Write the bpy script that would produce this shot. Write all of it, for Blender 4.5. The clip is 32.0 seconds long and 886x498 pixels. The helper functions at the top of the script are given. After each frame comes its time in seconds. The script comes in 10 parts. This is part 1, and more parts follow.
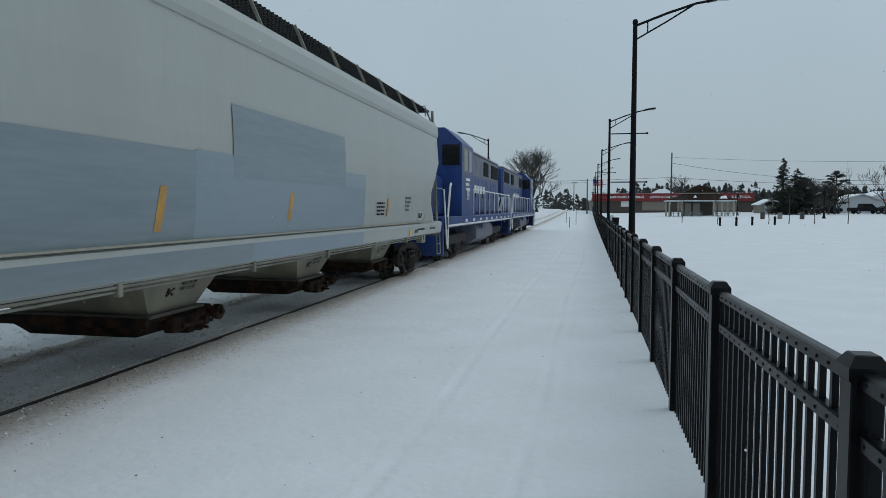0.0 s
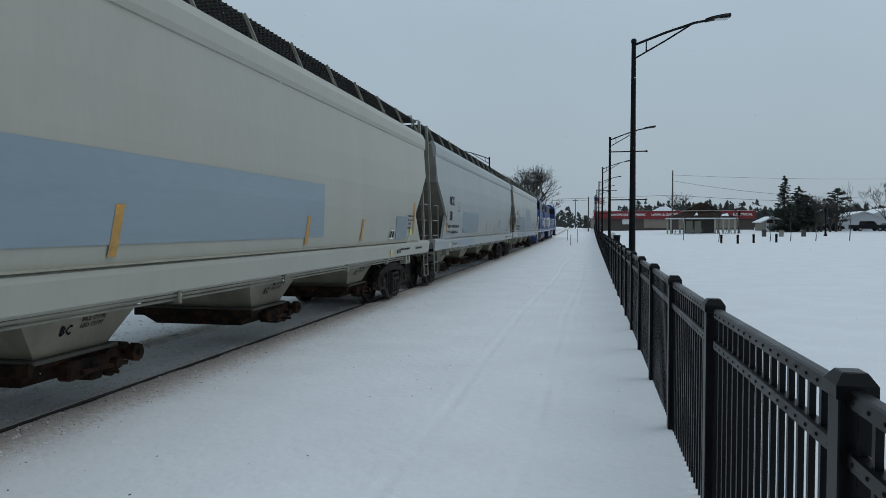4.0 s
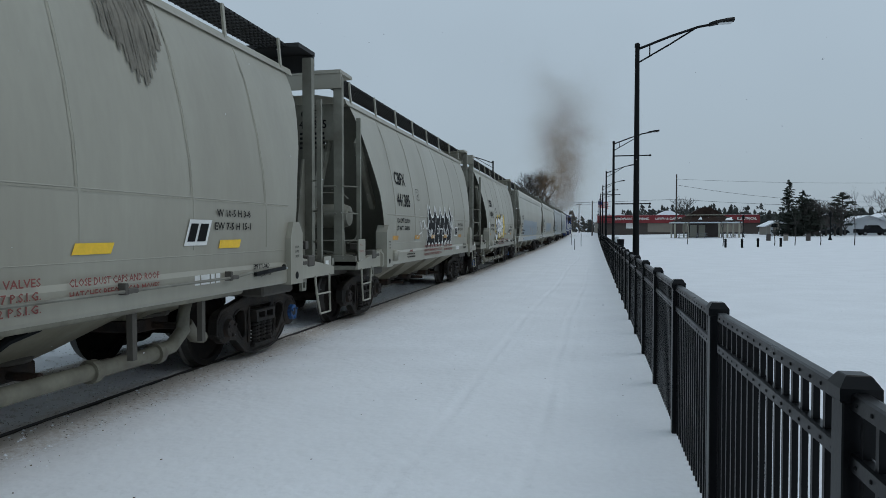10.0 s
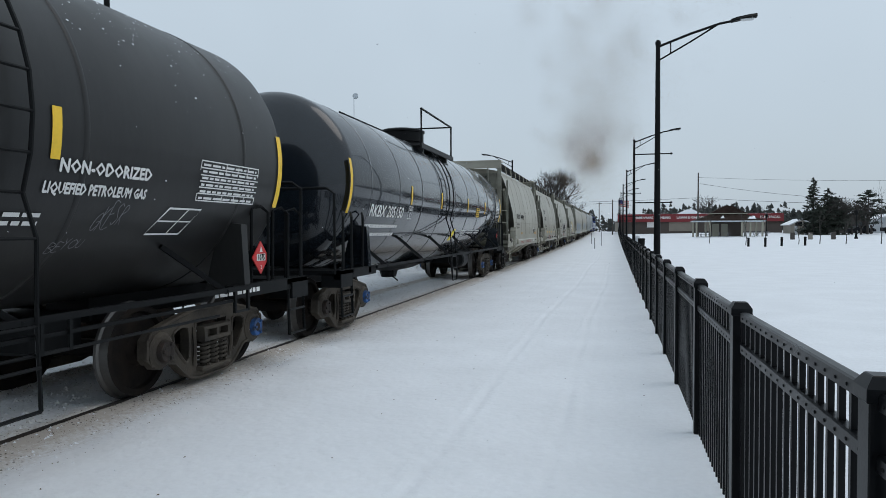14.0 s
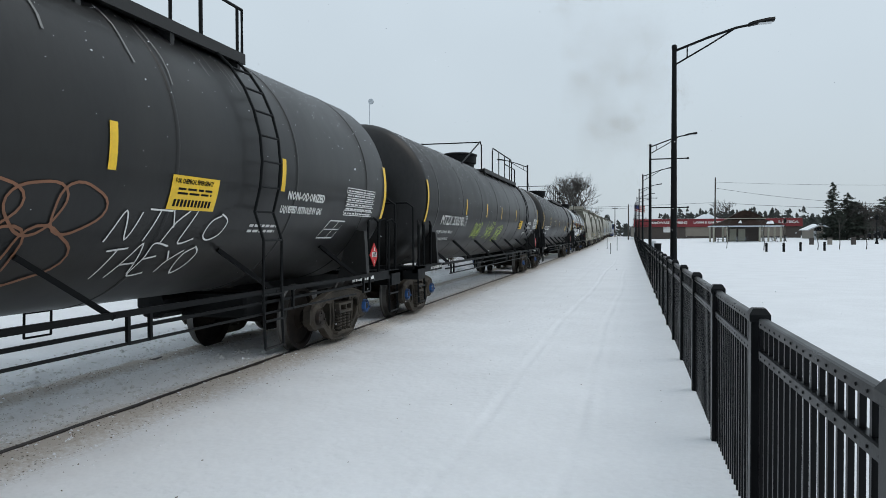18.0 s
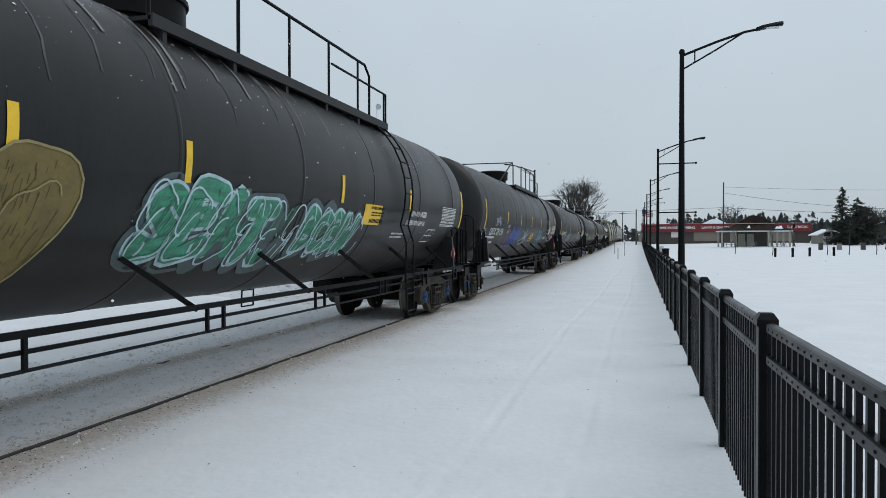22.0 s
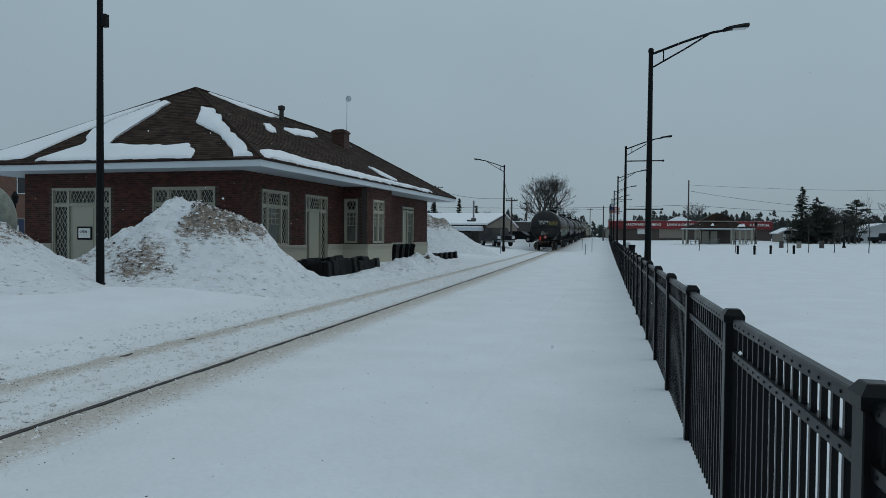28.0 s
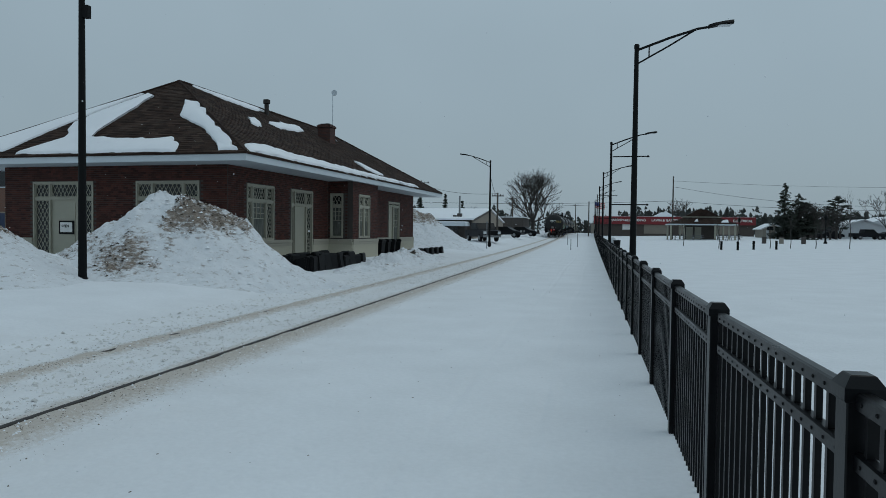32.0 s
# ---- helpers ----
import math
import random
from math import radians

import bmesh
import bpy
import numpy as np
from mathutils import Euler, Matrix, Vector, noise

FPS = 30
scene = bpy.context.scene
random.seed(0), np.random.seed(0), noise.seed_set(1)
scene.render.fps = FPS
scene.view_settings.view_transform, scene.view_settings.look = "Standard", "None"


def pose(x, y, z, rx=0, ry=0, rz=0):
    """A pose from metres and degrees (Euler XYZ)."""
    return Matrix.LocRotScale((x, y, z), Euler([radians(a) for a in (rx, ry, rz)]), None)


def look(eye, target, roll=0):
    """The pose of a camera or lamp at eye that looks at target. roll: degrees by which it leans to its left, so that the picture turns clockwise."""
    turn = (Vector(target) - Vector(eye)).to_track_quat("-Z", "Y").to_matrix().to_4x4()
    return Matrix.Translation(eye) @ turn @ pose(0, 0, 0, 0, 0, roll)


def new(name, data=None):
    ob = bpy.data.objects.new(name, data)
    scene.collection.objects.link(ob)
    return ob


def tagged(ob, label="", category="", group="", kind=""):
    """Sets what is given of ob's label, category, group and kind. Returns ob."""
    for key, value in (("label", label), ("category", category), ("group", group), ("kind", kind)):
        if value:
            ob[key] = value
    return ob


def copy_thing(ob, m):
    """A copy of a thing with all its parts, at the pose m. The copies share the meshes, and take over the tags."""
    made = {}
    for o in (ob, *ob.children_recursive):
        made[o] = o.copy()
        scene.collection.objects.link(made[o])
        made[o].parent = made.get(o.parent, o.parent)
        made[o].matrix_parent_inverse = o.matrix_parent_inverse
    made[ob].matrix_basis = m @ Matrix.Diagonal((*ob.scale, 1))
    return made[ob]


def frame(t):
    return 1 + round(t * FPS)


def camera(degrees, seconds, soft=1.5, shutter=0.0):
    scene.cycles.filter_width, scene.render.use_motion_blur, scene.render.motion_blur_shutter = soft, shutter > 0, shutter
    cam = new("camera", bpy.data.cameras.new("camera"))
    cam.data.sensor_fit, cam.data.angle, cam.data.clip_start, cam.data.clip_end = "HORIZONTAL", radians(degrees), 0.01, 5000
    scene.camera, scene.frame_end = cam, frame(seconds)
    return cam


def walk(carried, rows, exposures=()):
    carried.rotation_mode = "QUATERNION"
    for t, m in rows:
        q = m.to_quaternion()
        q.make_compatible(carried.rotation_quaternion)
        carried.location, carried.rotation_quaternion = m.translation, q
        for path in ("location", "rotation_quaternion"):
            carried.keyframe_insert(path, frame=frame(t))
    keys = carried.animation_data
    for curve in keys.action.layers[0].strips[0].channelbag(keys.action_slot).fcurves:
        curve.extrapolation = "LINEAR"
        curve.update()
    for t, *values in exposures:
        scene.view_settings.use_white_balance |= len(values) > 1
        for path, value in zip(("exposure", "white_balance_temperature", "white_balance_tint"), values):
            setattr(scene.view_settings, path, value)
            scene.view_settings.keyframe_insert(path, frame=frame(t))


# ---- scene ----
from mathutils.geometry import tessellate_polygon
EXPO = [(0.0, -.07, 6400, 7), (3.0, -.11, 6350, 8), (7.0, -.11, 6300, 9), (12.0, -.1, 6300, 11), (13.0, .18, 6450, 12), (14.5, .32, 6600, 12), (17.0, .38, 6750, 12), (18.0, .43, 6800, 12), (20.0, .44, 6800, 12), (21.0, .33, 6750, 11), (22.0, .30, 6750, 12), (23.0, .18, 6700, 11), (24.0, -.2, 6500, 7), (25.0, -.36, 6300, 4), (28.0, -.38, 6200, 4), (32.0, -.38, 6200, 4)]
cam = camera(66.09, 32.0, soft=0.7, shutter=0.0)

def held(x, y, z, tilt, turn, roll):
    return pose(x, y, z, 90 + tilt, 0, turn) @ pose(0, 0, 0, 0, 0, roll)


walk(cam, [
    (0.0, held(-0.037, 0.012, 1.683, -3.362, 11.695, 0.038)),
    (0.5, held(-0.014, 0.011, 1.688, -3.274, 11.730, 0.043)),
    (1.0, held(-0.004, 0.013, 1.690, -2.655, 11.721, 0.045)),
    (1.5, held(-0.001, 0.018, 1.690, -2.242, 11.764, 0.043)),
    (2.0, held(0.003, 0.023, 1.689, -2.122, 11.750, 0.034)),
    (2.5, held(0.005, 0.026, 1.686, -2.118, 11.911, 0.020)),
    (3.0, held(0.005, 0.025, 1.684, -1.966, 11.883, 0.002)),
    (3.5, held(0.006, 0.017, 1.682, -1.902, 11.898, -0.019)),
    (5.5, held(0.009, 0.008, 1.682, -1.753, 11.605, -0.039)),
    (6.0, held(0.011, 0.004, 1.682, -1.754, 11.625, -0.048)),
    (6.5, held(0.010, 0.005, 1.681, -1.757, 11.643, -0.044)),
    (7.0, held(0.008, 0.005, 1.681, -1.835, 11.745, -0.033)),
    (7.5, held(0.006, 0.004, 1.681, -1.733, 11.779, -0.025)),
    (8.0, held(0.005, 0.003, 1.679, -1.733, 11.822, -0.021)),
    (8.5, held(0.007, 0.004, 1.678, -1.663, 11.891, -0.019)),
    (9.0, held(0.010, 0.005, 1.679, -1.659, 11.958, -0.018)),
    (9.5, held(0.010, 0.005, 1.680, -1.653, 12.047, -0.021)),
    (10.0, held(0.008, 0.004, 1.679, -1.514, 12.150, -0.028)),
    (10.5, held(0.007, 0.003, 1.679, -1.500, 12.187, -0.041)),
    (11.0, held(0.007, 0.002, 1.679, -1.497, 12.319, -0.057)),
    (11.5, held(0.006, 0.002, 1.679, -1.446, 12.535, -0.078)),
    (12.0, held(0.006, 0.003, 1.678, -1.437, 12.837, -0.101)),
    (12.5, held(0.006, 0.006, 1.677, -1.452, 13.070, -0.127)),
    (13.0, held(0.005, 0.005, 1.678, -1.494, 13.287, -0.154)),
    (13.5, held(0.006, 0.002, 1.679, -1.505, 13.561, -0.176)),
    (14.0, held(0.007, 0.001, 1.679, -1.546, 13.776, -0.189)),
    (14.5, held(0.006, 0.002, 1.678, -1.477, 13.967, -0.189)),
    (16.5, held(0.006, 0.001, 1.680, -1.314, 14.621, -0.182)),
    (17.0, held(0.005, -0.004, 1.681, -1.203, 14.705, -0.172)),
    (17.5, held(0.004, -0.010, 1.682, -1.197, 14.900, -0.164)),
    (18.0, held(0.003, -0.015, 1.682, -1.131, 15.028, -0.162)),
    (18.5, held(0.002, -0.019, 1.681, -1.078, 15.214, -0.164)),
    (19.0, held(0.001, -0.020, 1.681, -1.038, 15.215, -0.164)),
    (19.5, held(0.001, -0.017, 1.680, -1.044, 15.266, -0.159)),
    (20.0, held(0.002, -0.012, 1.680, -1.009, 15.261, -0.150)),
    (20.5, held(0.007, -0.011, 1.679, -0.928, 15.354, -0.140)),
    (21.0, held(0.012, -0.012, 1.679, -0.902, 15.486, -0.132)),
    (21.5, held(0.012, -0.012, 1.679, -0.813, 15.533, -0.124)),
    (22.0, held(0.010, -0.014, 1.678, -0.722, 15.634, -0.110)),
    (22.5, held(0.011, -0.017, 1.678, -0.647, 15.707, -0.089)),
    (23.0, held(0.011, -0.021, 1.679, -0.551, 15.694, -0.062)),
    (23.5, held(0.007, -0.026, 1.678, -0.491, 15.568, -0.025)),
    (24.0, held(0.003, -0.025, 1.677, -0.490, 15.342, 0.030)),
    (24.5, held(-0.001, -0.020, 1.676, -0.587, 15.133, 0.109)),
    (25.0, held(-0.005, -0.014, 1.674, -0.646, 14.824, 0.210)),
    (25.5, held(-0.009, -0.007, 1.673, -0.717, 14.415, 0.331)),
    (27.5, held(-0.013, -0.003, 1.674, -1.149, 13.063, 0.457)),
    (28.0, held(-0.014, 0.000, 1.676, -1.215, 13.008, 0.569)),
    (28.5, held(-0.015, 0.003, 1.675, -1.204, 12.964, 0.660)),
    (29.0, held(-0.018, 0.006, 1.673, -1.174, 12.675, 0.731)),
    (29.5, held(-0.022, 0.007, 1.672, -1.281, 12.341, 0.772)),
    (30.0, held(-0.024, 0.007, 1.671, -1.284, 12.117, 0.779)),
    (30.5, held(-0.023, 0.008, 1.671, -1.394, 11.941, 0.756)),
    (31.0, held(-0.022, 0.009, 1.671, -1.447, 11.881, 0.725)),
    (31.5, held(-0.021, 0.010, 1.669, -1.515, 11.848, 0.702)),
    (32.0, held(-0.020, 0.007, 1.667, -1.604, 11.824, 0.689)),
], exposures=EXPO)
# ---- sky and light ----
w = bpy.data.worlds.new("overcast")
scene.world = w
w.use_nodes = True
nt = w.node_tree
bg = nt.nodes["Background"]
sky = nt.nodes.new("ShaderNodeTexSky")
sky.sky_type, sky.sun_disc = "NISHITA", False
sky.sun_elevation, sky.sun_rotation = radians(60), radians(73)
sky.air_density, sky.dust_density = 1.0, 3.0
tcw = nt.nodes.new("ShaderNodeTexCoord")
cl = nt.nodes.new("ShaderNodeTexNoise")
cl.inputs["Scale"].default_value, cl.inputs["Detail"].default_value = 1.6, 4
nt.links.new(tcw.outputs["Generated"], cl.inputs["Vector"])
cr = nt.nodes.new("ShaderNodeMapRange")
cr.inputs["From Min"].default_value, cr.inputs["From Max"].default_value = .3, .7
cr.inputs["To Min"].default_value, cr.inputs["To Max"].default_value = 4.6, 5.2
nt.links.new(cl.outputs["Fac"], cr.inputs["Value"])
cloud = nt.nodes.new("ShaderNodeMix")
cloud.data_type, cloud.blend_type = "RGBA", "MULTIPLY"
cloud.inputs["Factor"].default_value = 1
cloud.inputs["A"].default_value = (.762, .918, 1.036, 1)
sep = nt.nodes.new("ShaderNodeSeparateXYZ")
nt.links.new(tcw.outputs["Generated"], sep.inputs[0])
zen = nt.nodes.new("ShaderNodeMapRange")
zen.inputs["From Min"].default_value, zen.inputs["From Max"].default_value = 0, 1
zen.inputs["To Min"].default_value, zen.inputs["To Max"].default_value = 1.04, 1.5
nt.links.new(sep.outputs["Z"], zen.inputs["Value"])
grade = nt.nodes.new("ShaderNodeMath")
grade.operation = "MULTIPLY"
nt.links.new(cr.outputs[0], grade.inputs[0])
nt.links.new(zen.outputs[0], grade.inputs[1])
nt.links.new(grade.outputs[0], cloud.inputs["B"])
mixw = nt.nodes.new("ShaderNodeMix")
mixw.data_type = "RGBA"
mixw.inputs["Factor"].default_value = .9
nt.links.new(sky.outputs[0], mixw.inputs["A"])
nt.links.new(cloud.outputs["Result"], mixw.inputs["B"])
nt.links.new(mixw.outputs["Result"], bg.inputs["Color"])
bg.inputs["Strength"].default_value = .1
sun = new("sun", bpy.data.lights.new("sun", "SUN"))
sun.data.energy, sun.data.angle, sun.data.color = .42, radians(40), (1, .97, .93)
sun.matrix_basis = look((0, 0, 30), (-16, -5, 0))
# ---- building tools ----
class Geo:
    """Collects points and faces for one mesh."""

    def __init__(self):
        self.v, self.f = [], []

    def add(self, pts, faces):
        n = len(self.v)
        self.v += [tuple(p) for p in pts]
        self.f += [tuple(n + i for i in f) for f in faces]
        return self

    def box(self, x0, x1, y0, y1, z0, z1, bev=0.0):
        if bev <= 0:
            p = [(x, y, z) for z in (z0, z1) for y in (y0, y1) for x in (x0, x1)]
            return self.add(p, [(0, 2, 3, 1), (4, 5, 7, 6), (0, 1, 5, 4), (2, 6, 7, 3), (0, 4, 6, 2), (1, 3, 7, 5)])
        b = min(bev, (x1 - x0) * .45, (y1 - y0) * .45, (z1 - z0) * .45)
        rings = []
        for z, d in ((z0, b), (z0 + b, 0), (z1 - b, 0), (z1, b)):
            rings.append([(x0 + b, y0 + d, z), (x1 - b, y0 + d, z), (x1 - d, y0 + b, z), (x1 - d, y1 - b, z),
                          (x1 - b, y1 - d, z), (x0 + b, y1 - d, z), (x0 + d, y1 - b, z), (x0 + d, y0 + b, z)])
        return self.loft(rings)

    def loft(self, rings, close=True, caps=True):
        m = len(rings[0])
        faces = []
        for k in range(len(rings) - 1):
            for i in range(m if close else m - 1):
                j = (i + 1) % m
                faces.append((k * m + i, k * m + j, (k + 1) * m + j, (k + 1) * m + i))
        if caps and close:
            faces.append(tuple(range(m - 1, -1, -1)))
            faces.append(tuple((len(rings) - 1) * m + i for i in range(m)))
        return self.add([p for r in rings for p in r], faces)

    def tube(self, pts, r, n=6):
        pts = [Vector(p) for p in pts]
        rings = []
        for i, p in enumerate(pts):
            d = (pts[min(i + 1, len(pts) - 1)] - pts[max(i - 1, 0)]).normalized()
            a = d.cross(Vector((0, 0, 1)) if abs(d.z) < .9 else Vector((1, 0, 0))).normalized()
            b = d.cross(a)
            rr = r[i] if isinstance(r, (list, tuple)) else r
            rings.append([p + (a * math.cos(2 * math.pi * k / n) + b * math.sin(2 * math.pi * k / n)) * rr for k in range(n)])
        return self.loft(rings)

    def lathe(self, prof, n=24, axis="z", at=(0, 0, 0), caps=True):
        """prof: (radius, along) pairs."""
        rings = []
        for r, h in prof:
            ring = []
            for k in range(n):
                c, s = math.cos(2 * math.pi * k / n) * r, math.sin(2 * math.pi * k / n) * r
                q = (c, s, h) if axis == "z" else ((h, c, s) if axis == "x" else (s, h, c))
                ring.append((q[0] + at[0], q[1] + at[1], q[2] + at[2]))
            rings.append(ring)
        return self.loft(rings, caps=caps)

    def prism(self, poly, axis, a, b):
        def put(p, h):
            return (h, p[0], p[1]) if axis == "x" else ((p[0], h, p[1]) if axis == "y" else (p[0], p[1], h))
        return self.loft([[put(p, a) for p in poly], [put(p, b) for p in poly]])

    def beam(self, p, q, w, h):
        """A square bar from p to q."""
        p, q = Vector(p), Vector(q)
        d = (q - p).normalized()
        a = d.cross(Vector((0, 0, 1)) if abs(d.z) < .95 else Vector((0, 1, 0))).normalized()
        b = a.cross(d)
        c = [a * w / 2 + b * h / 2, -a * w / 2 + b * h / 2, -a * w / 2 - b * h / 2, a * w / 2 - b * h / 2]
        return self.loft([[p + k for k in c], [q + k for k in c]])

    def moved(self, m):
        g = Geo()
        g.v = [tuple(m @ Vector(p)) for p in self.v]
        g.f = list(self.f)
        return g

    def join(self, other):
        return self.add(other.v, other.f)

    def mesh(self, name, material, smooth=False):
        me = bpy.data.meshes.new(name)
        me.from_pydata(self.v, [], self.f)
        if material:
            me.materials.append(material)
        bm = bmesh.new()
        bm.from_mesh(me)
        bmesh.ops.recalc_face_normals(bm, faces=bm.faces)
        bm.to_mesh(me)
        bm.free()
        if smooth:
            me.polygons.foreach_set("use_smooth", [True] * len(me.polygons))
            me.set_sharp_from_angle(angle=radians(smooth if smooth > 1 else 35))
        me.update()
        return me


def plate(outer, holes, a, b):
    """A thick plate in the y-z plane with rounded holes through it."""
    loops = [outer] + holes
    flat = [p for lp in loops for p in lp]
    tris = tessellate_polygon([[Vector((y, z, 0)) for y, z in lp] for lp in loops])
    n = len(flat)
    g = Geo()
    faces = [tuple(t) for t in tris] + [tuple(n + i for i in reversed(t)) for t in tris]
    k = 0
    for lp in loops:
        m = len(lp)
        faces += [(k + i, k + (i + 1) % m, n + k + (i + 1) % m, n + k + i) for i in range(m)]
        k += m
    return g.add([(a, y, z) for y, z in flat] + [(b, y, z) for y, z in flat], faces)


CACHE = {}


def shared(key, make):
    if key not in CACHE:
        CACHE[key] = make()
    return CACHE[key]


def piece(name, me, parent=None, m=None, label=""):
    """One mesh object, under a thing or a part."""
    ob = new(name, me)
    if parent:
        ob.parent = parent
    if m is not None:
        ob.matrix_basis = m
    if label:
        ob["label"] = label
    return ob


def part(name, geo, material, parent, label="", smooth=False, m=None):
    return piece(name, geo.mesh(name, material, smooth), parent, m, label)


def thing(name, m=None, label="", category="", group="", kind=""):
    ob = new(name)
    ob.empty_display_size = .3
    if m is not None:
        ob.matrix_basis = m
    return tagged(ob, label, category, group, kind)


def solo(name, geo, material, label="", category="", group="", kind="", smooth=False, m=None):
    ob = piece(name, geo.mesh(name, material, smooth), None, m)
    return tagged(ob, label, category, group, kind)


def lettering(text, size, material, put, bold=0.0, squeeze=1.0, width=0.0):
    """A mesh of letters; put maps (right, up) in metres to a point on the surface. The text starts at right = 0 on the base line up = 0."""
    cu = bpy.data.curves.new("letters", "FONT")
    cu.body, cu.size, cu.resolution_u = text, size * 1.37, 3 if size > .1 else 1
    ob = bpy.data.objects.new("letters", cu)
    me = bpy.data.meshes.new_from_object(ob)
    bpy.data.objects.remove(ob)
    if width:
        squeeze = width / max(v.co.x for v in me.vertices)
    flat = [(v.co.x * squeeze, v.co.y) for v in me.vertices]
    faces = [tuple(p.vertices) for p in me.polygons]
    bpy.data.meshes.remove(me)
    g = Geo()
    # heavier strokes: the same letters laid on again, a hair beside and above
    b = max(bold * 1.5, size * .028 if size > .1 else 0)
    for k, (da, db) in enumerate(((0, 0), (b, 0), (-b, 0), (0, b), (0, -b)) if bold else ((0, 0),)):
        pts = []
        for u, v in flat:
            u, v = u + da, v + db
            p = Vector(put(u, v))
            n = (Vector(put(u + .01, v)) - p).cross(Vector(put(u, v + .01)) - p).normalized()
            pts.append(p + n * (.0006 * k))
        g.add(pts, faces)
    me = bpy.data.meshes.new("letters")
    me.from_pydata(g.v, [], g.f)
    me.materials.append(material)
    me.update()
    return me
# ---- materials ----
def mat(name, col, rough=.6, metal=0.0, var=.15, scale=2.0, fine=30.0, bump=.05, tint=None, tint_amount=0.0, tint_scale=1.5, tint_sharp=.12, stretch=(1, 1, 1), spec=.5, coat=0.0, bump_scale=None):
    """A surface with broad and fine variation, a stain of its own colour, and fine relief."""
    m = bpy.data.materials.new(name)
    m.use_nodes = True
    nt = m.node_tree
    b = nt.nodes["Principled BSDF"]
    b.inputs["Roughness"].default_value, b.inputs["Metallic"].default_value = rough, metal
    b.inputs["Specular IOR Level"].default_value = spec
    b.inputs["Coat Weight"].default_value = coat
    L = nt.links.new
    tc = nt.nodes.new("ShaderNodeTexCoord")
    mp = nt.nodes.new("ShaderNodeMapping")
    mp.inputs["Scale"].default_value = stretch
    L(tc.outputs["Object"], mp.inputs["Vector"])
    n1 = nt.nodes.new("ShaderNodeTexNoise")
    n1.inputs["Scale"].default_value, n1.inputs["Detail"].default_value = scale, 4
    n2 = nt.nodes.new("ShaderNodeTexNoise")
    n2.inputs["Scale"].default_value, n2.inputs["Detail"].default_value = fine, 3
    L(mp.outputs[0], n1.inputs["Vector"]), L(mp.outputs[0], n2.inputs["Vector"])
    ad = nt.nodes.new("ShaderNodeMath")
    ad.operation = "MULTIPLY_ADD"
    L(n1.outputs["Fac"], ad.inputs[0])
    ad.inputs[1].default_value = .65
    mu = nt.nodes.new("ShaderNodeMath")
    mu.operation = "MULTIPLY"
    L(n2.outputs["Fac"], mu.inputs[0])
    mu.inputs[1].default_value = .35
    L(mu.outputs[0], ad.inputs[2])
    mr = nt.nodes.new("ShaderNodeMapRange")
    mr.inputs["From Min"].default_value, mr.inputs["From Max"].default_value = .3, .7
    mr.inputs["To Min"].default_value, mr.inputs["To Max"].default_value = 1 - var, 1 + var
    L(ad.outputs[0], mr.inputs["Value"])
    mx = nt.nodes.new("ShaderNodeMix")
    mx.data_type, mx.blend_type = "RGBA", "MULTIPLY"
    mx.inputs["Factor"].default_value = 1
    mx.inputs["A"].default_value = (*col, 1)
    L(mr.outputs[0], mx.inputs["B"])
    out = mx.outputs["Result"]
    if tint:
        n3 = nt.nodes.new("ShaderNodeTexNoise")
        n3.inputs["Scale"].default_value, n3.inputs["Detail"].default_value = tint_scale, 6
        L(mp.outputs[0], n3.inputs["Vector"])
        r3 = nt.nodes.new("ShaderNodeMapRange")
        r3.inputs["From Min"].default_value, r3.inputs["From Max"].default_value = .55 - tint_sharp, .55 + tint_sharp
        r3.inputs["To Max"].default_value = tint_amount
        L(n3.outputs["Fac"], r3.inputs["Value"])
        m3 = nt.nodes.new("ShaderNodeMix")
        m3.data_type = "RGBA"
        L(r3.outputs[0], m3.inputs["Factor"])
        L(out, m3.inputs["A"])
        m3.inputs["B"].default_value = (*tint, 1)
        out = m3.outputs["Result"]
    L(out, b.inputs["Base Color"])
    rr = nt.nodes.new("ShaderNodeMapRange")
    rr.inputs["To Min"].default_value, rr.inputs["To Max"].default_value = max(0, rough - .12), min(1, rough + .12)
    L(n1.outputs["Fac"], rr.inputs["Value"])
    L(rr.outputs[0], b.inputs["Roughness"])
    if bump:
        bp = nt.nodes.new("ShaderNodeBump")
        bp.inputs["Strength"].default_value, bp.inputs["Distance"].default_value = bump, .02
        if bump_scale:
            n4 = nt.nodes.new("ShaderNodeTexNoise")
            n4.inputs["Scale"].default_value, n4.inputs["Detail"].default_value = bump_scale, 4
            L(mp.outputs[0], n4.inputs["Vector"])
            L(n4.outputs["Fac"], bp.inputs["Height"])
        else:
            L(n2.outputs["Fac"], bp.inputs["Height"])
        L(bp.outputs[0], b.inputs["Normal"])
    return m


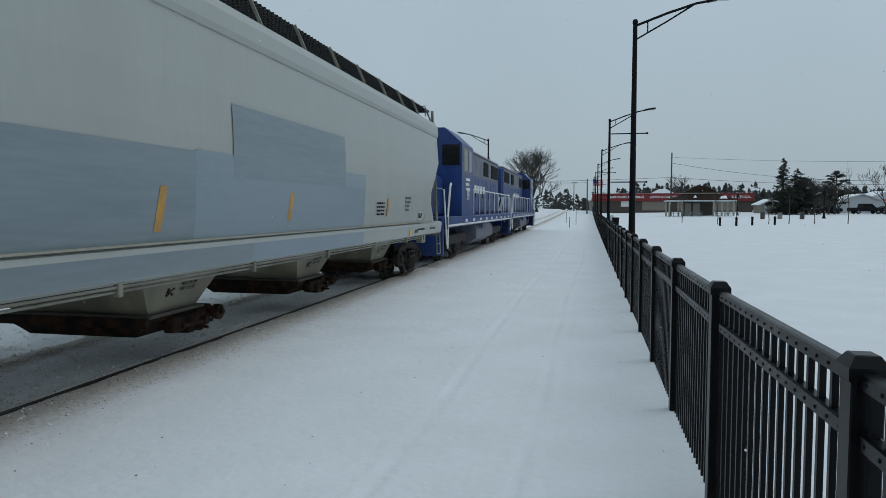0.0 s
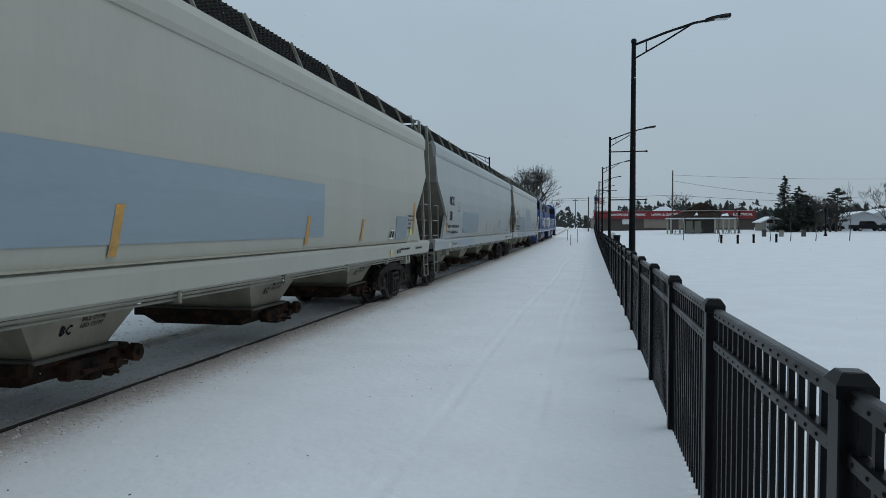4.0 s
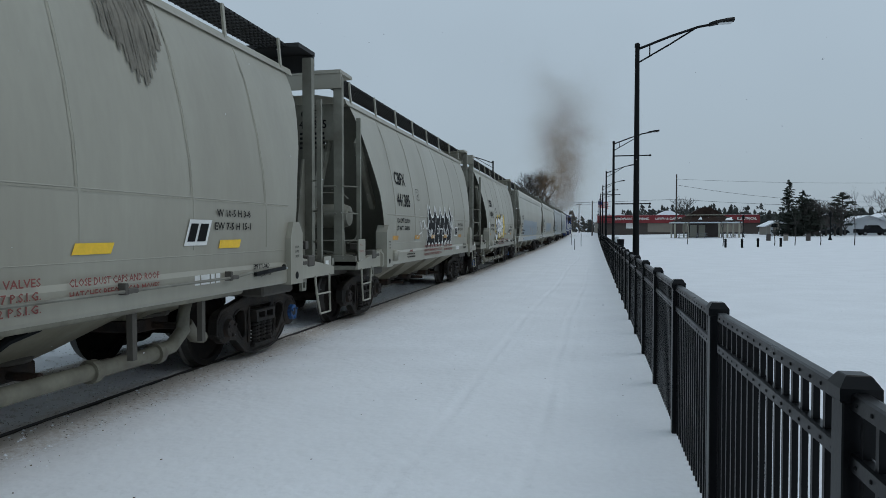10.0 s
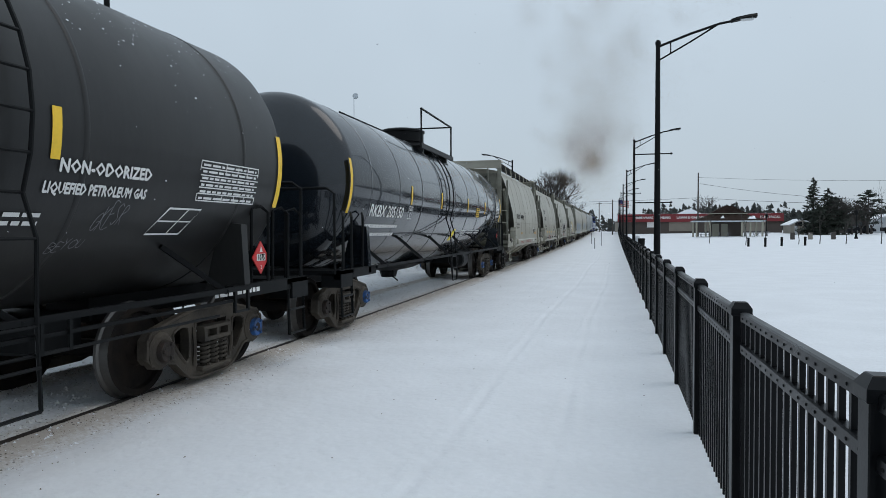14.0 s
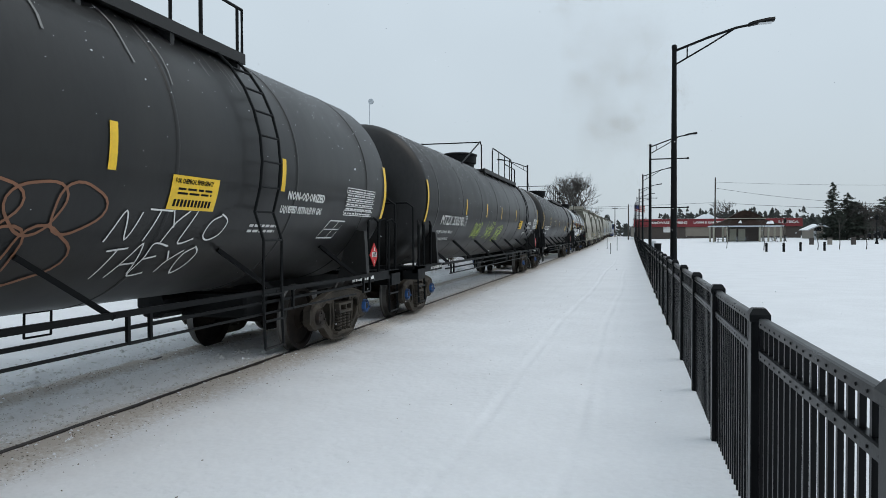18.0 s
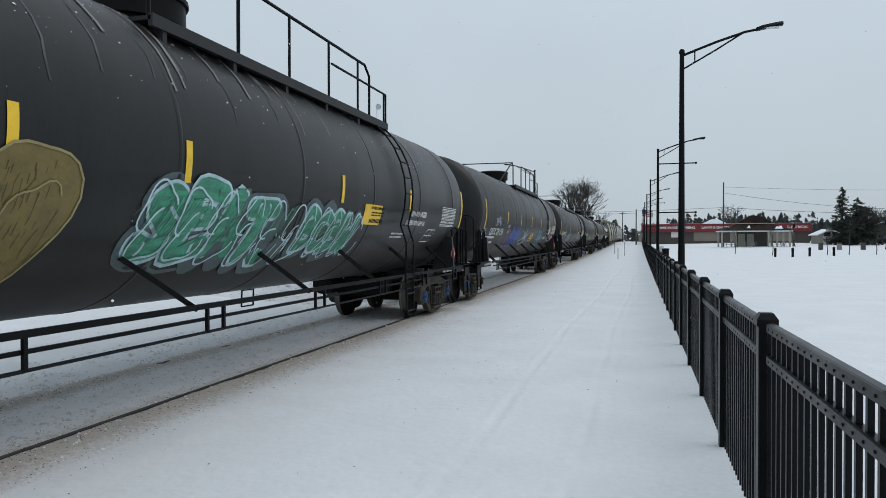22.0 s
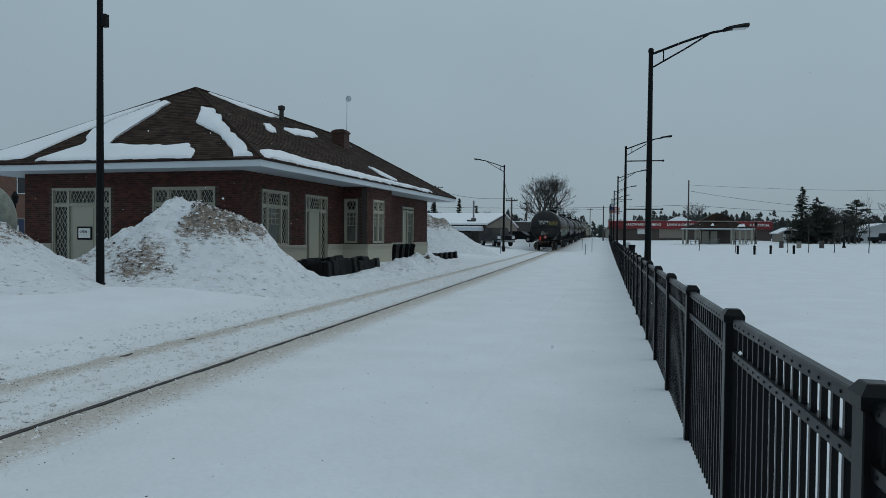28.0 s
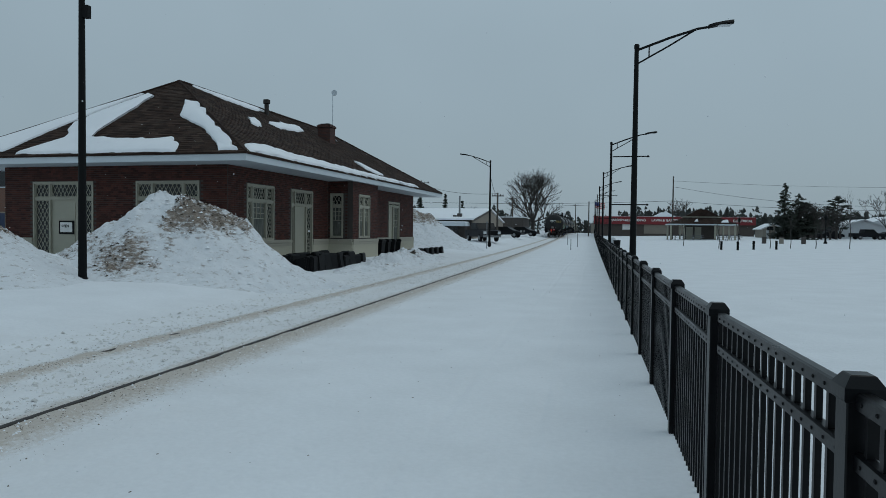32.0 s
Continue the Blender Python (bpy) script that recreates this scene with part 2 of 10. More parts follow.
SNOW = mat("snow", (.80, .82, .85), .75, var=.03, scale=.6, fine=9, bump=.25, spec=.2)
SNOW_GREY = mat("crumbled_snow", (.62, .62, .61), .8, var=.25, scale=8, fine=40, bump=.2, spec=.15)
ROOF_SNOW = mat("roof_snow", (.82, .84, .87), .75, var=.03, scale=1.5, fine=9, bump=.3, spec=.2)
BLACK_METAL = mat("black_powder_coat", (.005, .0055, .006), .5, var=.15, scale=3, fine=60, bump=.02, spec=.12)
FENCE_METAL = mat("fence_paint", (.0055, .006, .007), .32, var=.25, scale=3, fine=60, bump=.02, spec=.16)
RAIL_STEEL = mat("rail_steel", (.012, .010, .009), .6, .1, var=.3, scale=5, fine=60, bump=.1, tint=(.05, .03, .02), tint_amount=.6)
RUST = mat("rusty_iron", (.024, .018, .015), .85, var=.4, scale=6, fine=50, bump=.35, tint=(.085, .042, .022), tint_amount=.6, tint_scale=4)
# A darker rust than rusty_iron, for the discharge gates and their gear.
GATE_RUST = mat("dark_gate_rust", (.014, .010, .008), .9, var=.4, scale=5, fine=30, bump=.5, spec=.15, tint=(.06, .029, .016), tint_amount=.7, tint_scale=6)
TRUCK_IRON = mat("truck_iron", (.014, .0115, .0095), .8, var=.4, scale=5, fine=50, bump=.35, tint=(.065, .044, .030), tint_amount=.45, tint_scale=3.5, tint_sharp=.12)
TRUCK_DUSTY = mat("dusty_truck_iron", (.032, .026, .020), .85, var=.45, scale=5, fine=50, bump=.35, tint=(.115, .094, .07), tint_amount=.6, tint_scale=3.0, tint_sharp=.16)
WHEEL_STEEL = mat("wheel_steel", (.007, .0055, .005), .85, 0.0, var=.35, scale=5, fine=40, bump=.15, spec=.2, tint=(.03, .021, .015), tint_amount=.5, tint_scale=4)
TREAD_STEEL = mat("polished_tread", (.12, .115, .11), .4, .7, var=.15, scale=6, fine=40, bump=.03)
CAP_BLUE = mat("blue_bearing_cap", (.022, .10, .30), .55, var=.35, scale=9, fine=60, bump=.1, tint=(.02, .022, .026), tint_amount=.85, tint_scale=11)
HOPPER_WHITE = mat("hopper_light_grey", (.375, .395, .38), .36, var=.07, scale=.8, fine=14, bump=.04, tint=(.30, .30, .27), tint_amount=.45, tint_scale=.7, tint_sharp=.25, stretch=(1, 1, .2), bump_scale=1.1)
HOPPER_CREAM = mat("hopper_cream", (.395, .39, .335), .36, var=.08, scale=.8, fine=14, bump=.04, tint=(.30, .285, .235), tint_amount=.5, tint_scale=.7, tint_sharp=.25, stretch=(1, 1, .2), bump_scale=1.1)
HOPPER_TAN = mat("hopper_tan_grey", (.355, .342, .282), .36, var=.10, scale=.8, fine=14, bump=.05, tint=(.20, .18, .14), tint_amount=.6, tint_scale=.9, tint_sharp=.25, stretch=(1, 1, .25), bump_scale=1.1)
HOPPER_DARK = mat("hopper_slope_grime", (.085, .078, .066), .75, var=.25, scale=1.5, fine=20, bump=.06, tint=(.06, .05, .04), tint_amount=.6)
# Hopper tan darkened to carry the shade inside the recessed ends.
HOPPER_SHADE = mat("grimy_shaded_slope", (.155, .155, .125), .6, var=.16, scale=1, fine=16, bump=.04, tint=(.11, .105, .083), tint_amount=.6, tint_scale=.9, stretch=(1, 1, .4))
HOPPER_PALE = mat("hopper_weathered_grey", (.325, .35, .35), .36, var=.07, scale=.8, fine=14, bump=.03, tint=(.25, .26, .25), tint_amount=.4, tint_scale=.7, tint_sharp=.25, stretch=(1, 1, .25))
BAY_TAN = mat("discharge_bay_tan", (.27, .25, .185), .6, var=.18, scale=1.2, fine=16, bump=.04, tint=(.085, .07, .05), tint_amount=.75, tint_scale=1.6, tint_sharp=.2, stretch=(1, 1, .5))
# Grimy, and darker than the sides: shade at the car ends is painted in.
HOPPER_END = mat("grimy_shaded_end_iron", (.215, .212, .172), .55, var=.14, scale=1, fine=16, bump=.04, tint=(.105, .093, .07), tint_amount=.7, tint_scale=2.2)
SLOPE_KHAKI = mat("khaki_slope_sheet", (.165, .155, .125), .65, var=.16, scale=1.2, fine=18, bump=.04, tint=(.10, .09, .07), tint_amount=.6, tint_scale=1.1, stretch=(1, 1, .4))
PIPE_OLIVE = mat("olive_grey_pipe", (.19, .18, .135), .6, var=.2, scale=3, fine=30, bump=.06, tint=(.07, .055, .04), tint_amount=.6, tint_scale=4)
# Serves the seam grime and the shade line painted under the fold.
SEAM_GRIME_SHADE = mat("seam_grime_and_shade", (.30, .286, .232), .7, var=.2, scale=3, fine=30, bump=.03, tint=(.34, .33, .27), tint_amount=.7, tint_scale=3)
HOOD_GREY = mat("worn_hood_paint", (.15, .155, .185), .55, var=.35, scale=2, fine=20, bump=.02, tint=(.035, .05, .11), tint_amount=.6, tint_scale=2.4)
PATCH_BLUE = mat("overpaint_pale_blue", (.235, .292, .338), .36, var=.09, scale=.8, fine=14, bump=.02, tint=(.28, .325, .355), tint_amount=.45, tint_scale=.9, tint_sharp=.2, stretch=(1, .3, 1.6))
# Blue overpaint a tone darker, for the reflection along the wavy side.
PATCH_MID = mat("overpaint_reflection_tone", (.215, .268, .312), .36, var=.12, scale=.8, fine=14, bump=.02, stretch=(1, .2, 1.5))
PATCH_GREY = mat("overpaint_steel_grey", (.20, .245, .275), .4, var=.2, scale=.8, fine=14, bump=.02, tint=(.27, .305, .325), tint_amount=.5, tint_scale=1.2, tint_sharp=.15, stretch=(1, .15, 1.5))
TANK_BLACK = mat("tank_black", (.0145, .0145, .0148), .42, spec=.26, var=.35, scale=1.3, fine=22, bump=.05, tint=(.028, .027, .025), tint_amount=.6, tint_scale=1.6, tint_sharp=.16, stretch=(1, 1, .3), coat=.06, bump_scale=.9)
TANK_GLOSS = mat("tank_gloss_black", (.008, .0115, .016), .2, var=.3, scale=1.0, fine=16, bump=.03, spec=.3, coat=.7, bump_scale=.8)
RING_DUST = mat("dusty_streak", (.085, .086, .09), .7, var=.4, scale=3, fine=30, bump=.05, tint=(.015, .015, .016), tint_amount=.7, tint_scale=5, stretch=(1, 1, .5))
GRATING = mat("grating_steel", (.03, .03, .03), .6, .4, var=.2, fine=50)
WHITE_PAINT = mat("white_paint", (.72, .72, .70), .55, var=.1, scale=4, fine=40, bump=.0)
BLACK_PAINT = mat("black_paint", (.008, .008, .009), .65, var=.15, scale=4, fine=40, bump=.0, spec=.12)
YELLOW_TAPE = mat("yellow_reflector", (.86, .54, .03), .4, var=.12, scale=6, fine=40, bump=.0)
ORANGE_TAPE = mat("orange_reflector", (.50, .26, .05), .55, var=.3, scale=6, fine=40, bump=.0, tint=(.30, .22, .11), tint_amount=.6, tint_scale=7)
RED_PAINT = mat("red_paint", (.55, .03, .03), .45, var=.12, scale=6, fine=40, bump=.0)
LOCO_BLUE = mat("loco_blue", (.014, .048, .20), .4, var=.25, scale=1.4, fine=20, bump=.02, tint=(.028, .035, .06), tint_amount=.55, tint_scale=1.8, stretch=(1, 1, .5))
GLASS_DARK = mat("dark_glass", (.012, .014, .016), .08, var=.1, scale=3, fine=20, bump=0)
# ---- ground, track and fence ----
def rise(y):
    """The line climbs gently away from the platform."""
    d = min(max(y - 20, 0), 150)
    return 5e-5 * d * d


def smooth(a, b, v):
    t = min(max((v - a) / (b - a), 0), 1)
    return t * t * (3 - 2 * t)


RAIL_NEAR, RAIL_FAR = -4.622, -6.127


def ground_z(x, y):
    n = noise.noise(Vector((x * .3, y * .15, 0))) * .04 + noise.noise(Vector((x * 1.3, y * .9, 3))) * .014
    z = rise(y)
    far = 1 - smooth(60, 120, y) * .6
    if x > -4.3:
        z += n * (.25 + .75 * smooth(4, 12, x)) * smooth(-4.3, -3.4, x) - .012
        # old wheel tracks along the path: narrow grooves between low shoulders
        for cx, w, dep in ((-1.33, .05, .019), (-.48, .045, .017), (-.30, .05, .008), (-2.6, .10, .010), (-2.1, .09, .009)):
            q = (x - cx - .017 * (y - 4) - .05 * math.sin(y * .35) - .012 * math.sin(y * 1.3)) / w
            z += .7 * dep * (.5 * math.exp(-((abs(q) - 1.7) * 1.3) ** 2) - math.exp(-q * q)) * (.65 + .35 * math.sin(y * 2.1)) * smooth(60, 35, y)
        z += .03 * math.exp(-((x - .73) / .35) ** 2)
        z += noise.noise(Vector((x * 5, y * 4, 2))) * .022 * smooth(-2.4, -3.7, x) + noise.noise(Vector((x * 9, y * 8, 5))) * .012 * smooth(-2.9, -3.9, x)
        z += .22 * smooth(6, 22, x) * smooth(20, 60, y)
    elif x > -6.45:
        rough = noise.noise(Vector((x * 4, y * 3, 7))) * .024 + noise.noise(Vector((x * 9, y * 7, 1))) * .020
        z += .014 + rough * (1 if -6.0 < x < -4.75 else .4)
        z += .016 * math.exp(-((x - RAIL_NEAR - .08) / .10) ** 2)
        if RAIL_NEAR - .09 < x < RAIL_NEAR - .03:
            z -= .045
        z += (.034 + .6 * rough) * math.exp(-((x - RAIL_FAR) / .22) ** 2)
        if -6.0 < x < -4.8:
            z -= .02
    else:
        up = smooth(-6.6, -10.5, x)
        z += n * 1.5 + .02 + .30 * up * (1 - smooth(40, 60, y) * .2) + .25 * smooth(-11, -20, x) + .3 * smooth(45, 75, y) * smooth(-6.6, -9, x)
        z += noise.noise(Vector((x * 3, y * 2.2, 9))) * .045 * (1 - smooth(-7.5, -9.5, x)) + noise.noise(Vector((x * 7, y * 6, 4))) * .02 * (1 - smooth(-7, -9, x))
    return z


xs = [-1500, -700, -400, -250, -150, -100, -75, -60, -50, -42, -36] + [-32 + i for i in range(16)]
xs += [-16 + i * .5 for i in range(16)] + [-9 + i * .15 for i in range(17)] + [-6.4 + i * .08 for i in range(3)]
xs += [RAIL_FAR - .05, RAIL_FAR, RAIL_FAR + .05, RAIL_FAR + .10, RAIL_FAR + .15] + [-5.9 + i * .1 for i in range(12)]
xs += [RAIL_NEAR - .14, RAIL_NEAR - .095, RAIL_NEAR - .05, RAIL_NEAR - .03, RAIL_NEAR + .04] + [-4.5 + i * .1 for i in range(12)] + [-3.3 + i * .11 for i in range(16)] + [-1.56 + i * .035 for i in range(44)] + [0 + i * .11 for i in range(14)]
xs += [1.6 + i * .4 for i in range(16)] + [8 + i * 1.5 for i in range(28)] + [55, 65, 80, 100, 130, 170, 250, 400, 700, 1500]
xs = sorted(set(round(x, 4) for x in xs))
ys = [-200, -90, -40, -20, -12, -8, -5] + [-3 + i * .12 for i in range(200)] + [21 + i * .4 for i in range(60)] + [45 + i * 1.5 for i in range(40)] + [106 + i * 4 for i in range(20)] + [200, 240, 300, 400, 600, 1000, 1800]
g = Geo()
nx = len(xs)
g.add([(x, y, ground_z(x, y)) for y in ys for x in xs], [(j * nx + i, j * nx + i + 1, (j + 1) * nx + i + 1, (j + 1) * nx + i) for j in range(len(ys) - 1) for i in range(nx - 1)])


def ground_material():
    """Snow, with grit thrown out beside the rails."""
    m = mat("snow_ground", (.75, .77, .795), .75, var=.06, scale=.9, fine=22, bump=1.0, spec=.2, bump_scale=9.0)
    nt = m.node_tree
    L = nt.links.new
    b = nt.nodes["Principled BSDF"]
    base = b.inputs["Base Color"].links[0].from_socket
    tc = nt.nodes.new("ShaderNodeTexCoord")
    sp = nt.nodes.new("ShaderNodeSeparateXYZ")
    L(tc.outputs["Object"], sp.inputs[0])

    def near(cx, w):
        a = nt.nodes.new("ShaderNodeMath")
        a.operation = "SUBTRACT"
        L(sp.outputs[0], a.inputs[0])
        a.inputs[1].default_value = cx
        c = nt.nodes.new("ShaderNodeMath")
        c.operation = "ABSOLUTE"
        L(a.outputs[0], c.inputs[0])
        r = nt.nodes.new("ShaderNodeMapRange")
        r.inputs["From Max"].default_value = w
        r.inputs["To Min"].default_value, r.inputs["To Max"].default_value = 1, 0
        L(c.outputs[0], r.inputs["Value"])
        return r.outputs[0]

    def add(a, c, op="MAXIMUM"):
        k = nt.nodes.new("ShaderNodeMath")
        k.operation = op
        L(a, k.inputs[0])
        L(c, k.inputs[1])
        return k.outputs[0]

    band = add(near(RAIL_NEAR + .12, .85), near(RAIL_FAR + .03, .42))
    n1 = nt.nodes.new("ShaderNodeTexNoise")
    n1.inputs["Scale"].default_value, n1.inputs["Detail"].default_value, n1.inputs["Roughness"].default_value = 19, 8, .85
    L(tc.outputs["Object"], n1.inputs["Vector"])
    s = add(band, n1.outputs["Fac"], "MULTIPLY")
    r = nt.nodes.new("ShaderNodeMapRange")
    r.inputs["From Min"].default_value, r.inputs["From Max"].default_value, r.inputs["To Max"].default_value = .23, .43, .62
    L(s, r.inputs["Value"])
    mx = nt.nodes.new("ShaderNodeMix")
    mx.data_type = "RGBA"
    L(r.outputs[0], mx.inputs["Factor"])
    L(base, mx.inputs["A"])
    mx.inputs["B"].default_value = (.33, .25, .165, 1)
    # a thin veil of soot and sand over the whole track
    n5 = nt.nodes.new("ShaderNodeTexNoise")
    n5.inputs["Scale"].default_value, n5.inputs["Detail"].default_value = 1.7, 7
    L(tc.outputs["Object"], n5.inputs["Vector"])
    veil = nt.nodes.new("ShaderNodeMapRange")
    veil.inputs["From Min"].default_value, veil.inputs["From Max"].default_value, veil.inputs["To Max"].default_value = .04, .6, .22
    L(add(near(-5.6, 3.4), n5.outputs["Fac"], "MULTIPLY"), veil.inputs["Value"])
    mv = nt.nodes.new("ShaderNodeMix")
    mv.data_type = "RGBA"
    L(veil.outputs[0], mv.inputs["Factor"])
    L(mx.outputs["Result"], mv.inputs["A"])
    mv.inputs["B"].default_value = (.45, .395, .33, 1)
    mx = mv
    # scattered cinders
    vo = nt.nodes.new("ShaderNodeTexVoronoi")
    vo.inputs["Scale"].default_value = 20
    L(tc.outputs["Object"], vo.inputs["Vector"])
    lt = nt.nodes.new("ShaderNodeMapRange")
    lt.inputs["From Min"].default_value, lt.inputs["From Max"].default_value = .14, .22
    lt.inputs["To Min"].default_value, lt.inputs["To Max"].default_value = 1, 0
    L(vo.outputs["Distance"], lt.inputs["Value"])
    wide = add(near(RAIL_NEAR, 1.3), near(RAIL_FAR, 1.1))
    sg = nt.nodes.new("ShaderNodeTexNoise")
    sg.inputs["Scale"].default_value = 2.3
    L(tc.outputs["Object"], sg.inputs["Vector"])
    sel = nt.nodes.new("ShaderNodeMapRange")
    sel.inputs["From Min"].default_value, sel.inputs["From Max"].default_value = .25, .45
    L(add(wide, sg.outputs["Fac"], "MULTIPLY"), sel.inputs["Value"])
    k = add(lt.outputs[0], sel.outputs[0], "MULTIPLY")
    m2 = nt.nodes.new("ShaderNodeMix")
    m2.data_type = "RGBA"
    L(k, m2.inputs["Factor"])
    L(mx.outputs["Result"], m2.inputs["A"])
    m2.inputs["B"].default_value = (.07, .06, .055, 1)
    L(m2.outputs["Result"], b.inputs["Base Color"])
    return m


solo("ground", g, ground_material(), "snow covered ground along the railway line", "ground", kind="structure", smooth=60)
for x, top, label in ((RAIL_NEAR, .035, "dark steel rail flush with the snow"), (RAIL_FAR, .035, "steel rail almost buried in dirty snow")):
    g = Geo()
    yy = [-150] + [-10 + 5 * k for k in range(33)] + [200, 400]
    prof = [(-.075, -.13), (.075, -.13), (.075, -.12), (.012, -.10), (.012, -.01), (.036, .0), (.036, .03), (.028, .035), (-.028, .035), (-.036, .03), (-.036, 0), (-.012, -.01), (-.012, -.10), (-.075, -.12)]
    g.loft([[(x + a, y, b + rise(y)) for a, b in prof] for y in yy])
    solo("rail", g, RAIL_STEEL, label, "rail", "rails of the track", "structure", smooth=30)

# lumps of thrown snow and cinders along the rails
GRIT = mat("sand_and_cinders", (.12, .092, .07), .9, var=.4, scale=6, fine=40, bump=0, spec=.1)
rnd = random.Random(4)
for name, material, label, count, size, spread in (("snow_crumbs", SNOW, "loose lumps of snow beside the rails", 2600, .013, .85), ("cinders", GRIT, "brown grit scattered beside the rails", 13000, .0048, .55)):
    g = Geo()
    for k in range(count):
        y = 2.5 + 34 * rnd.random() ** 1.6
        x = rnd.choice((RAIL_NEAR + .12, RAIL_NEAR + .3, RAIL_NEAR, RAIL_FAR, RAIL_FAR + .1, -5.37)) + rnd.gauss(0, spread * .45)
        if abs(x - RAIL_NEAR) < .04 or abs(x - RAIL_FAR) < .03:
            continue
        s = size * (rnd.uniform(.4, 1.2) + 1.1 * rnd.random() ** 6)
        z = ground_z(x, y)
        a = rnd.random() * 6
        ring = [(x + math.cos(a + q * 1.257) * s * rnd.uniform(.7, 1.2), y + math.sin(a + q * 1.257) * s * rnd.uniform(.7, 1.2), z - .003) for q in range(5)]
        g.add(ring + [(x, y, z + s * rnd.uniform(.5, .9))], [(q, (q + 1) % 5, 5) for q in range(5)])
    # a few stray specks on the path
    for k in range(90 if name == "cinders" else 0):
        x, y, s = rnd.uniform(-4, .4), rnd.uniform(2.4, 22), rnd.uniform(.004, .011)
        z = ground_z(x, y)
        g.add([(x + s, y, z), (x, y + s * 2, z), (x - s, y, z), (x, y - s, z), (x, y, z + s * .5)], [(0, 1, 4), (1, 2, 4), (2, 3, 4), (3, 0, 4)])
    solo(name, g, material, label, "grit" if name == "cinders" else "snow", kind="stuff")

g = Geo()
for k in range(9000):
    y = 3 + 30 * rnd.random() ** 1.5
    x = rnd.uniform(-7.6, -4.72)
    if abs(x - RAIL_FAR) < .05:
        continue
    s = .008 + .026 * rnd.random() ** 3
    z, a = ground_z(x, y), rnd.random() * 6
    ring = [(x + math.cos(a + q * 1.257) * s * rnd.uniform(.7, 1.6), y + math.sin(a + q * 1.257) * s * rnd.uniform(.7, 1.6), z - .004) for q in range(5)]
    g.add(ring + [(x, y, z + s * rnd.uniform(.4, .9))], [(q, (q + 1) % 5, 5) for q in range(5)])
solo("broken_snow", g, SNOW_GREY, "crumbled grey snow on the track bed", "snow", kind="stuff")

# --- picket fence ---
fence = thing("picket_fence", None, "black metal picket fence with capped posts beside the path", "fence")


def fence_at(k):
    y = 5.86 + (k - 3) * 1.83 - (.1 if k < 2 else 0)
    return .042 * (k < 2) + .734 + .007 * (y - 8), y, rise(y) + .0008 * y


post_me = Geo().box(-.044, .044, -.044, .044, -.1, 1.235, .004).mesh("fence_post", FENCE_METAL)
cap_me = Geo().loft([[(-a, -a, z), (a, -a, z), (a, a, z), (-a, a, z)] for a, z in ((.050, 1.205), (.054, 1.21), (.054, 1.245), (.034, 1.276), (.030, 1.279))]).mesh("cap", FENCE_METAL)
picket_me = Geo().box(-.0105, .0105, -.0105, .0105, -.05, 1.21).mesh("picket", FENCE_METAL)


def rail_geo(z, rivets):
    g = Geo()
    for s in (-1, 1):
        g.loft([[(s * .021, y, z - .022), (s * .024, y, z - .022), (s * .024, y, z + .02), (s * .014, y, z + .024), (-s * .0, y, z + .024), (s * .0, y, z + .02), (s * .021, y, z + .018)] for y in (.036, 1.794)])
    return g


rail_hi, rail_lo = rail_geo(1.21, True).mesh("fence_rail", FENCE_METAL), rail_geo(1.042, True).mesh("fence_rail", FENCE_METAL)
gr = Geo()
for z in (1.21, 1.042):
    for k in range(17):
        y = .09 + k * .1031
        gr.loft([[(-.0245 - d, y + math.cos(q * 1.047) * r, z - .002 + math.sin(q * 1.047) * r) for q in range(6)] for d, r in ((0, .007), (.003, .005))])
rivet_me = gr.mesh("rivets", BLACK_PAINT)
rest = Geo()
for k in range(-2, 84):
    x, y, z = fence_at(k)
    m = pose(x, y, z)
    p = piece("fence_post", post_me, fence, m)
    piece("cap", cap_me, p)
    if k < 83:
        x2, y2, z2 = fence_at(k + 1)
        turn = Matrix.Translation((x, y, z)) @ Matrix.Rotation(-math.atan((x2 - x) / (y2 - y)), 4, "Z") @ Matrix.Rotation(math.atan((z2 - z) / (y2 - y)), 4, "X")
        for me in (rail_hi, rail_lo):
            piece("fence_rail", me, fence, turn)
        if k < 12:
            rv = piece("rivets", rivet_me, fence, turn)
            rv["kind"] = "stuff"
        for q in range(17):
            f = (.09 + q * .1031) / 1.83
            if k < 15:
                piece("picket", picket_me, fence, pose(x + (x2 - x) * f, y + (y2 - y) * f, z + (z2 - z) * f))
            else:
                a, b, c = x + (x2 - x) * f, y + (y2 - y) * f, z + (z2 - z) * f
                rest.box(a - .0105, a + .0105, b - .0105, b + .0105, c - .05, c + 1.21)
ob = part("pickets", rest, FENCE_METAL, fence, "distant pickets of the fence")
ob["kind"] = "stuff"

# --- street lamps ---
LAMP_GLASS = mat("lamp_lens", (.55, .57, .58), .25, var=.05, fine=20, bump=0)


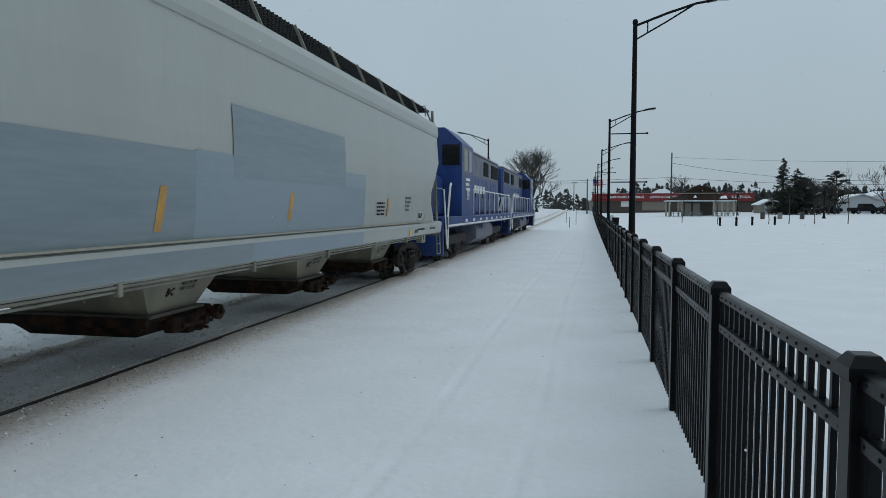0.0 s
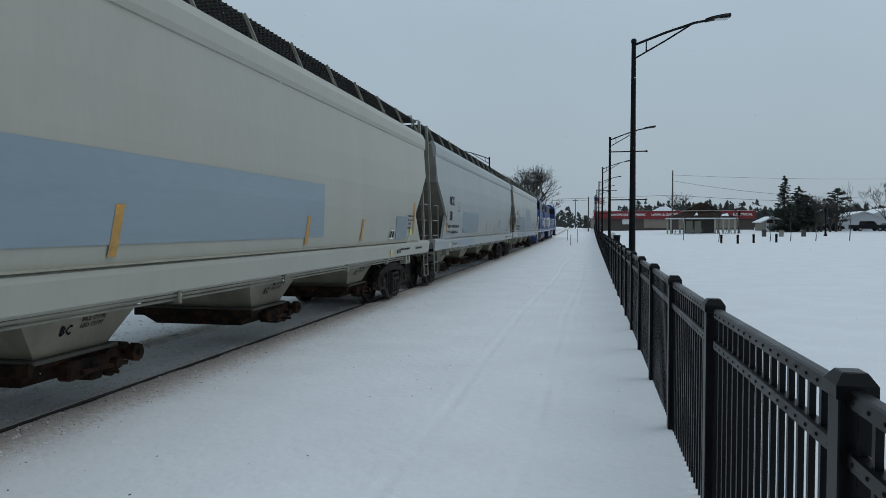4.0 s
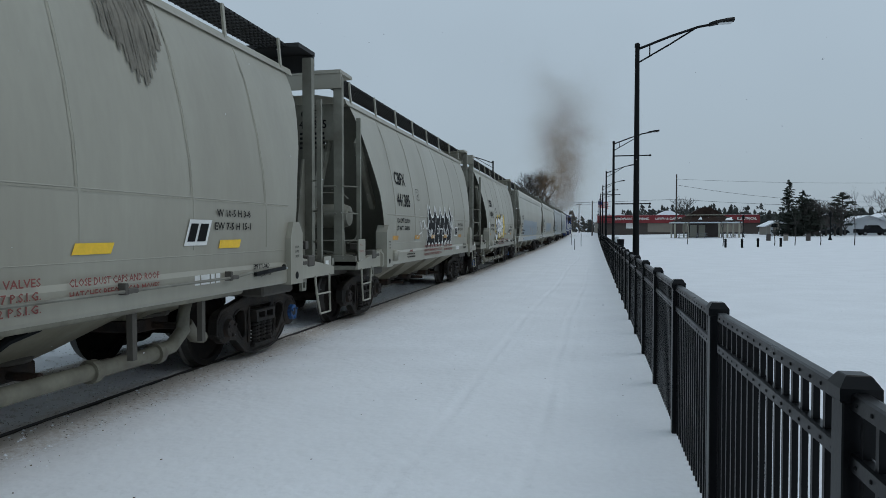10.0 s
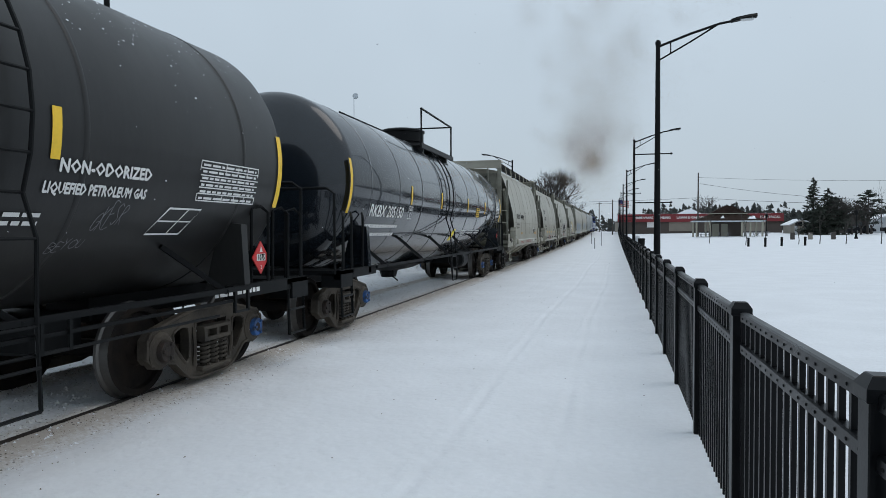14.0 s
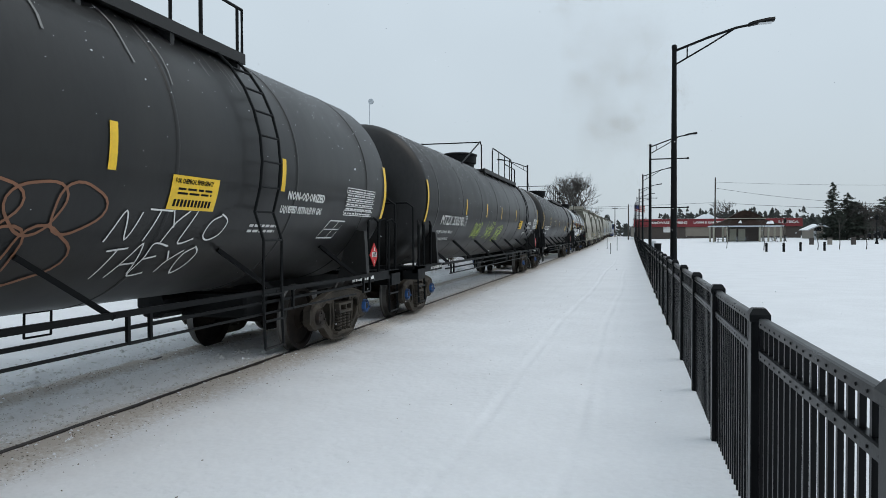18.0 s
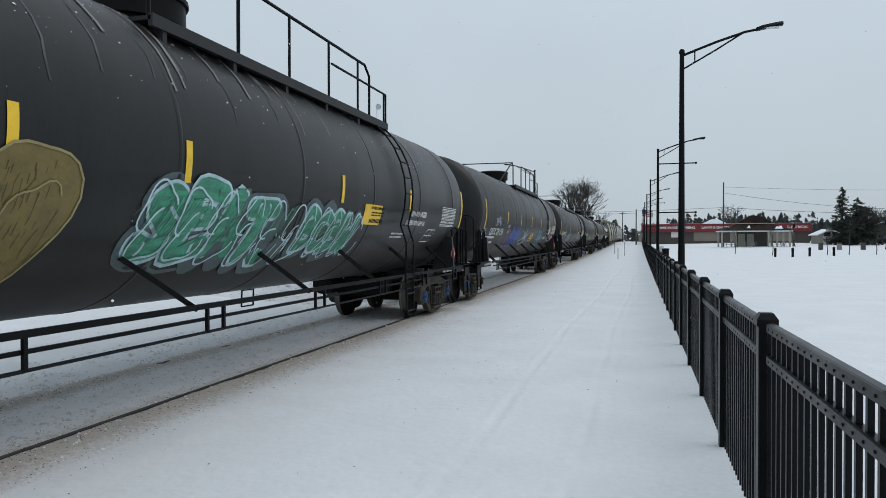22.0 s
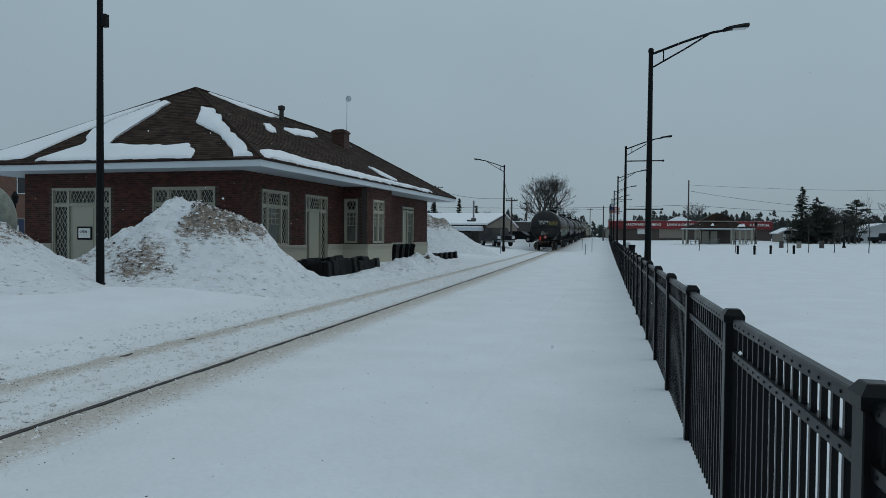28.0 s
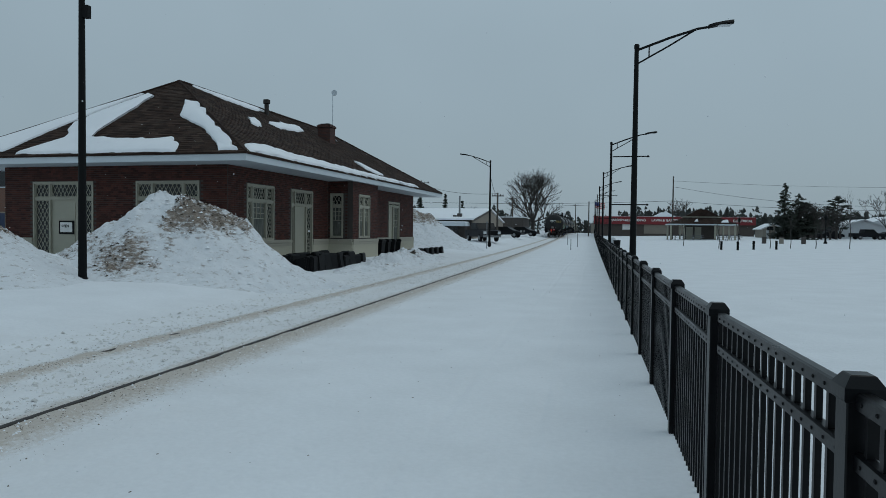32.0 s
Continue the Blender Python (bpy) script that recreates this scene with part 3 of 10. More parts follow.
def street_lamp(x, y, z, way, rods=True, h=7.05):
    """way: +1 leans its arm to +x, -1 to -x."""
    lamp = thing("street_lamp", pose(x, y, z), "tall black street lamp with a trussed arm", "street lamp", "street lamps")
    part("pole", Geo().lathe([(.0, -.3), (.10, -.3), (.098, .6), (.062, h), (.0, h)], 14, "z"), BLACK_METAL, lamp, "slim tapered pole", smooth=40)
    part("base_cover", Geo().lathe([(.16, -.2), (.16, .05), (.12, .16), (.1, .18)], 14, "z"), BLACK_METAL, lamp, smooth=40)
    part("cap", Geo().lathe([(.075, h - .06), (.078, h + .02), (.05, h + .06), (0, h + .07)], 14, "z"), BLACK_METAL, lamp, smooth=40)
    w = way
    part("arm", Geo().tube([(0, 0, h - .12), (w * .9, .1, h + .22), (w * 1.7, .25, h + .49), (w * 2.05, .3, h + .55)], .036, 8), BLACK_METAL, lamp, "curved upper arm tube")
    part("brace", Geo().tube([(0, 0, h - .52), (w * .9, .12, h + .0), (w * 1.6, .24, h + .44)], .024, 8).tube([(w * .35, .04, h + .04), (w * .35, .05, h - .31)], .02, 6), BLACK_METAL, lamp, "thin lower brace")
    part("lamp_head", Geo().loft([[(w * px, .3 + py * q, h + pz) for q, pz in ((-1, .53 + lift), (-.6, .60 + lift), (.6, .60 + lift), (1, .53 + lift), (.7, .50 + lift), (-.7, .50 + lift))] for px, py, lift in ((2.0, .05, .0), (2.15, .12, .04), (2.5, .15, .09), (2.68, .10, .11))]), BLACK_METAL, lamp, "flat oval lamp head")
    part("lens", Geo().box(min(w * 2.15, w * 2.6), max(w * 2.15, w * 2.6), .2, .4, h + .555, h + .57), LAMP_GLASS, lamp)
    if rods:
        for zz in (3.87, 2.47):
            part("banner_rod", Geo().tube([(-.62, 0, zz), (.36, 0, zz)], .017, 8).lathe([(0, -.04), (.03, -.02), (.03, .02), (0, .04)], 8, "x", (.38, 0, zz)), BLACK_METAL, lamp, "thin banner rod with a ball end")
    return lamp


for k in range(6):
    y = 20.6 + 22.2 * k
    street_lamp(1.33 + .0036 * (y - 20.6), y, rise(y), 1)
lamp_left = street_lamp(-11.86, 14.25, .25, -1, False, 8.6)
part("junction_box", Geo().box(.06, .2, -.06, .08, 6.35, 6.65, .01), BLACK_METAL, lamp_left)
street_lamp(-8.1, 58, .55, -1, False)

# ---- the depot ----
def brick_material(name, c1, c2, mortar):
    m = mat(name, c1, .8, var=.2, scale=1.2, fine=25, bump=.2)
    nt = m.node_tree
    L = nt.links.new
    tc = nt.nodes.new("ShaderNodeTexCoord")
    sp = nt.nodes.new("ShaderNodeSeparateXYZ")
    L(tc.outputs["Object"], sp.inputs[0])
    ad = nt.nodes.new("ShaderNodeMath")
    ad.operation = "ADD"
    L(sp.outputs[0], ad.inputs[0]), L(sp.outputs[1], ad.inputs[1])
    cb = nt.nodes.new("ShaderNodeCombineXYZ")
    L(ad.outputs[0], cb.inputs[0]), L(sp.outputs[2], cb.inputs[1])
    br = nt.nodes.new("ShaderNodeTexBrick")
    br.inputs["Scale"].default_value = 1
    br.inputs["Brick Width"].default_value, br.inputs["Row Height"].default_value, br.inputs["Mortar Size"].default_value = .21, .075, .011
    br.inputs["Color1"].default_value, br.inputs["Color2"].default_value, br.inputs["Mortar"].default_value = (*c1, 1), (*c2, 1), (*mortar, 1)
    L(cb.outputs[0], br.inputs["Vector"])
    b = nt.nodes["Principled BSDF"]
    old = b.inputs["Base Color"].links[0].from_node
    L(br.outputs["Color"], old.inputs["A"])
    bp = [n for n in nt.nodes if n.type == "BUMP"][0]
    bp2 = nt.nodes.new("ShaderNodeBump")
    bp2.inputs["Strength"].default_value, bp2.inputs["Distance"].default_value, bp2.invert = .6, .01, True
    L(br.outputs["Fac"], bp2.inputs["Height"])
    L(bp.outputs[0], bp2.inputs["Normal"])
    L(bp2.outputs[0], b.inputs["Normal"])
    return m


BRICK = brick_material("depot_brick", (.058, .019, .013), (.100, .034, .023), (.034, .028, .026))
MORTAR = mat("dark_mortar", (.060, .050, .045), .9, var=.2, scale=3, fine=40, bump=.2)
BRICK_ONE = mat("depot_brick_piece", (.058, .019, .0138), .8, var=.25, scale=5, fine=60, bump=.15, spec=.3)
BRICK_MANY = mat("depot_brick_pieces", (.058, .019, .0138), .8, var=.25, scale=5, fine=60, bump=.15, spec=.3)


def vary(m, node, socket, lo, hi):
    """Each piece gets its own tone."""
    nt = m.node_tree
    b = nt.nodes["Principled BSDF"]
    n = nt.nodes.new(node)
    r = nt.nodes.new("ShaderNodeMapRange")
    r.inputs["To Min"].default_value, r.inputs["To Max"].default_value = lo, hi
    nt.links.new(n.outputs[socket], r.inputs["Value"])
    mx = nt.nodes.new("ShaderNodeMix")
    mx.data_type, mx.blend_type = "RGBA", "MULTIPLY"
    mx.inputs["Factor"].default_value = 1
    nt.links.new(b.inputs["Base Color"].links[0].from_socket, mx.inputs["A"])
    nt.links.new(r.outputs[0], mx.inputs["B"])
    nt.links.new(mx.outputs["Result"], b.inputs["Base Color"])
    return m


vary(BRICK_ONE, "ShaderNodeObjectInfo", "Random", .55, 1.45)
vary(BRICK_MANY, "ShaderNodeNewGeometry", "Random Per Island", .55, 1.45)
ORANGE_BRICK = brick_material("orange_brick", (.13, .056, .034), (.17, .074, .045), (.12, .09, .075))
CREAM = mat("cream_stone", (.42, .395, .31), .75, var=.08, scale=1.5, fine=20, bump=.1, tint=(.33, .31, .25), tint_amount=.3)
TRIM = mat("tan_trim_paint", (.34, .32, .26), .6, var=.08, scale=2, fine=25, bump=.05)
FRAME_PAINT = mat("cream_window_paint", (.33, .315, .25), .55, var=.06, scale=2, fine=25, bump=.04)
DOOR_PAINT = mat("cream_door_paint", (.36, .345, .275), .55, var=.06, scale=2, fine=25, bump=.04)
FASCIA = mat("white_fascia", (.55, .60, .64), .5, var=.06, scale=1, fine=20, bump=.03)
SOFFIT = mat("grey_soffit", (.42, .46, .50), .6, var=.06, scale=1, fine=20, bump=.03)
LEADED = mat("dark_leaded_glass", (.022, .024, .024), .15, var=.3, scale=3, fine=20, bump=.01)
CURTAIN = mat("curtained_glass", (.12, .125, .11), .12, var=.5, scale=3, fine=9, bump=0, stretch=(1, 5, .4))


def shingle_material():
    m = mat("brown_shingles", (.032, .020, .016), .95, spec=.15, var=.4, scale=1.5, fine=18, bump=.4, tint=(.055, .040, .033), tint_amount=.5, tint_scale=2)
    nt = m.node_tree
    L = nt.links.new
    tc = nt.nodes.new("ShaderNodeTexCoord")
    br = nt.nodes.new("ShaderNodeTexBrick")
    sp = nt.nodes.new("ShaderNodeSeparateXYZ")
    L(tc.outputs["Object"], sp.inputs[0])
    ad = nt.nodes.new("ShaderNodeMath")
    L(sp.outputs[0], ad.inputs[0]), L(sp.outputs[1], ad.inputs[1])
    cb = nt.nodes.new("ShaderNodeCombineXYZ")
    L(ad.outputs[0], cb.inputs[0]), L(sp.outputs[2], cb.inputs[1])
    L(cb.outputs[0], br.inputs["Vector"])
    br.inputs["Scale"].default_value = 1
    br.inputs["Brick Width"].default_value, br.inputs["Row Height"].default_value, br.inputs["Mortar Size"].default_value = .3, .075, .008
    bp = [n for n in nt.nodes if n.type == "BUMP"][0]
    b2 = nt.nodes.new("ShaderNodeBump")
    b2.inputs["Strength"].default_value, b2.inputs["Distance"].default_value, b2.invert = .8, .012, True
    L(br.outputs["Fac"], b2.inputs["Height"])
    L(bp.outputs[0], b2.inputs["Normal"])
    L(b2.outputs[0], nt.nodes["Principled BSDF"].inputs["Normal"])
    return m


SHINGLE = shingle_material()
DEPOT = pose(-12, 21.27, 0, 0, 0, -3)
depot = thing("depot", DEPOT, "brown brick railway depot with a snowy hipped roof", "building")
BL, BW = 21.2, 9.45


def wall_with_holes(length, z0, z1, holes, thick=.3):
    """A wall along +u from 0 to length at depth 0..-thick, as (u, d, z); holes: (u0, u1, z0, z1)."""
    g = plate([(0, z0), (length, z0), (length, z1), (0, z1)], [[(a, c), (b, c), (b, d), (a, d)] for a, b, c, d in holes], 0, -thick)
    g.v = [(y, x, z) for x, y, z in g.v]
    return g


# frames of reference on the walls: u along the wall to the viewer's right, v outwards, z up
def on_front(y0=0.0, out=0.0):
    return Matrix(((0, 1, 0, out), (1, 0, 0, y0), (0, 0, 1, 0), (0, 0, 0, 1)))


def on_end(y=0.0, x0=0.0):
    return Matrix(((1, 0, 0, x0), (0, -1, 0, y), (0, 0, 1, 0), (0, 0, 0, 1)))


FRONT, END, BAY_F, BAY_S = on_front(), on_end(0, -BW), on_front(8.2, 1.2), on_end(8.2, 0)
front_holes = [(1.22, 3.18, 1.2, 3.26), (4.58, 6.56, .3, 3.26), (16.44, 18.38, .3, 3.26)]
end_holes = [(BW - 8.15, BW - 5.47, .3, 3.27), (BW - 3.66, BW - 1.09, 1.2, 3.27)]
part("wall", wall_with_holes(BL, -.3, 3.9, front_holes).moved(FRONT), MORTAR, depot, "brown brick front wall")
part("wall", wall_with_holes(BW - .3, -.3, 3.9, end_holes).moved(END), MORTAR, depot, "brown brick end wall")
part("wall", Geo().box(-BW, -BW + .3, .3, BL, -.3, 3.9), BRICK, depot)
part("wall", Geo().box(-BW + .3, -.3, BL - .3, BL, -.3, 3.9), BRICK, depot)
part("bay_wall", wall_with_holes(3.2, -.3, 3.85, [(.74, 2.13, 1.25, 3.27)], .25).moved(BAY_F), MORTAR, depot, "brick front of the projecting bay")
part("bay_wall", wall_with_holes(.94, -.3, 3.85, [(.10, .74, 1.25, 3.27)], .25).moved(BAY_S), MORTAR, depot, "brick side of the projecting bay")
part("bay_wall", Geo().box(0, .95, 11.15, 11.4, -.3, 3.85), BRICK, depot)
# stone belt and cream panels under it
for name, m, L0, cut in (("belt", FRONT, BL, ((4.58, 6.56), (8.2, 11.4), (16.44, 18.38))), ("belt", END, BW, ((1.3, 3.98),)), ("belt", BAY_F, 3.2, ()), ("belt", BAY_S, 1.2, ())):
    u = 0.0
    spans = []
    for a, b in cut:
        spans.append((u, a))
        u = b
    spans.append((u, L0))
    for a, b in spans:
        part("belt", Geo().box(a, b, 0, .09, 1.07, 1.2, .012).moved(m), TRIM, depot, "projecting tan belt course")
        part("base_panel", Geo().box(a, b, 0, .05, -.2, 1.07).moved(m), CREAM, depot, "cream stone base")
        part("base_trim", Geo().box(a, b, .05, .065, .95, 1.07).moved(m), TRIM, depot)
part("floor", Geo().box(-BW + .3, -.3, .3, BL - .3, .1, .3), TRIM, depot)


def lattice(u0, u1, z0, z1, step=.17):
    g = Geo()
    w, h = u1 - u0, z1 - z0
    for s in (1, -1):
        n = int((w + h * .55) / step) + 2
        for k in range(-n, n):
            c = u0 + k * step
            pts = []
            for q in range(13):
                z = z0 + h * q / 12
                u = c + s * (z - z0) * .55 + (0 if s > 0 else w)
                if u0 <= u <= u1:
                    pts.append((u, z))
            if len(pts) > 1:
                g.beam((pts[0][0], .012, pts[0][1]), (pts[-1][0], .012, pts[-1][1]), .014, .018)
    return g


def window_unit(m, u0, u1, z0, z1, columns, transom, door=None, diamonds=(True, True, True), name="window"):
    """Frame in an opening: columns are the mullion places, transom the height of the upper lights; door = index of the column that is a door leaf."""
    win = part(name, Geo().box(u0, u0 + .07, -.18, .03, z0, z1).box(u1 - .07, u1, -.18, .03, z0, z1).box(u0 + .07, u1 - .07, -.18, .03, z1 - .08, z1).box(u0 + .07, u1 - .07, -.18, .03, z0, z0 + .06).moved(m), FRAME_PAINT, depot, "cream painted timber frame")
    edges = [u0 + .07] + list(columns) + [u1 - .07]
    for c in columns:
        piece("mullion", Geo().box(c - .04, c + .04, -.15, .02, z0 + .06, z1 - .08).moved(m).mesh("mullion", FRAME_PAINT), win)
    for k in range(len(edges) - 1):
        a = edges[k] + (.04 if k else 0)
        b = edges[k + 1] - (.04 if k < len(edges) - 2 else 0)
        piece("transom", Geo().box(a, b, -.15, .015, transom - .045, transom + .045).moved(m).mesh("transom", FRAME_PAINT), win)
        for c, d, low in ((z0 + .06, transom - .045, True), (transom + .045, z1 - .08, False)):
            if low and door == k:
                leaf = piece("door_leaf", Geo().box(a, b, -.12, -.06, c, d).box(a + .12, b - .12, -.06, -.045, c + .15, c + (d - c) * .42).box(a + .12, b - .12, -.06, -.045, c + (d - c) * .48, d - .12).moved(m).mesh("door_leaf", DOOR_PAINT), win)
                continue
            piece("pane", Geo().box(a, b, -.08, -.07, c, d).moved(m).mesh("pane", LEADED if (not low) or diamonds[min(k, 2)] else CURTAIN), win)
            f = Geo().box(a, a + .035, -.07, -.02, c, d).box(b - .035, b, -.07, -.02, c, d).box(a + .035, b - .035, -.07, -.02, d - .035, d).box(a + .035, b - .035, -.07, -.02, c, c + .035)
            piece("sash", f.moved(m).mesh("sash", FRAME_PAINT), win)
            if (not low) or diamonds[min(k, 2)]:
                lt = lattice(a + .035, b - .035, c + .035, d - .035)
                if lt.v:
                    piece("lattice", lt.moved(m @ pose(0, -.06, 0)).mesh("lattice", FRAME_PAINT), win)
            else:
                mu = Geo()
                for q in (1, 2):
                    uu = a + (b - a) * q / 3
                    mu.box(uu - .012, uu + .012, -.07, -.04, c + (d - c) * .55, d)
                for q in (0, 1, 2):
                    zz = c + (d - c) * (.55 + .15 * q)
                    mu.box(a + .035, b - .035, -.07, -.045, zz - .012, zz + .012)
                piece("glazing_bar", mu.moved(m).mesh("glazing_bar", FRAME_PAINT), win)
    return win


window_unit(FRONT, 1.22, 3.18, 1.2, 3.26, (1.62, 2.62), 2.66, None, (True, False, True))
window_unit(FRONT, 4.58, 6.56, .35, 3.26, (4.92, 5.98), 2.62, 1, (True, True, True), "doorway")
window_unit(FRONT, 16.44, 18.38, .35, 3.26, (17.3,), 3.0, 0, (True, False, True), "doorway")
window_unit(END, BW - 8.15, BW - 5.47, .35, 3.27, (BW - 7.4, BW - 6.15), 2.65, 1, (True, True, True), "doorway")
window_unit(END, BW - 3.66, BW - 1.09, 1.2, 3.27, (BW - 3.0, BW - 1.75), 2.65, None, (True, False, True))
window_unit(BAY_F, .74, 2.13, 1.25, 3.27, (1.42,), 2.7, None, (False, False, False))
window_unit(BAY_S, .10, .74, 1.25, 3.27, (), 2.7, None, (False, False, False))
# open notice on the end door
nt_ = part("notice", Geo().box(BW - 7.02, BW - 6.35, -.045, -.01, 1.35, 1.84, .01).moved(END), BLACK_PAINT, depot, "black framed door notice")
piece("paper", Geo().box(BW - 6.95, BW - 6.42, -.01, -.006, 1.42, 1.78).moved(END).mesh("paper", WHITE_PAINT), nt_)
me = lettering("OPEN", .1, BLACK_PAINT, lambda a, b: END @ Vector((BW - 6.9 + a, -.002, 1.6 + b)), .003, .95)
piece("lettering", me, nt_)
# roof
ex, ey0, ey1, exl = 1.5, -1.35, BL + 1.45, -BW - 1.5
rid = -4.7
part("soffit", Geo().box(exl + .05, ex - .05, ey0 + .05, ey1 - .05, 3.82, 3.88), SOFFIT, depot, "flat grey soffit")
for a, b, c, d in ((ex - .05, ex, ey0, ey1), (exl, exl + .05, ey0, ey1), (exl + .05, ex - .05, ey0, ey0 + .05), (exl + .05, ex - .05, ey1 - .05, ey1)):
    part("fascia", Geo().box(a, b, c, d, 3.80, 4.06), FASCIA, depot, "broad pale grey fascia board")
rf = [(ex + .04, ey0 - .04, 4.06), (ex + .04, ey1 + .04, 4.06), (exl - .04, ey1 + .04, 4.06), (exl - .04, ey0 - .04, 4.06), (rid, 3.85, 7.64), (rid, BL - 3.85, 7.64)]
g = Geo().add(rf + [(p[0], p[1], p[2] - .05) for p in rf[:4]], [(0, 1, 5, 4), (1, 2, 5), (2, 3, 4, 5), (3, 0, 4), (0, 6, 7, 1), (1, 7, 8, 2), (2, 8, 9, 3), (3, 9, 6, 0), (6, 9, 8, 7)])
part("roof", g, SHINGLE, depot, "hipped brown shingle roof")
g = Geo().tube([(rid, 3.85, 7.66), (rid, BL - 3.85, 7.66)], .06, 6)
for x, y in ((ex, ey0), (exl, ey0), (ex, ey1), (exl, ey1)):
    g.tube([(x, y, 4.08), (rid, 3.85 if y < 5 else BL - 3.85, 7.66)], .05, 6)
part("ridge_cap", g, SHINGLE, depot)


def roof_front(x):
    return 4.06 + (ex + .04 - x) * (7.64 - 4.06) / (ex + .04 - rid)


def roof_end(y):
    return 4.06 + (y - ey0 + .04) * (7.64 - 4.06) / (3.85 - ey0 + .04)


def snow_patch(poly, zf, thick=.07):
    """A slab of snow with a soft rim on a roof slope; poly in plan."""
    cx, cy = sum(p[0] for p in poly) / len(poly), sum(p[1] for p in poly) / len(poly)
    fine = []
    for (a, b), (c, d) in zip(poly, poly[1:] + poly[:1]):
        n = max(2, int(math.hypot(c - a, d - b) / .25))
        for q in range(n):
            x, y = a + (c - a) * q / n, b + (d - b) * q / n
            w = noise.noise(Vector((x * 2.5, y * 2.5, 5))) * .12
            fine.append((x + w, y + w * .7))
    rings = []
    for t, s in ((-.03, 1.0), (thick * .6, .985), (thick, .955)):
        rings.append([(cx + (x - cx) * s, cy + (y - cy) * s, zf(cx + (x - cx) * s, cy + (y - cy) * s) + t) for x, y in fine])
    part("roof_snow", Geo().loft([[(x, y, z + .02) for x, y, z in r] for r in rings]), ROOF_SNOW, depot, "patch of old snow on the shingles", smooth=60)


fz, ez = (lambda x, y: roof_front(x)), (lambda x, y: roof_end(y))
snow_patch([(-3.2, 2.2), (-2.95, 1.5), (-2.4, .85), (-1.55, .4), (-.65, -.2), (.05, -.8), (.5, -1.3), (1.2, -1.33), (.75, -.86), (0, -.3), (-.75, .35), (-1.65, 1.15), (-2.6, 1.95)], ez)
snow_patch([(-7.6, -1.3), (-6.45, -.45), (-7.0, .7), (-6.5, 1.5), (-5.35, 2.85), (-4.95, 2.6), (-5.2, .95), (-5.3, .05), (-5.2, -.45), (-3.7, -.58), (-2.4, -.7), (-1.7, -.62), (-1.25, -.95), (-1.05, -1.33)], ez, .085)
snow_patch([(-10.8, -1.33), (-8.3, -1.1), (-7.6, .15), (-6.9, 1.2), (-5.6, 2.85), (-5.8, 2.7), (-7.5, 1.4), (-9.0, .05)], ez)
snow_patch([(1.45, -1.1), (1.0, -.7), (.75, .9), (.95, 2.7), (1.05, 5.8), (1.2, 9.5), (1.3, 13.8), (1.35, 17.5), (1.5, 17.6), (1.5, 9.0), (1.5, 2.0)], fz, .09)
snow_patch([(-2.2, 5.1), (-2.5, 6.0), (-1.85, 5.5), (-1.45, 4.5), (-1.6, 4.25)], fz)
snow_patch([(-2.5, 7.1), (-3.1, 9.6), (-3.5, 12.2), (-2.95, 11.6), (-2.5, 10.0), (-2.1, 7.6)], fz)
snow_patch([(-.15, 11.7), (-.1, 12.3), (.85, 13.2), (.9, 12.2), (.45, 11.4)], fz)
snow_patch([(-4.6, 4.6), (-4.55, 7.5), (-4.5, 9.8), (-4.3, 10.2), (-3.9, 8.3), (-4.1, 6.0), (-4.45, 4.9)], fz)
part("chimney", Geo().box(-3.05, -2.35, 13.5, 14.2, 5.6, 7.3).box(-3.1, -2.3, 13.45, 14.25, 7.15, 7.25).box(-2.95, -2.45, 13.6, 14.1, 7.3, 7.36), BRICK, depot, "square brick chimney")
part("vent_pipe", Geo().lathe([(.11, 6.6), (.11, 7.75), (.17, 7.77), (.17, 7.95), (.0, 8.0)], 14, "z", (-4.0, 9.7, 0)), RAIL_STEEL, depot, "rusty roof vent pipe", smooth=40)
part("antenna", Geo().tube([(-3.4, 16.2, 6.3), (-3.4, 16.2, 9.45)], .02, 6).tube([(-3.4, 16.2, 7.0), (-3.0, 16.0, 6.7)], .012, 5).lathe([(.0, -.03), (.17, -.03), (.17, .03), (0, .03)], 16, "y", (-3.3, 16.2, 9.55)), FASCIA, depot, "thin roof mast with a round head")

# bricks of the depot, laid in running bond
brick_me = Geo().box(.004, .205, -.02, .007, .004, .068).mesh("brick", BRICK_ONE)
rest_b, near_b = Geo(), []
for m, length, holes, zone in ((FRONT, BL, front_holes + [(8.2, 11.4, -1, 9)], (0, 1.05)), (END, BW - .02, end_holes, (BW - .98, BW)), (BAY_F, 3.2, [(.74, 2.13, 1.25, 3.27)], None), (BAY_S, .94, [(.10, .74, 1.25, 3.27)], None)):
    for r in range(35):
        z = 1.205 + r * .0745
        u = -.105 * (r % 2)
        while u < length:
            a, b = max(u, 0) + .004, min(u + .205, length)
            if b - a > .04 and not any(a < h[1] and b > h[0] and z + .07 > h[2] and z < h[3] for h in holes):
                if zone and zone[0] <= u and b - a > .2 and b <= zone[1]:
                    near_b.append((m, u, z))
                else:
                    rest_b.join(Geo().box(a, b, -.02, .007, z + .004, z + .068).moved(m))
            u += .21
for m, u, z in near_b[:300]:
    piece("brick", brick_me, depot, m @ pose(u, 0, z))
for m, u, z in near_b[300:]:
    rest_b.join(Geo().box(u + .004, u + .205, -.02, .007, z + .004, z + .068).moved(m))
ob = part("bricks", rest_b, BRICK_MANY, depot, "brown and red bricks in dark mortar")
ob["kind"] = "stuff"
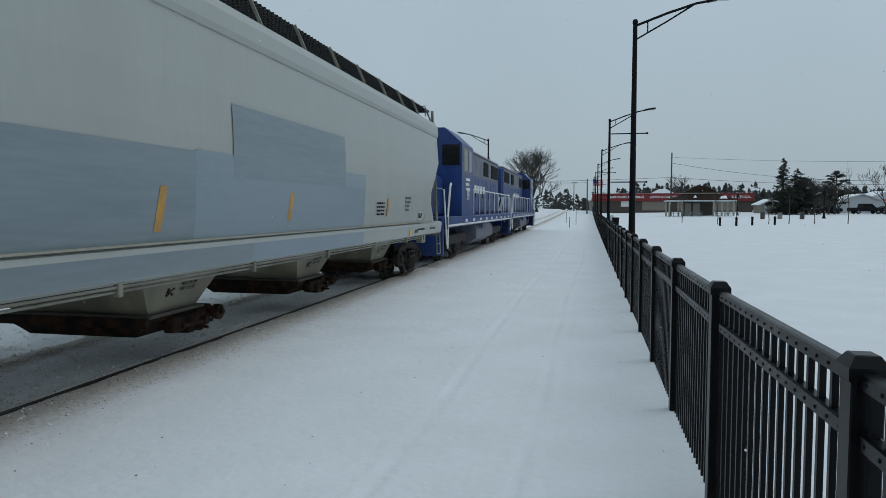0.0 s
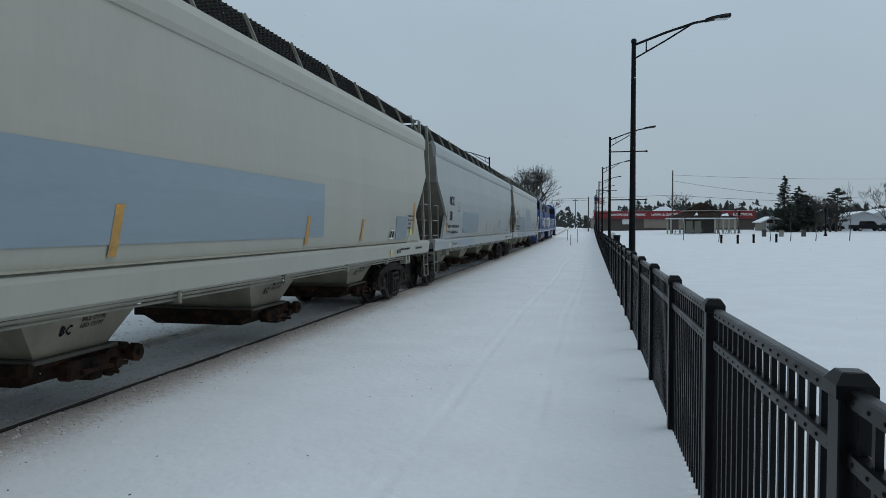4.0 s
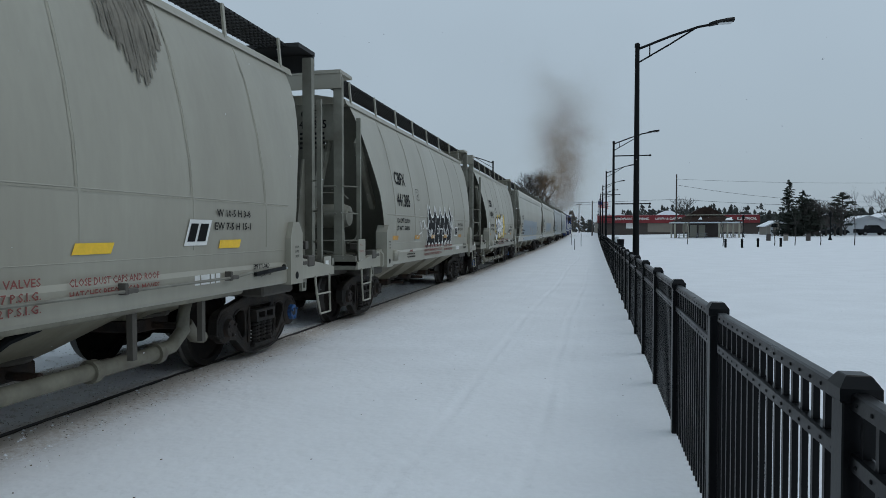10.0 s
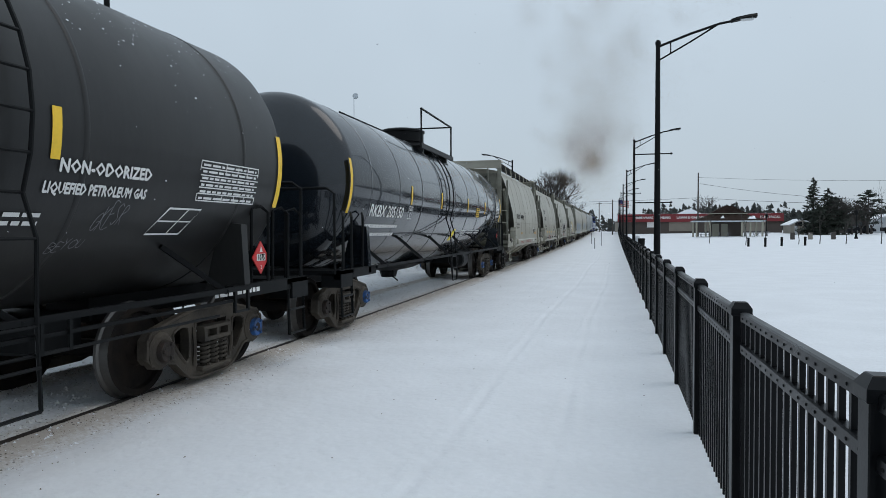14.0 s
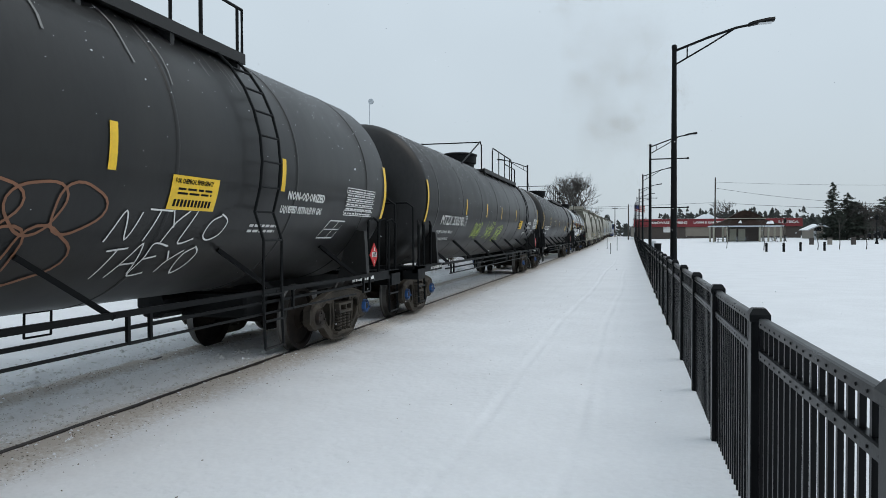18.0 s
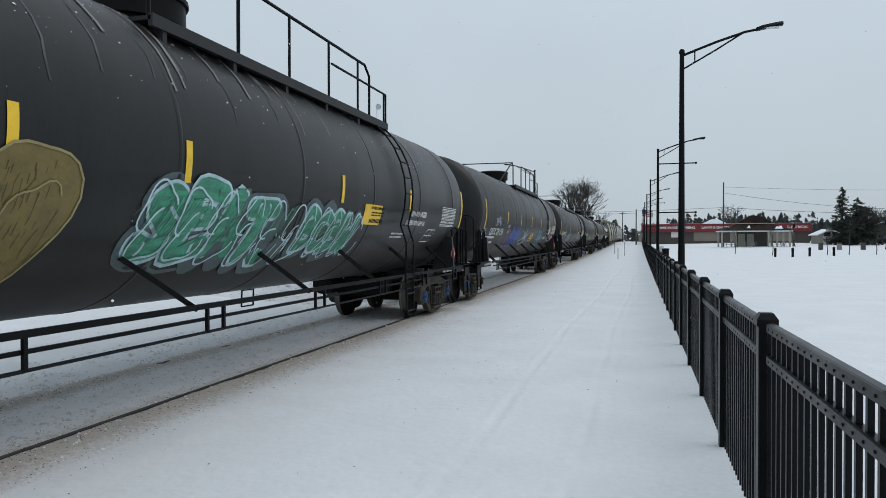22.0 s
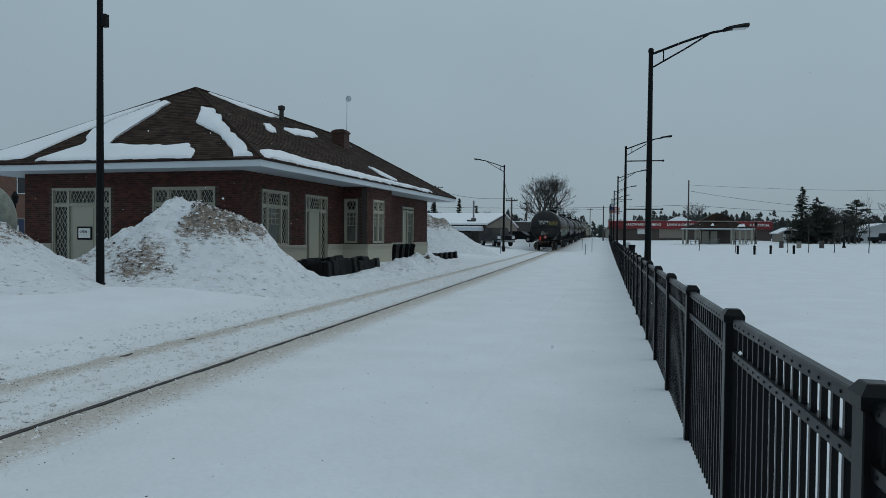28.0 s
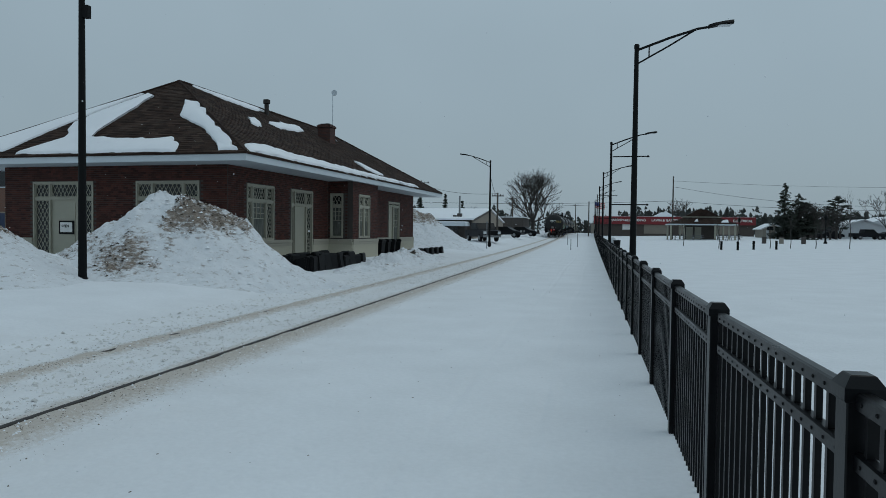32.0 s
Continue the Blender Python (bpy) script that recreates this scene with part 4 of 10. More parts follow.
# shingles in rows on the two slopes that show
SHINGLE_MANY = vary(mat("shingle_tabs", (.034, .021, .016), .95, spec=.15, var=.35, scale=4, fine=40, bump=.4, tint=(.06, .044, .036), tint_amount=.5, tint_scale=1.2), "ShaderNodeNewGeometry", "Random Per Island", .6, 1.5)
rnd = random.Random(9)
tabs = Geo()
for p0, p1, q0, q1 in ((rf[0], rf[1], rf[4], rf[5]), (rf[3], rf[0], rf[4], rf[4])):
    p0, p1, q0, q1 = Vector(p0), Vector(p1), Vector(q0), Vector(q1)
    up = (p1 - p0).cross(q0 - p0).normalized()
    up = up if up.z > 0 else -up
    rows = 44
    for r in range(rows):
        a0, a1, b0, b1 = p0.lerp(q0, r / rows), p1.lerp(q1, r / rows), p0.lerp(q0, (r + 1.1) / rows), p1.lerp(q1, (r + 1.1) / rows)
        n = max(1, int((a1 - a0).length / .3))
        for k in range(n):
            f0, f1 = (k + .01 + .004 * rnd.random()) / n, (k + .985) / n
            lift = .012 + .008 * rnd.random()
            tabs.add([a0.lerp(a1, f0) + up * .004, a0.lerp(a1, f1) + up * .004, a0.lerp(a1, f1) + up * lift, a0.lerp(a1, f0) + up * lift, b0.lerp(b1, f1) + up * .004, b0.lerp(b1, f0) + up * .004], [(0, 1, 2, 3), (3, 2, 4, 5)])
ob = part("shingles", tabs, SHINGLE_MANY, depot, "rows of worn brown shingles")
ob["kind"] = "stuff"

# black bins in the snow by the depot wall
BIN = mat("black_plastic", (.005, .005, .0055), .55, spec=.12, var=.2, scale=4, fine=30, bump=.05)


def bin_thing(m, lab):
    b = thing("plastic_bin", m, lab, "bin", "black bins by the depot")
    part("body", Geo().loft([[(-a, -b2, z), (a, -b2, z), (a, b2, z), (-a, b2, z)] for a, b2, z in ((.24, .22, 0), (.30, .28, .75), (.33, .31, .76), (.33, .31, .82))]), BIN, b)
    part("lid", Geo().box(-.34, .34, -.32, .33, .82, .87, .02).box(-.3, .3, -.28, .28, .87, .9, .02), BIN, b)
    part("handle", Geo().tube([(-.28, .33, .80), (-.28, .40, .84), (.28, .40, .84), (.28, .33, .80)], .016, 6), BIN, b)
    return b


b0 = bin_thing(DEPOT @ pose(1.0, 12.1, .25), "black plastic wheeled bin standing in snow")
for k in range(1, 4):
    copy_thing(b0, DEPOT @ pose(1.0 + .05 * k, 12.1 + k * .75, .25, 0, 0, 6 * k))
lying = bin_thing(DEPOT @ pose(1.9, .6, .27, 0, 82, 12), "black plastic bin lying on its side in snow")
k = 0
for row in range(3):
    for i in range(9):
        k += 1
        if k > 1:
            copy_thing(lying, DEPOT @ pose(.8 + row * .62, .5 + i * .56 + .1 * row, .34 - .03 * (i % 3), 0, 78 + (i * 7 + row * 5) % 12, (i * 37 + row * 50) % 21 - 8))
for i in range(5):
    copy_thing(lying, DEPOT @ pose(1.2, 16.4 + i * 1.1, .2, 0, 84, (i * 31) % 15))

# --- snow banks ---
def crust_material():
    """Ploughed snow: clods and sand-brown dirt in broken layers, most of it in the crust near the top."""
    m = mat("ploughed_crust", (.68, .70, .725), .85, var=.07, scale=2.5, fine=18, bump=.9, spec=.15, bump_scale=11)
    nt = m.node_tree
    L = nt.links.new
    b = nt.nodes["Principled BSDF"]
    tc = nt.nodes.new("ShaderNodeTexCoord")
    at = nt.nodes.new("ShaderNodeAttribute")
    at.attribute_name = "dirt"
    mp = nt.nodes.new("ShaderNodeMapping")
    mp.inputs["Scale"].default_value = (1, 1, 2.4)
    L(tc.outputs["Object"], mp.inputs["Vector"])
    n1 = nt.nodes.new("ShaderNodeTexNoise")
    n1.inputs["Scale"].default_value, n1.inputs["Detail"].default_value, n1.inputs["Roughness"].default_value = 5.0, 9, .75
    n2 = nt.nodes.new("ShaderNodeTexNoise")
    n2.inputs["Scale"].default_value, n2.inputs["Detail"].default_value = 34, 5
    L(mp.outputs[0], n1.inputs["Vector"]), L(mp.outputs[0], n2.inputs["Vector"])
    a1 = nt.nodes.new("ShaderNodeMath")
    a1.operation = "MULTIPLY_ADD"
    L(n1.outputs["Fac"], a1.inputs[0]), L(at.outputs["Fac"], a1.inputs[2])
    a1.inputs[1].default_value = 2.4
    a2 = nt.nodes.new("ShaderNodeMath")
    a2.operation = "MULTIPLY_ADD"
    L(n2.outputs["Fac"], a2.inputs[0])
    a2.inputs[1].default_value = .35
    L(a1.outputs[0], a2.inputs[2])
    r = nt.nodes.new("ShaderNodeMapRange")
    r.inputs["From Min"].default_value, r.inputs["From Max"].default_value, r.inputs["To Max"].default_value = 1.50, 1.82, .95
    L(a2.outputs[0], r.inputs["Value"])
    mx = nt.nodes.new("ShaderNodeMix")
    mx.data_type = "RGBA"
    L(r.outputs[0], mx.inputs["Factor"])
    L(b.inputs["Base Color"].links[0].from_socket, mx.inputs["A"])
    # sand and dark soil in the dirt
    soil = nt.nodes.new("ShaderNodeMix")
    soil.data_type = "RGBA"
    soil.inputs["A"].default_value, soil.inputs["B"].default_value = (.085, .066, .053, 1), (.33, .27, .215, 1)
    rs = nt.nodes.new("ShaderNodeMapRange")
    rs.inputs["From Min"].default_value, rs.inputs["From Max"].default_value = .36, .64
    L(n2.outputs["Fac"], rs.inputs["Value"])
    L(rs.outputs[0], soil.inputs["Factor"])
    L(soil.outputs["Result"], mx.inputs["B"])
    L(mx.outputs["Result"], b.inputs["Base Color"])
    return m


CRUST = crust_material()
CLOD = mat("dirt_clod", (.062, .049, .039), .95, var=.4, scale=6, fine=40, bump=.3, spec=.1)


def snow_bank(name, cx, cy, rx, ry, h, label, seed, peak=1.3, material=None, dirty=1.0):
    n, m = 260, 110
    pts, dirt = [], []
    for j in range(m + 1):
        r = j / m
        for i in range(n):
            a = 2 * math.pi * i / n
            wob = 1 + .16 * noise.noise(Vector((math.cos(a) * 1.3, math.sin(a) * 1.3, seed)))
            x, y = cx + math.cos(a) * rx * r * wob, cy + math.sin(a) * ry * r * wob
            z = h * (math.cos(min(r, 1) * math.pi) * .5 + .5) ** peak
            base = ground_z(x, y) - .04 - .1 * smooth(.93, 1.0, r)
            f = z / h
            broad = noise.noise(Vector((x * .42 + 3, y * .42, seed * 1.7))) * .5 + noise.noise(Vector((x * 1.1, y * 1.1, seed + 5))) * .25
            u = (x - cx) * .83 + (y - cy) * .55
            d = broad * .6 + noise.noise(Vector((x * 2.6, y * 2.6, seed + 9))) * .25 - .10 + .42 * smooth(.42, .72, f) * smooth(-.7, .2, u)
            d += .46 * math.exp(-((u + 1.4) / .7) ** 2) * smooth(.0, .12, f) * smooth(.62, .3, f) + .05 * smooth(.1, -1.0, u) * smooth(.03, .2, f) - .16 * smooth(.5, .25, f) * smooth(-.4, .6, u)
            d -= .9 * smooth(.78, .92, f) * smooth(.25, -.35, u)
            d *= dirty
            clod = smooth(.0, .3, d)
            amp = .12 + .24 * smooth(.25, .9, f)
            z += (noise.fractal(Vector((x * .9, y * .9, seed)), 1.0, 2.0, 5) * amp + abs(noise.noise(Vector((x * 3.5, y * 3.5, seed)))) * .09) * smooth(1.0, .8, r)
            z += (abs(noise.noise(Vector((x * 6.5, y * 6.5, seed)))) * .12 + noise.noise(Vector((x * 15, y * 15, seed))) * .075) * (.15 + .85 * clod) * smooth(1.0, .85, r)
            pts.append((x, y, base + z))
            dirt.append(max(0, min(.62, d)))
    g = Geo().add(pts, [(j * n + i, j * n + (i + 1) % n, (j + 1) * n + (i + 1) % n, (j + 1) * n + i) for j in range(m) for i in range(n)])
    ob = solo(name, g, material or CRUST, label, "snow bank", "ploughed snow banks", smooth=70)
    at = ob.data.attributes.new("dirt", "FLOAT", "POINT")
    at.data.foreach_set("value", dirt)
    rnd = random.Random(seed * 7)
    for nm, mt, lab, lo, count in (("clod", CLOD, "frozen brown clods of dirt and sand", .14, 1100), ("lump", SNOW, "loose lumps of snow", -1, 500)):
        picks = [k for k in range(n * 6, len(pts) - n * 14) if dirt[k] > lo]
        g = Geo()
        for k in rnd.sample(picks, min(count, len(picks))):
            x, y, z = pts[k]
            s = .010 + .04 * rnd.random() ** 3 + (.02 * rnd.random() if nm == 'lump' else 0)
            a = rnd.random() * 6
            ring = [(x + math.cos(a + q * 1.047) * s * rnd.uniform(.7, 1.5), y + math.sin(a + q * 1.047) * s * rnd.uniform(.7, 1.5), z - s * .3) for q in range(6)]
            g.add(ring + [(x + s * .2, y - s * .1, z + s * rnd.uniform(.35, .8))], [(q, (q + 1) % 6, 6) for q in range(6)])
        if g.v:
            pc = part(nm, g, mt, ob, lab)
            pc["kind"] = "stuff"
    return ob


snow_bank("snow_bank", -11.45, 17.4, 5.5, 3.7, 2.16, "tall dirty ploughed snow bank before the depot", 2, 1.35)
snow_bank("snow_bank", -16.2, 13.6, 5.2, 3.6, 1.75, "broad ploughed snow bank with grey crust", 8, .8, None, .6)
snow_bank("snow_bank", -14.3, 51.5, 7.3, 5.0, 3.0, "steep ploughed snow bank beyond the depot", 14, .9)
snow_bank("snow_bank", -17.5, 57.0, 5.5, 5.0, 2.6, "long ploughed snow bank near the car park", 19, .8)
snow_bank("snow_berm", -8.35, 30.5, 1.25, 9.5, .42, "low smooth berm of ploughed snow along the depot", 33, .8, None, .25)
# ---- distance: trees, buildings, poles ----
BARK = mat("bare_bark", (.045, .04, .036), .85, var=.25, scale=6, fine=40, bump=.2)
NEEDLE = mat("spruce_needles", (.022, .030, .021), .8, var=.4, scale=2, fine=20, bump=0)
WOODS = mat("far_woods", (.040, .045, .042), .9, var=.4, scale=.3, fine=3, bump=0)
STORE_RED = mat("store_red", (.17, .010, .014), .55, var=.12, scale=.6, fine=10, bump=.02)
STORE_WALL = mat("store_brown_wall", (.075, .06, .052), .8, var=.12, scale=.8, fine=12, bump=.05)
STORE_TAN = mat("store_tan_panel", (.23, .20, .165), .8, var=.1, scale=.8, fine=12, bump=.05)
SIDING = mat("white_siding", (.50, .52, .54), .6, var=.06, scale=.6, fine=10, bump=.03)
TAN_SIDING = mat("tan_siding", (.22, .20, .17), .7, var=.08, scale=.6, fine=10, bump=.03)
DARK_SIDING = mat("brown_siding", (.06, .05, .045), .7, var=.1, scale=.6, fine=10, bump=.03)
STEEL_GREY = mat("galvanised_grey", (.22, .23, .24), .5, .5, var=.1, fine=30)
POLE_WOOD = mat("weathered_pole", (.07, .06, .052), .85, var=.25, scale=3, fine=30, bump=.1)
CAR_PAINT = mat("dark_car_paint", (.010, .011, .014), .5, var=.1, scale=2, fine=20, bump=0, spec=.15)
FLAG_RED, FLAG_BLUE = mat("flag_red", (.4, .05, .05), .7, fine=20, bump=0), mat("flag_blue", (.04, .06, .2), .7, fine=20, bump=0)


def gz(x, y):
    return ground_z(x, y)


def bare_tree(x, y, h, spread, seed, label, trunk_r=.3, levels=5, group="bare trees", forks=3, low=.18, fine=.008, dense=False):
    rnd = random.Random(seed)
    tree = thing("bare_tree", pose(x, y, gz(x, y) - .1), label, "tree", group)
    limbs, twigs = Geo(), Geo()

    def grow(p, d, length, r, level):
        pts, q = [p], p
        dd = d
        for k in range(3):
            dd = (dd + Vector((rnd.gauss(0, .13), rnd.gauss(0, .13), rnd.gauss(.03, .08)))).normalized()
            q = q + dd * length / 3
            pts.append(q)
        r = max(r, fine)
        (limbs if level < 3 else twigs).tube(pts, [r, r * .85, r * .72, r * .6], 6 if level < 2 else (4 if level < 4 else 3))
        if level >= levels:
            return
        n = forks if level < 2 else rnd.choice((3, 3, 4) if dense else (2, 3))
        for k in range(n):
            a = rnd.random() * 6.28
            side = Vector((math.cos(a), math.sin(a), 0))
            nd = (dd * rnd.uniform(.7, 1.0) + side * rnd.uniform(.5, .85) * spread + Vector((0, 0, .12))).normalized()
            at = pts[rnd.choice((2, 3, 3))]
            grow(at, nd, length * rnd.uniform(.62, .82), r * rnd.uniform(.5, .62), level + 1)

    tr = Geo().tube([(0, 0, 0), (.05, 0, h * low * .5), (0, .04, h * low)], [trunk_r * 1.25, trunk_r, trunk_r * .9], 9)
    part("trunk", tr, BARK, tree, "grey bare trunk", smooth=50)
    for k in range(forks + 1):
        a = 6.28 * k / (forks + 1) + rnd.random()
        grow(Vector((0, 0, h * low * .95)), Vector((math.cos(a) * spread * .6, math.sin(a) * spread * .6, 1)).normalized(), h * .27, trunk_r * .6, 1)
    for k in range(6 if dense else 0):
        a = 6.28 * k / 6 + rnd.random() * .6
        grow(Vector((0, 0, h * low * rnd.uniform(.8, 1.6))), Vector((math.cos(a), math.sin(a), rnd.uniform(.3, .75))).normalized(), h * .20, trunk_r * .42, 2)
    if limbs.v:
        ob = part("limb", limbs, BARK, tree, "spreading bare limbs")
        ob["kind"] = "stuff"
    if twigs.v:
        ob = part("crown", twigs, BARK, tree, "fine leafless twigs")
        ob["kind"] = "stuff"
    return tree


def needles(g, rnd, c, d, s):
    e = d.cross(Vector((0, 0, 1))).normalized()
    g.add([c + d * s, c + e * s * .38 - d * s * .4, c - e * s * .38 - d * s * .4, c + Vector((0, 0, s * .3))], [(0, 1, 3), (1, 2, 3), (2, 0, 3), (0, 2, 1)])


def spruce(x, y, h, w, seed, label, ragged=.3):
    """Tiers of boughs that droop and turn up at the tips, uneven in length, with gaps between."""
    rnd = random.Random(seed)
    tree = thing("spruce", pose(x, y, gz(x, y) - .1), label, "tree", "dark conifers")
    part("trunk", Geo().tube([(0, 0, 0), (0, 0, h * .5), (0, 0, h * .99)], [.22, .14, .02], 7), BARK, tree)
    g = Geo()
    z = h * .05
    while z < h * .985:
        f = 1 - z / h
        tier = rnd.uniform(.75, 1.12)
        for k in range(int(5 + 6 * f)):
            a = rnd.random() * 6.283
            length = max(.18, w * f ** .85 * tier * (rnd.uniform(.6, 1.0) + rnd.random() ** 3 * ragged))
            out = Vector((math.cos(a), math.sin(a), 0))
            side = out.cross(Vector((0, 0, 1)))
            zb = z + rnd.gauss(0, .10)
            for q in range(int(8 + length * 15)):
                u = rnd.random() ** .7
                drop = -length * .34 * u + length * .20 * u ** 4
                c = Vector((0, 0, zb + drop)) + out * length * u + side * rnd.gauss(0, .13 * length * (1.1 - u) + .04) + Vector((0, 0, -abs(rnd.gauss(0, .09))))
                d = (out + side * rnd.uniform(-.9, .9) + Vector((0, 0, rnd.uniform(-.6, .25)))).normalized()
                needles(g, rnd, c, d, rnd.uniform(.14, .28))
        z += .20 + .26 * f * rnd.uniform(.7, 1.3)
    ob = part("crown", g, NEEDLE, tree, "layered dark needle boughs")
    ob["kind"] = "stuff"
    return tree


def pine(x, y, h, w, seed, label, bare=.22, clumps=26):
    """An open pine: forked limbs that carry flat clumps of needles, sky between them."""
    rnd = random.Random(seed)
    tree = thing("pine", pose(x, y, gz(x, y) - .1), label, "tree", "dark conifers")
    lean = rnd.gauss(0, .05)
    part("trunk", Geo().tube([(0, 0, 0), (lean * h * .4, 0, h * .5), (lean * h, 0, h * .95)], [.24, .16, .04], 7), BARK, tree)
    g, limbs = Geo(), Geo()
    for k in range(clumps):
        f = bare + (1 - bare) * (k + rnd.random()) / clumps
        a = k * 2.4 + rnd.gauss(0, .4)
        reach = w * (1 - abs(f - .5) ** 1.6 * 1.5) * rnd.uniform(.35, 1.05) * (1 if f < .9 else .5)
        p = Vector((lean * h * f, 0, h * f * .93))
        tip = p + Vector((math.cos(a) * reach, math.sin(a) * reach, reach * rnd.uniform(.05, .5)))
        limbs.tube([p, (p + tip) / 2 + Vector((0, 0, -.05 * reach)), tip], [.06, .04, .02], 4)
        for c0, r in ((tip, rnd.uniform(.35, .7)), (p.lerp(tip, .55), rnd.uniform(.25, .5))):
            for q in range(int(110 * r)):
                c = c0 + Vector((rnd.gauss(0, r * .5), rnd.gauss(0, r * .5), rnd.gauss(.03, r * .16)))
                d = Vector((rnd.gauss(0, 1), rnd.gauss(0, 1), rnd.gauss(.4, .6))).normalized()
                needles(g, rnd, c, d, rnd.uniform(.14, .28))
    ob = part("limb", limbs, BARK, tree, "dark crooked limbs")
    ob["kind"] = "stuff"
    ob = part("crown", g, NEEDLE, tree, "loose clumps of dark needles")
    ob["kind"] = "stuff"
    return tree


bare_tree(-13.0, 170, 17.0, .78, 5, "large spreading bare maple beyond the road", .5, 6, forks=4, low=.13, fine=.009, dense=True)
spruce(32.9, 125, 9.7, 3.7, 3, "tall dark spruce by the field")
spruce(35.3, 126, 8.1, 3.9, 4, "broad dark spruce beside a taller one", .8)
pine(37.2, 127, 6.6, 2.5, 5, "ragged dark pine at the field edge", .1, 44)
pine(42.6, 130, 7.9, 3.2, 6, "open layered pine behind the houses", .25, 30)
spruce(-26.6, 108, 6.6, 1.6, 8, "small dark spruce behind the depot")
spruce(-24.4, 118, 7.0, 1.3, 9, "small pointed spruce behind low roofs")
spruce(-22.6, 125, 6.0, 1.2, 10, "distant small dark spruce")
for k, (x, y, h, s) in enumerate([(39.6, 128, 6.4, 21), (38.2, 127, 6.2, 22), (37.0, 126, 6.8, 23), (50.6, 130, 9.6, 24), (54.5, 128, 9.0, 25), (41.0, 128, 5.6, 28), (44.2, 133, 6.2, 29), (20.2, 160, 8.6, 26), (46.0, 150, 6.0, 27)]):
    bare_tree(x, y, h, .9, s, "leafless grey tree near the houses", .16, 6, fine=.02)
for k, (x, y, h) in enumerate([(14.3, 70, 4.2), (19.0, 70, 3.4), (21.2, 70, 2.6), (24.1, 70, 5.8), (12.6, 70, 3.6), (17.2, 70, 2.2), (10.4, 78, 3.4)]):
    bare_tree(x, y, h, .30, 60 + k, "thin staked bare sapling in the snowy field", .035, 3, "saplings", 2, .45)
bare_tree(-19.5, 118, 5.5, .8, 80, "small bare tree behind low roofs", .1, 5)
bare_tree(-33.0, 30.5, 4.6, .5, 81, "thin bare street tree by the sculpture", .07, 4, forks=2, low=.35)

# far woods
rnd = random.Random(12)
g = Geo()
for k in range(1500):
    x = rnd.uniform(-130, 200)
    y = rnd.uniform(255, 330)
    if -26 < x + 8 < 22 and rnd.random() < .85:
        continue
    h = rnd.uniform(5.0, 10.5) * (1.15 if 12 < x < 60 or x < -30 else .95)
    w = rnd.uniform(1.6, 3.2)
    conifer = rnd.random() < .5
    for q in range(70):
        f = rnd.random()
        z = -.2 + h * (f if conifer else .06 + .89 * f)
        r = w * ((1 - f) if conifer else math.sin(math.pi * min(.95, .15 + f * .8)))
        a = rnd.random() * 6.28
        s = rnd.uniform(.3, .75)
        r *= math.sqrt(rnd.random())
        c = Vector((x + math.cos(a) * r, y + math.sin(a) * r, z))
        g.add([c + Vector((s, 0, -s * .3)), c + Vector((-s * .6, s * .6, -s * .4)), c + Vector((-s * .5, -s * .7, -s * .2)), c + Vector((0, 0, s * 1.1))], [(0, 1, 3), (1, 2, 3), (2, 0, 3), (0, 2, 1)])
solo("far_woods", g, WOODS, "dark line of mixed woods on the horizon", "woods", kind="stuff")

# --- store with the red band ---
store = thing("store_building", pose(0, 150, 1.0), "long low brown store with a bright red sign band", "building")
part("wall", Geo().box(1.9, 33.8, 0, 18, -.5, 3.2), STORE_WALL, store, "low brown masonry wall")
for a, b in ((12.0, 17.0), (19, 24.5), (25.5, 31.0)):
    part("wall_panel", Geo().box(a, b, -.08, 0, .4, 2.3), STORE_TAN, store, "tan wall panel")
part("window", Geo().box(7.6, 9.2, -.1, 0, 1.2, 2.4), WHITE_PAINT, store, "small white framed window")
band = part("sign_band", Geo().loft([[(1.6, a, z), (34.0, a, z), (34.0, a + .5, z), (1.6, a + .5, z)] for a, z in ((-.55, 2.35), (-.2, 4.0))]), STORE_RED, store, "bright red sloping sign band")
for text, x in (("HARDWARE", 5.0), ("PLUMBING", 9.0), ("LAWN & GARDEN", 13.5), ("ELECTRICAL", 29.6)):
    me = lettering(text, .5, WHITE_PAINT, lambda a, b, x=x: (x + a, -.6 + (b + 3.0 - 2.35) * .21, 3.0 + b), .01, 1.0)
    piece("lettering", me, band)
part("roof", Geo().box(1.7, 33.9, .3, 18.2, 3.2, 4.05), ROOF_SNOW, store, "flat snowy roof")
part("roof_unit", Geo().loft([[(14.0, 6, 4.0), (19.5, 6, 4.0), (19.5, 9, 4.0), (14.0, 9, 4.0)], [(16.2, 6, 5.1), (17.4, 6, 5.1), (17.4, 9, 5.1), (16.2, 9, 5.1)]]), ROOF_SNOW, store)

# --- park pavilion ---
pav = thing("park_pavilion", pose(0, 112, .62), "open park pavilion with pale posts and a gabled roof", "pavilion")
for x in (13.05, 14.98, 19.58, 20.79, 22.5):
    for y in (0, 4.5):
        part("post", Geo().box(x - .12, x + .12, y - .12, y + .12, -.4, 2.3), FRAME_PAINT, pav, "square pale post")
part("fascia", Geo().box(12.7, 22.9, -.35, 4.9, 2.28, 2.45), FASCIA, pav, "thin pale eave board")
part("roof", Geo().loft([[(12.7, -.35, 2.45), (22.9, -.35, 2.45), (22.9, 4.9, 2.45), (12.7, 4.9, 2.45)], [(15.4, 1.2, 3.5), (20.3, 1.2, 3.5), (20.3, 3.4, 3.5), (15.4, 3.4, 3.5)]]), SHINGLE, pav, "low dark roof")
part("upper_fascia", Geo().box(15.0, 20.7, .9, 3.7, 3.5, 3.62), FRAME_PAINT, pav)
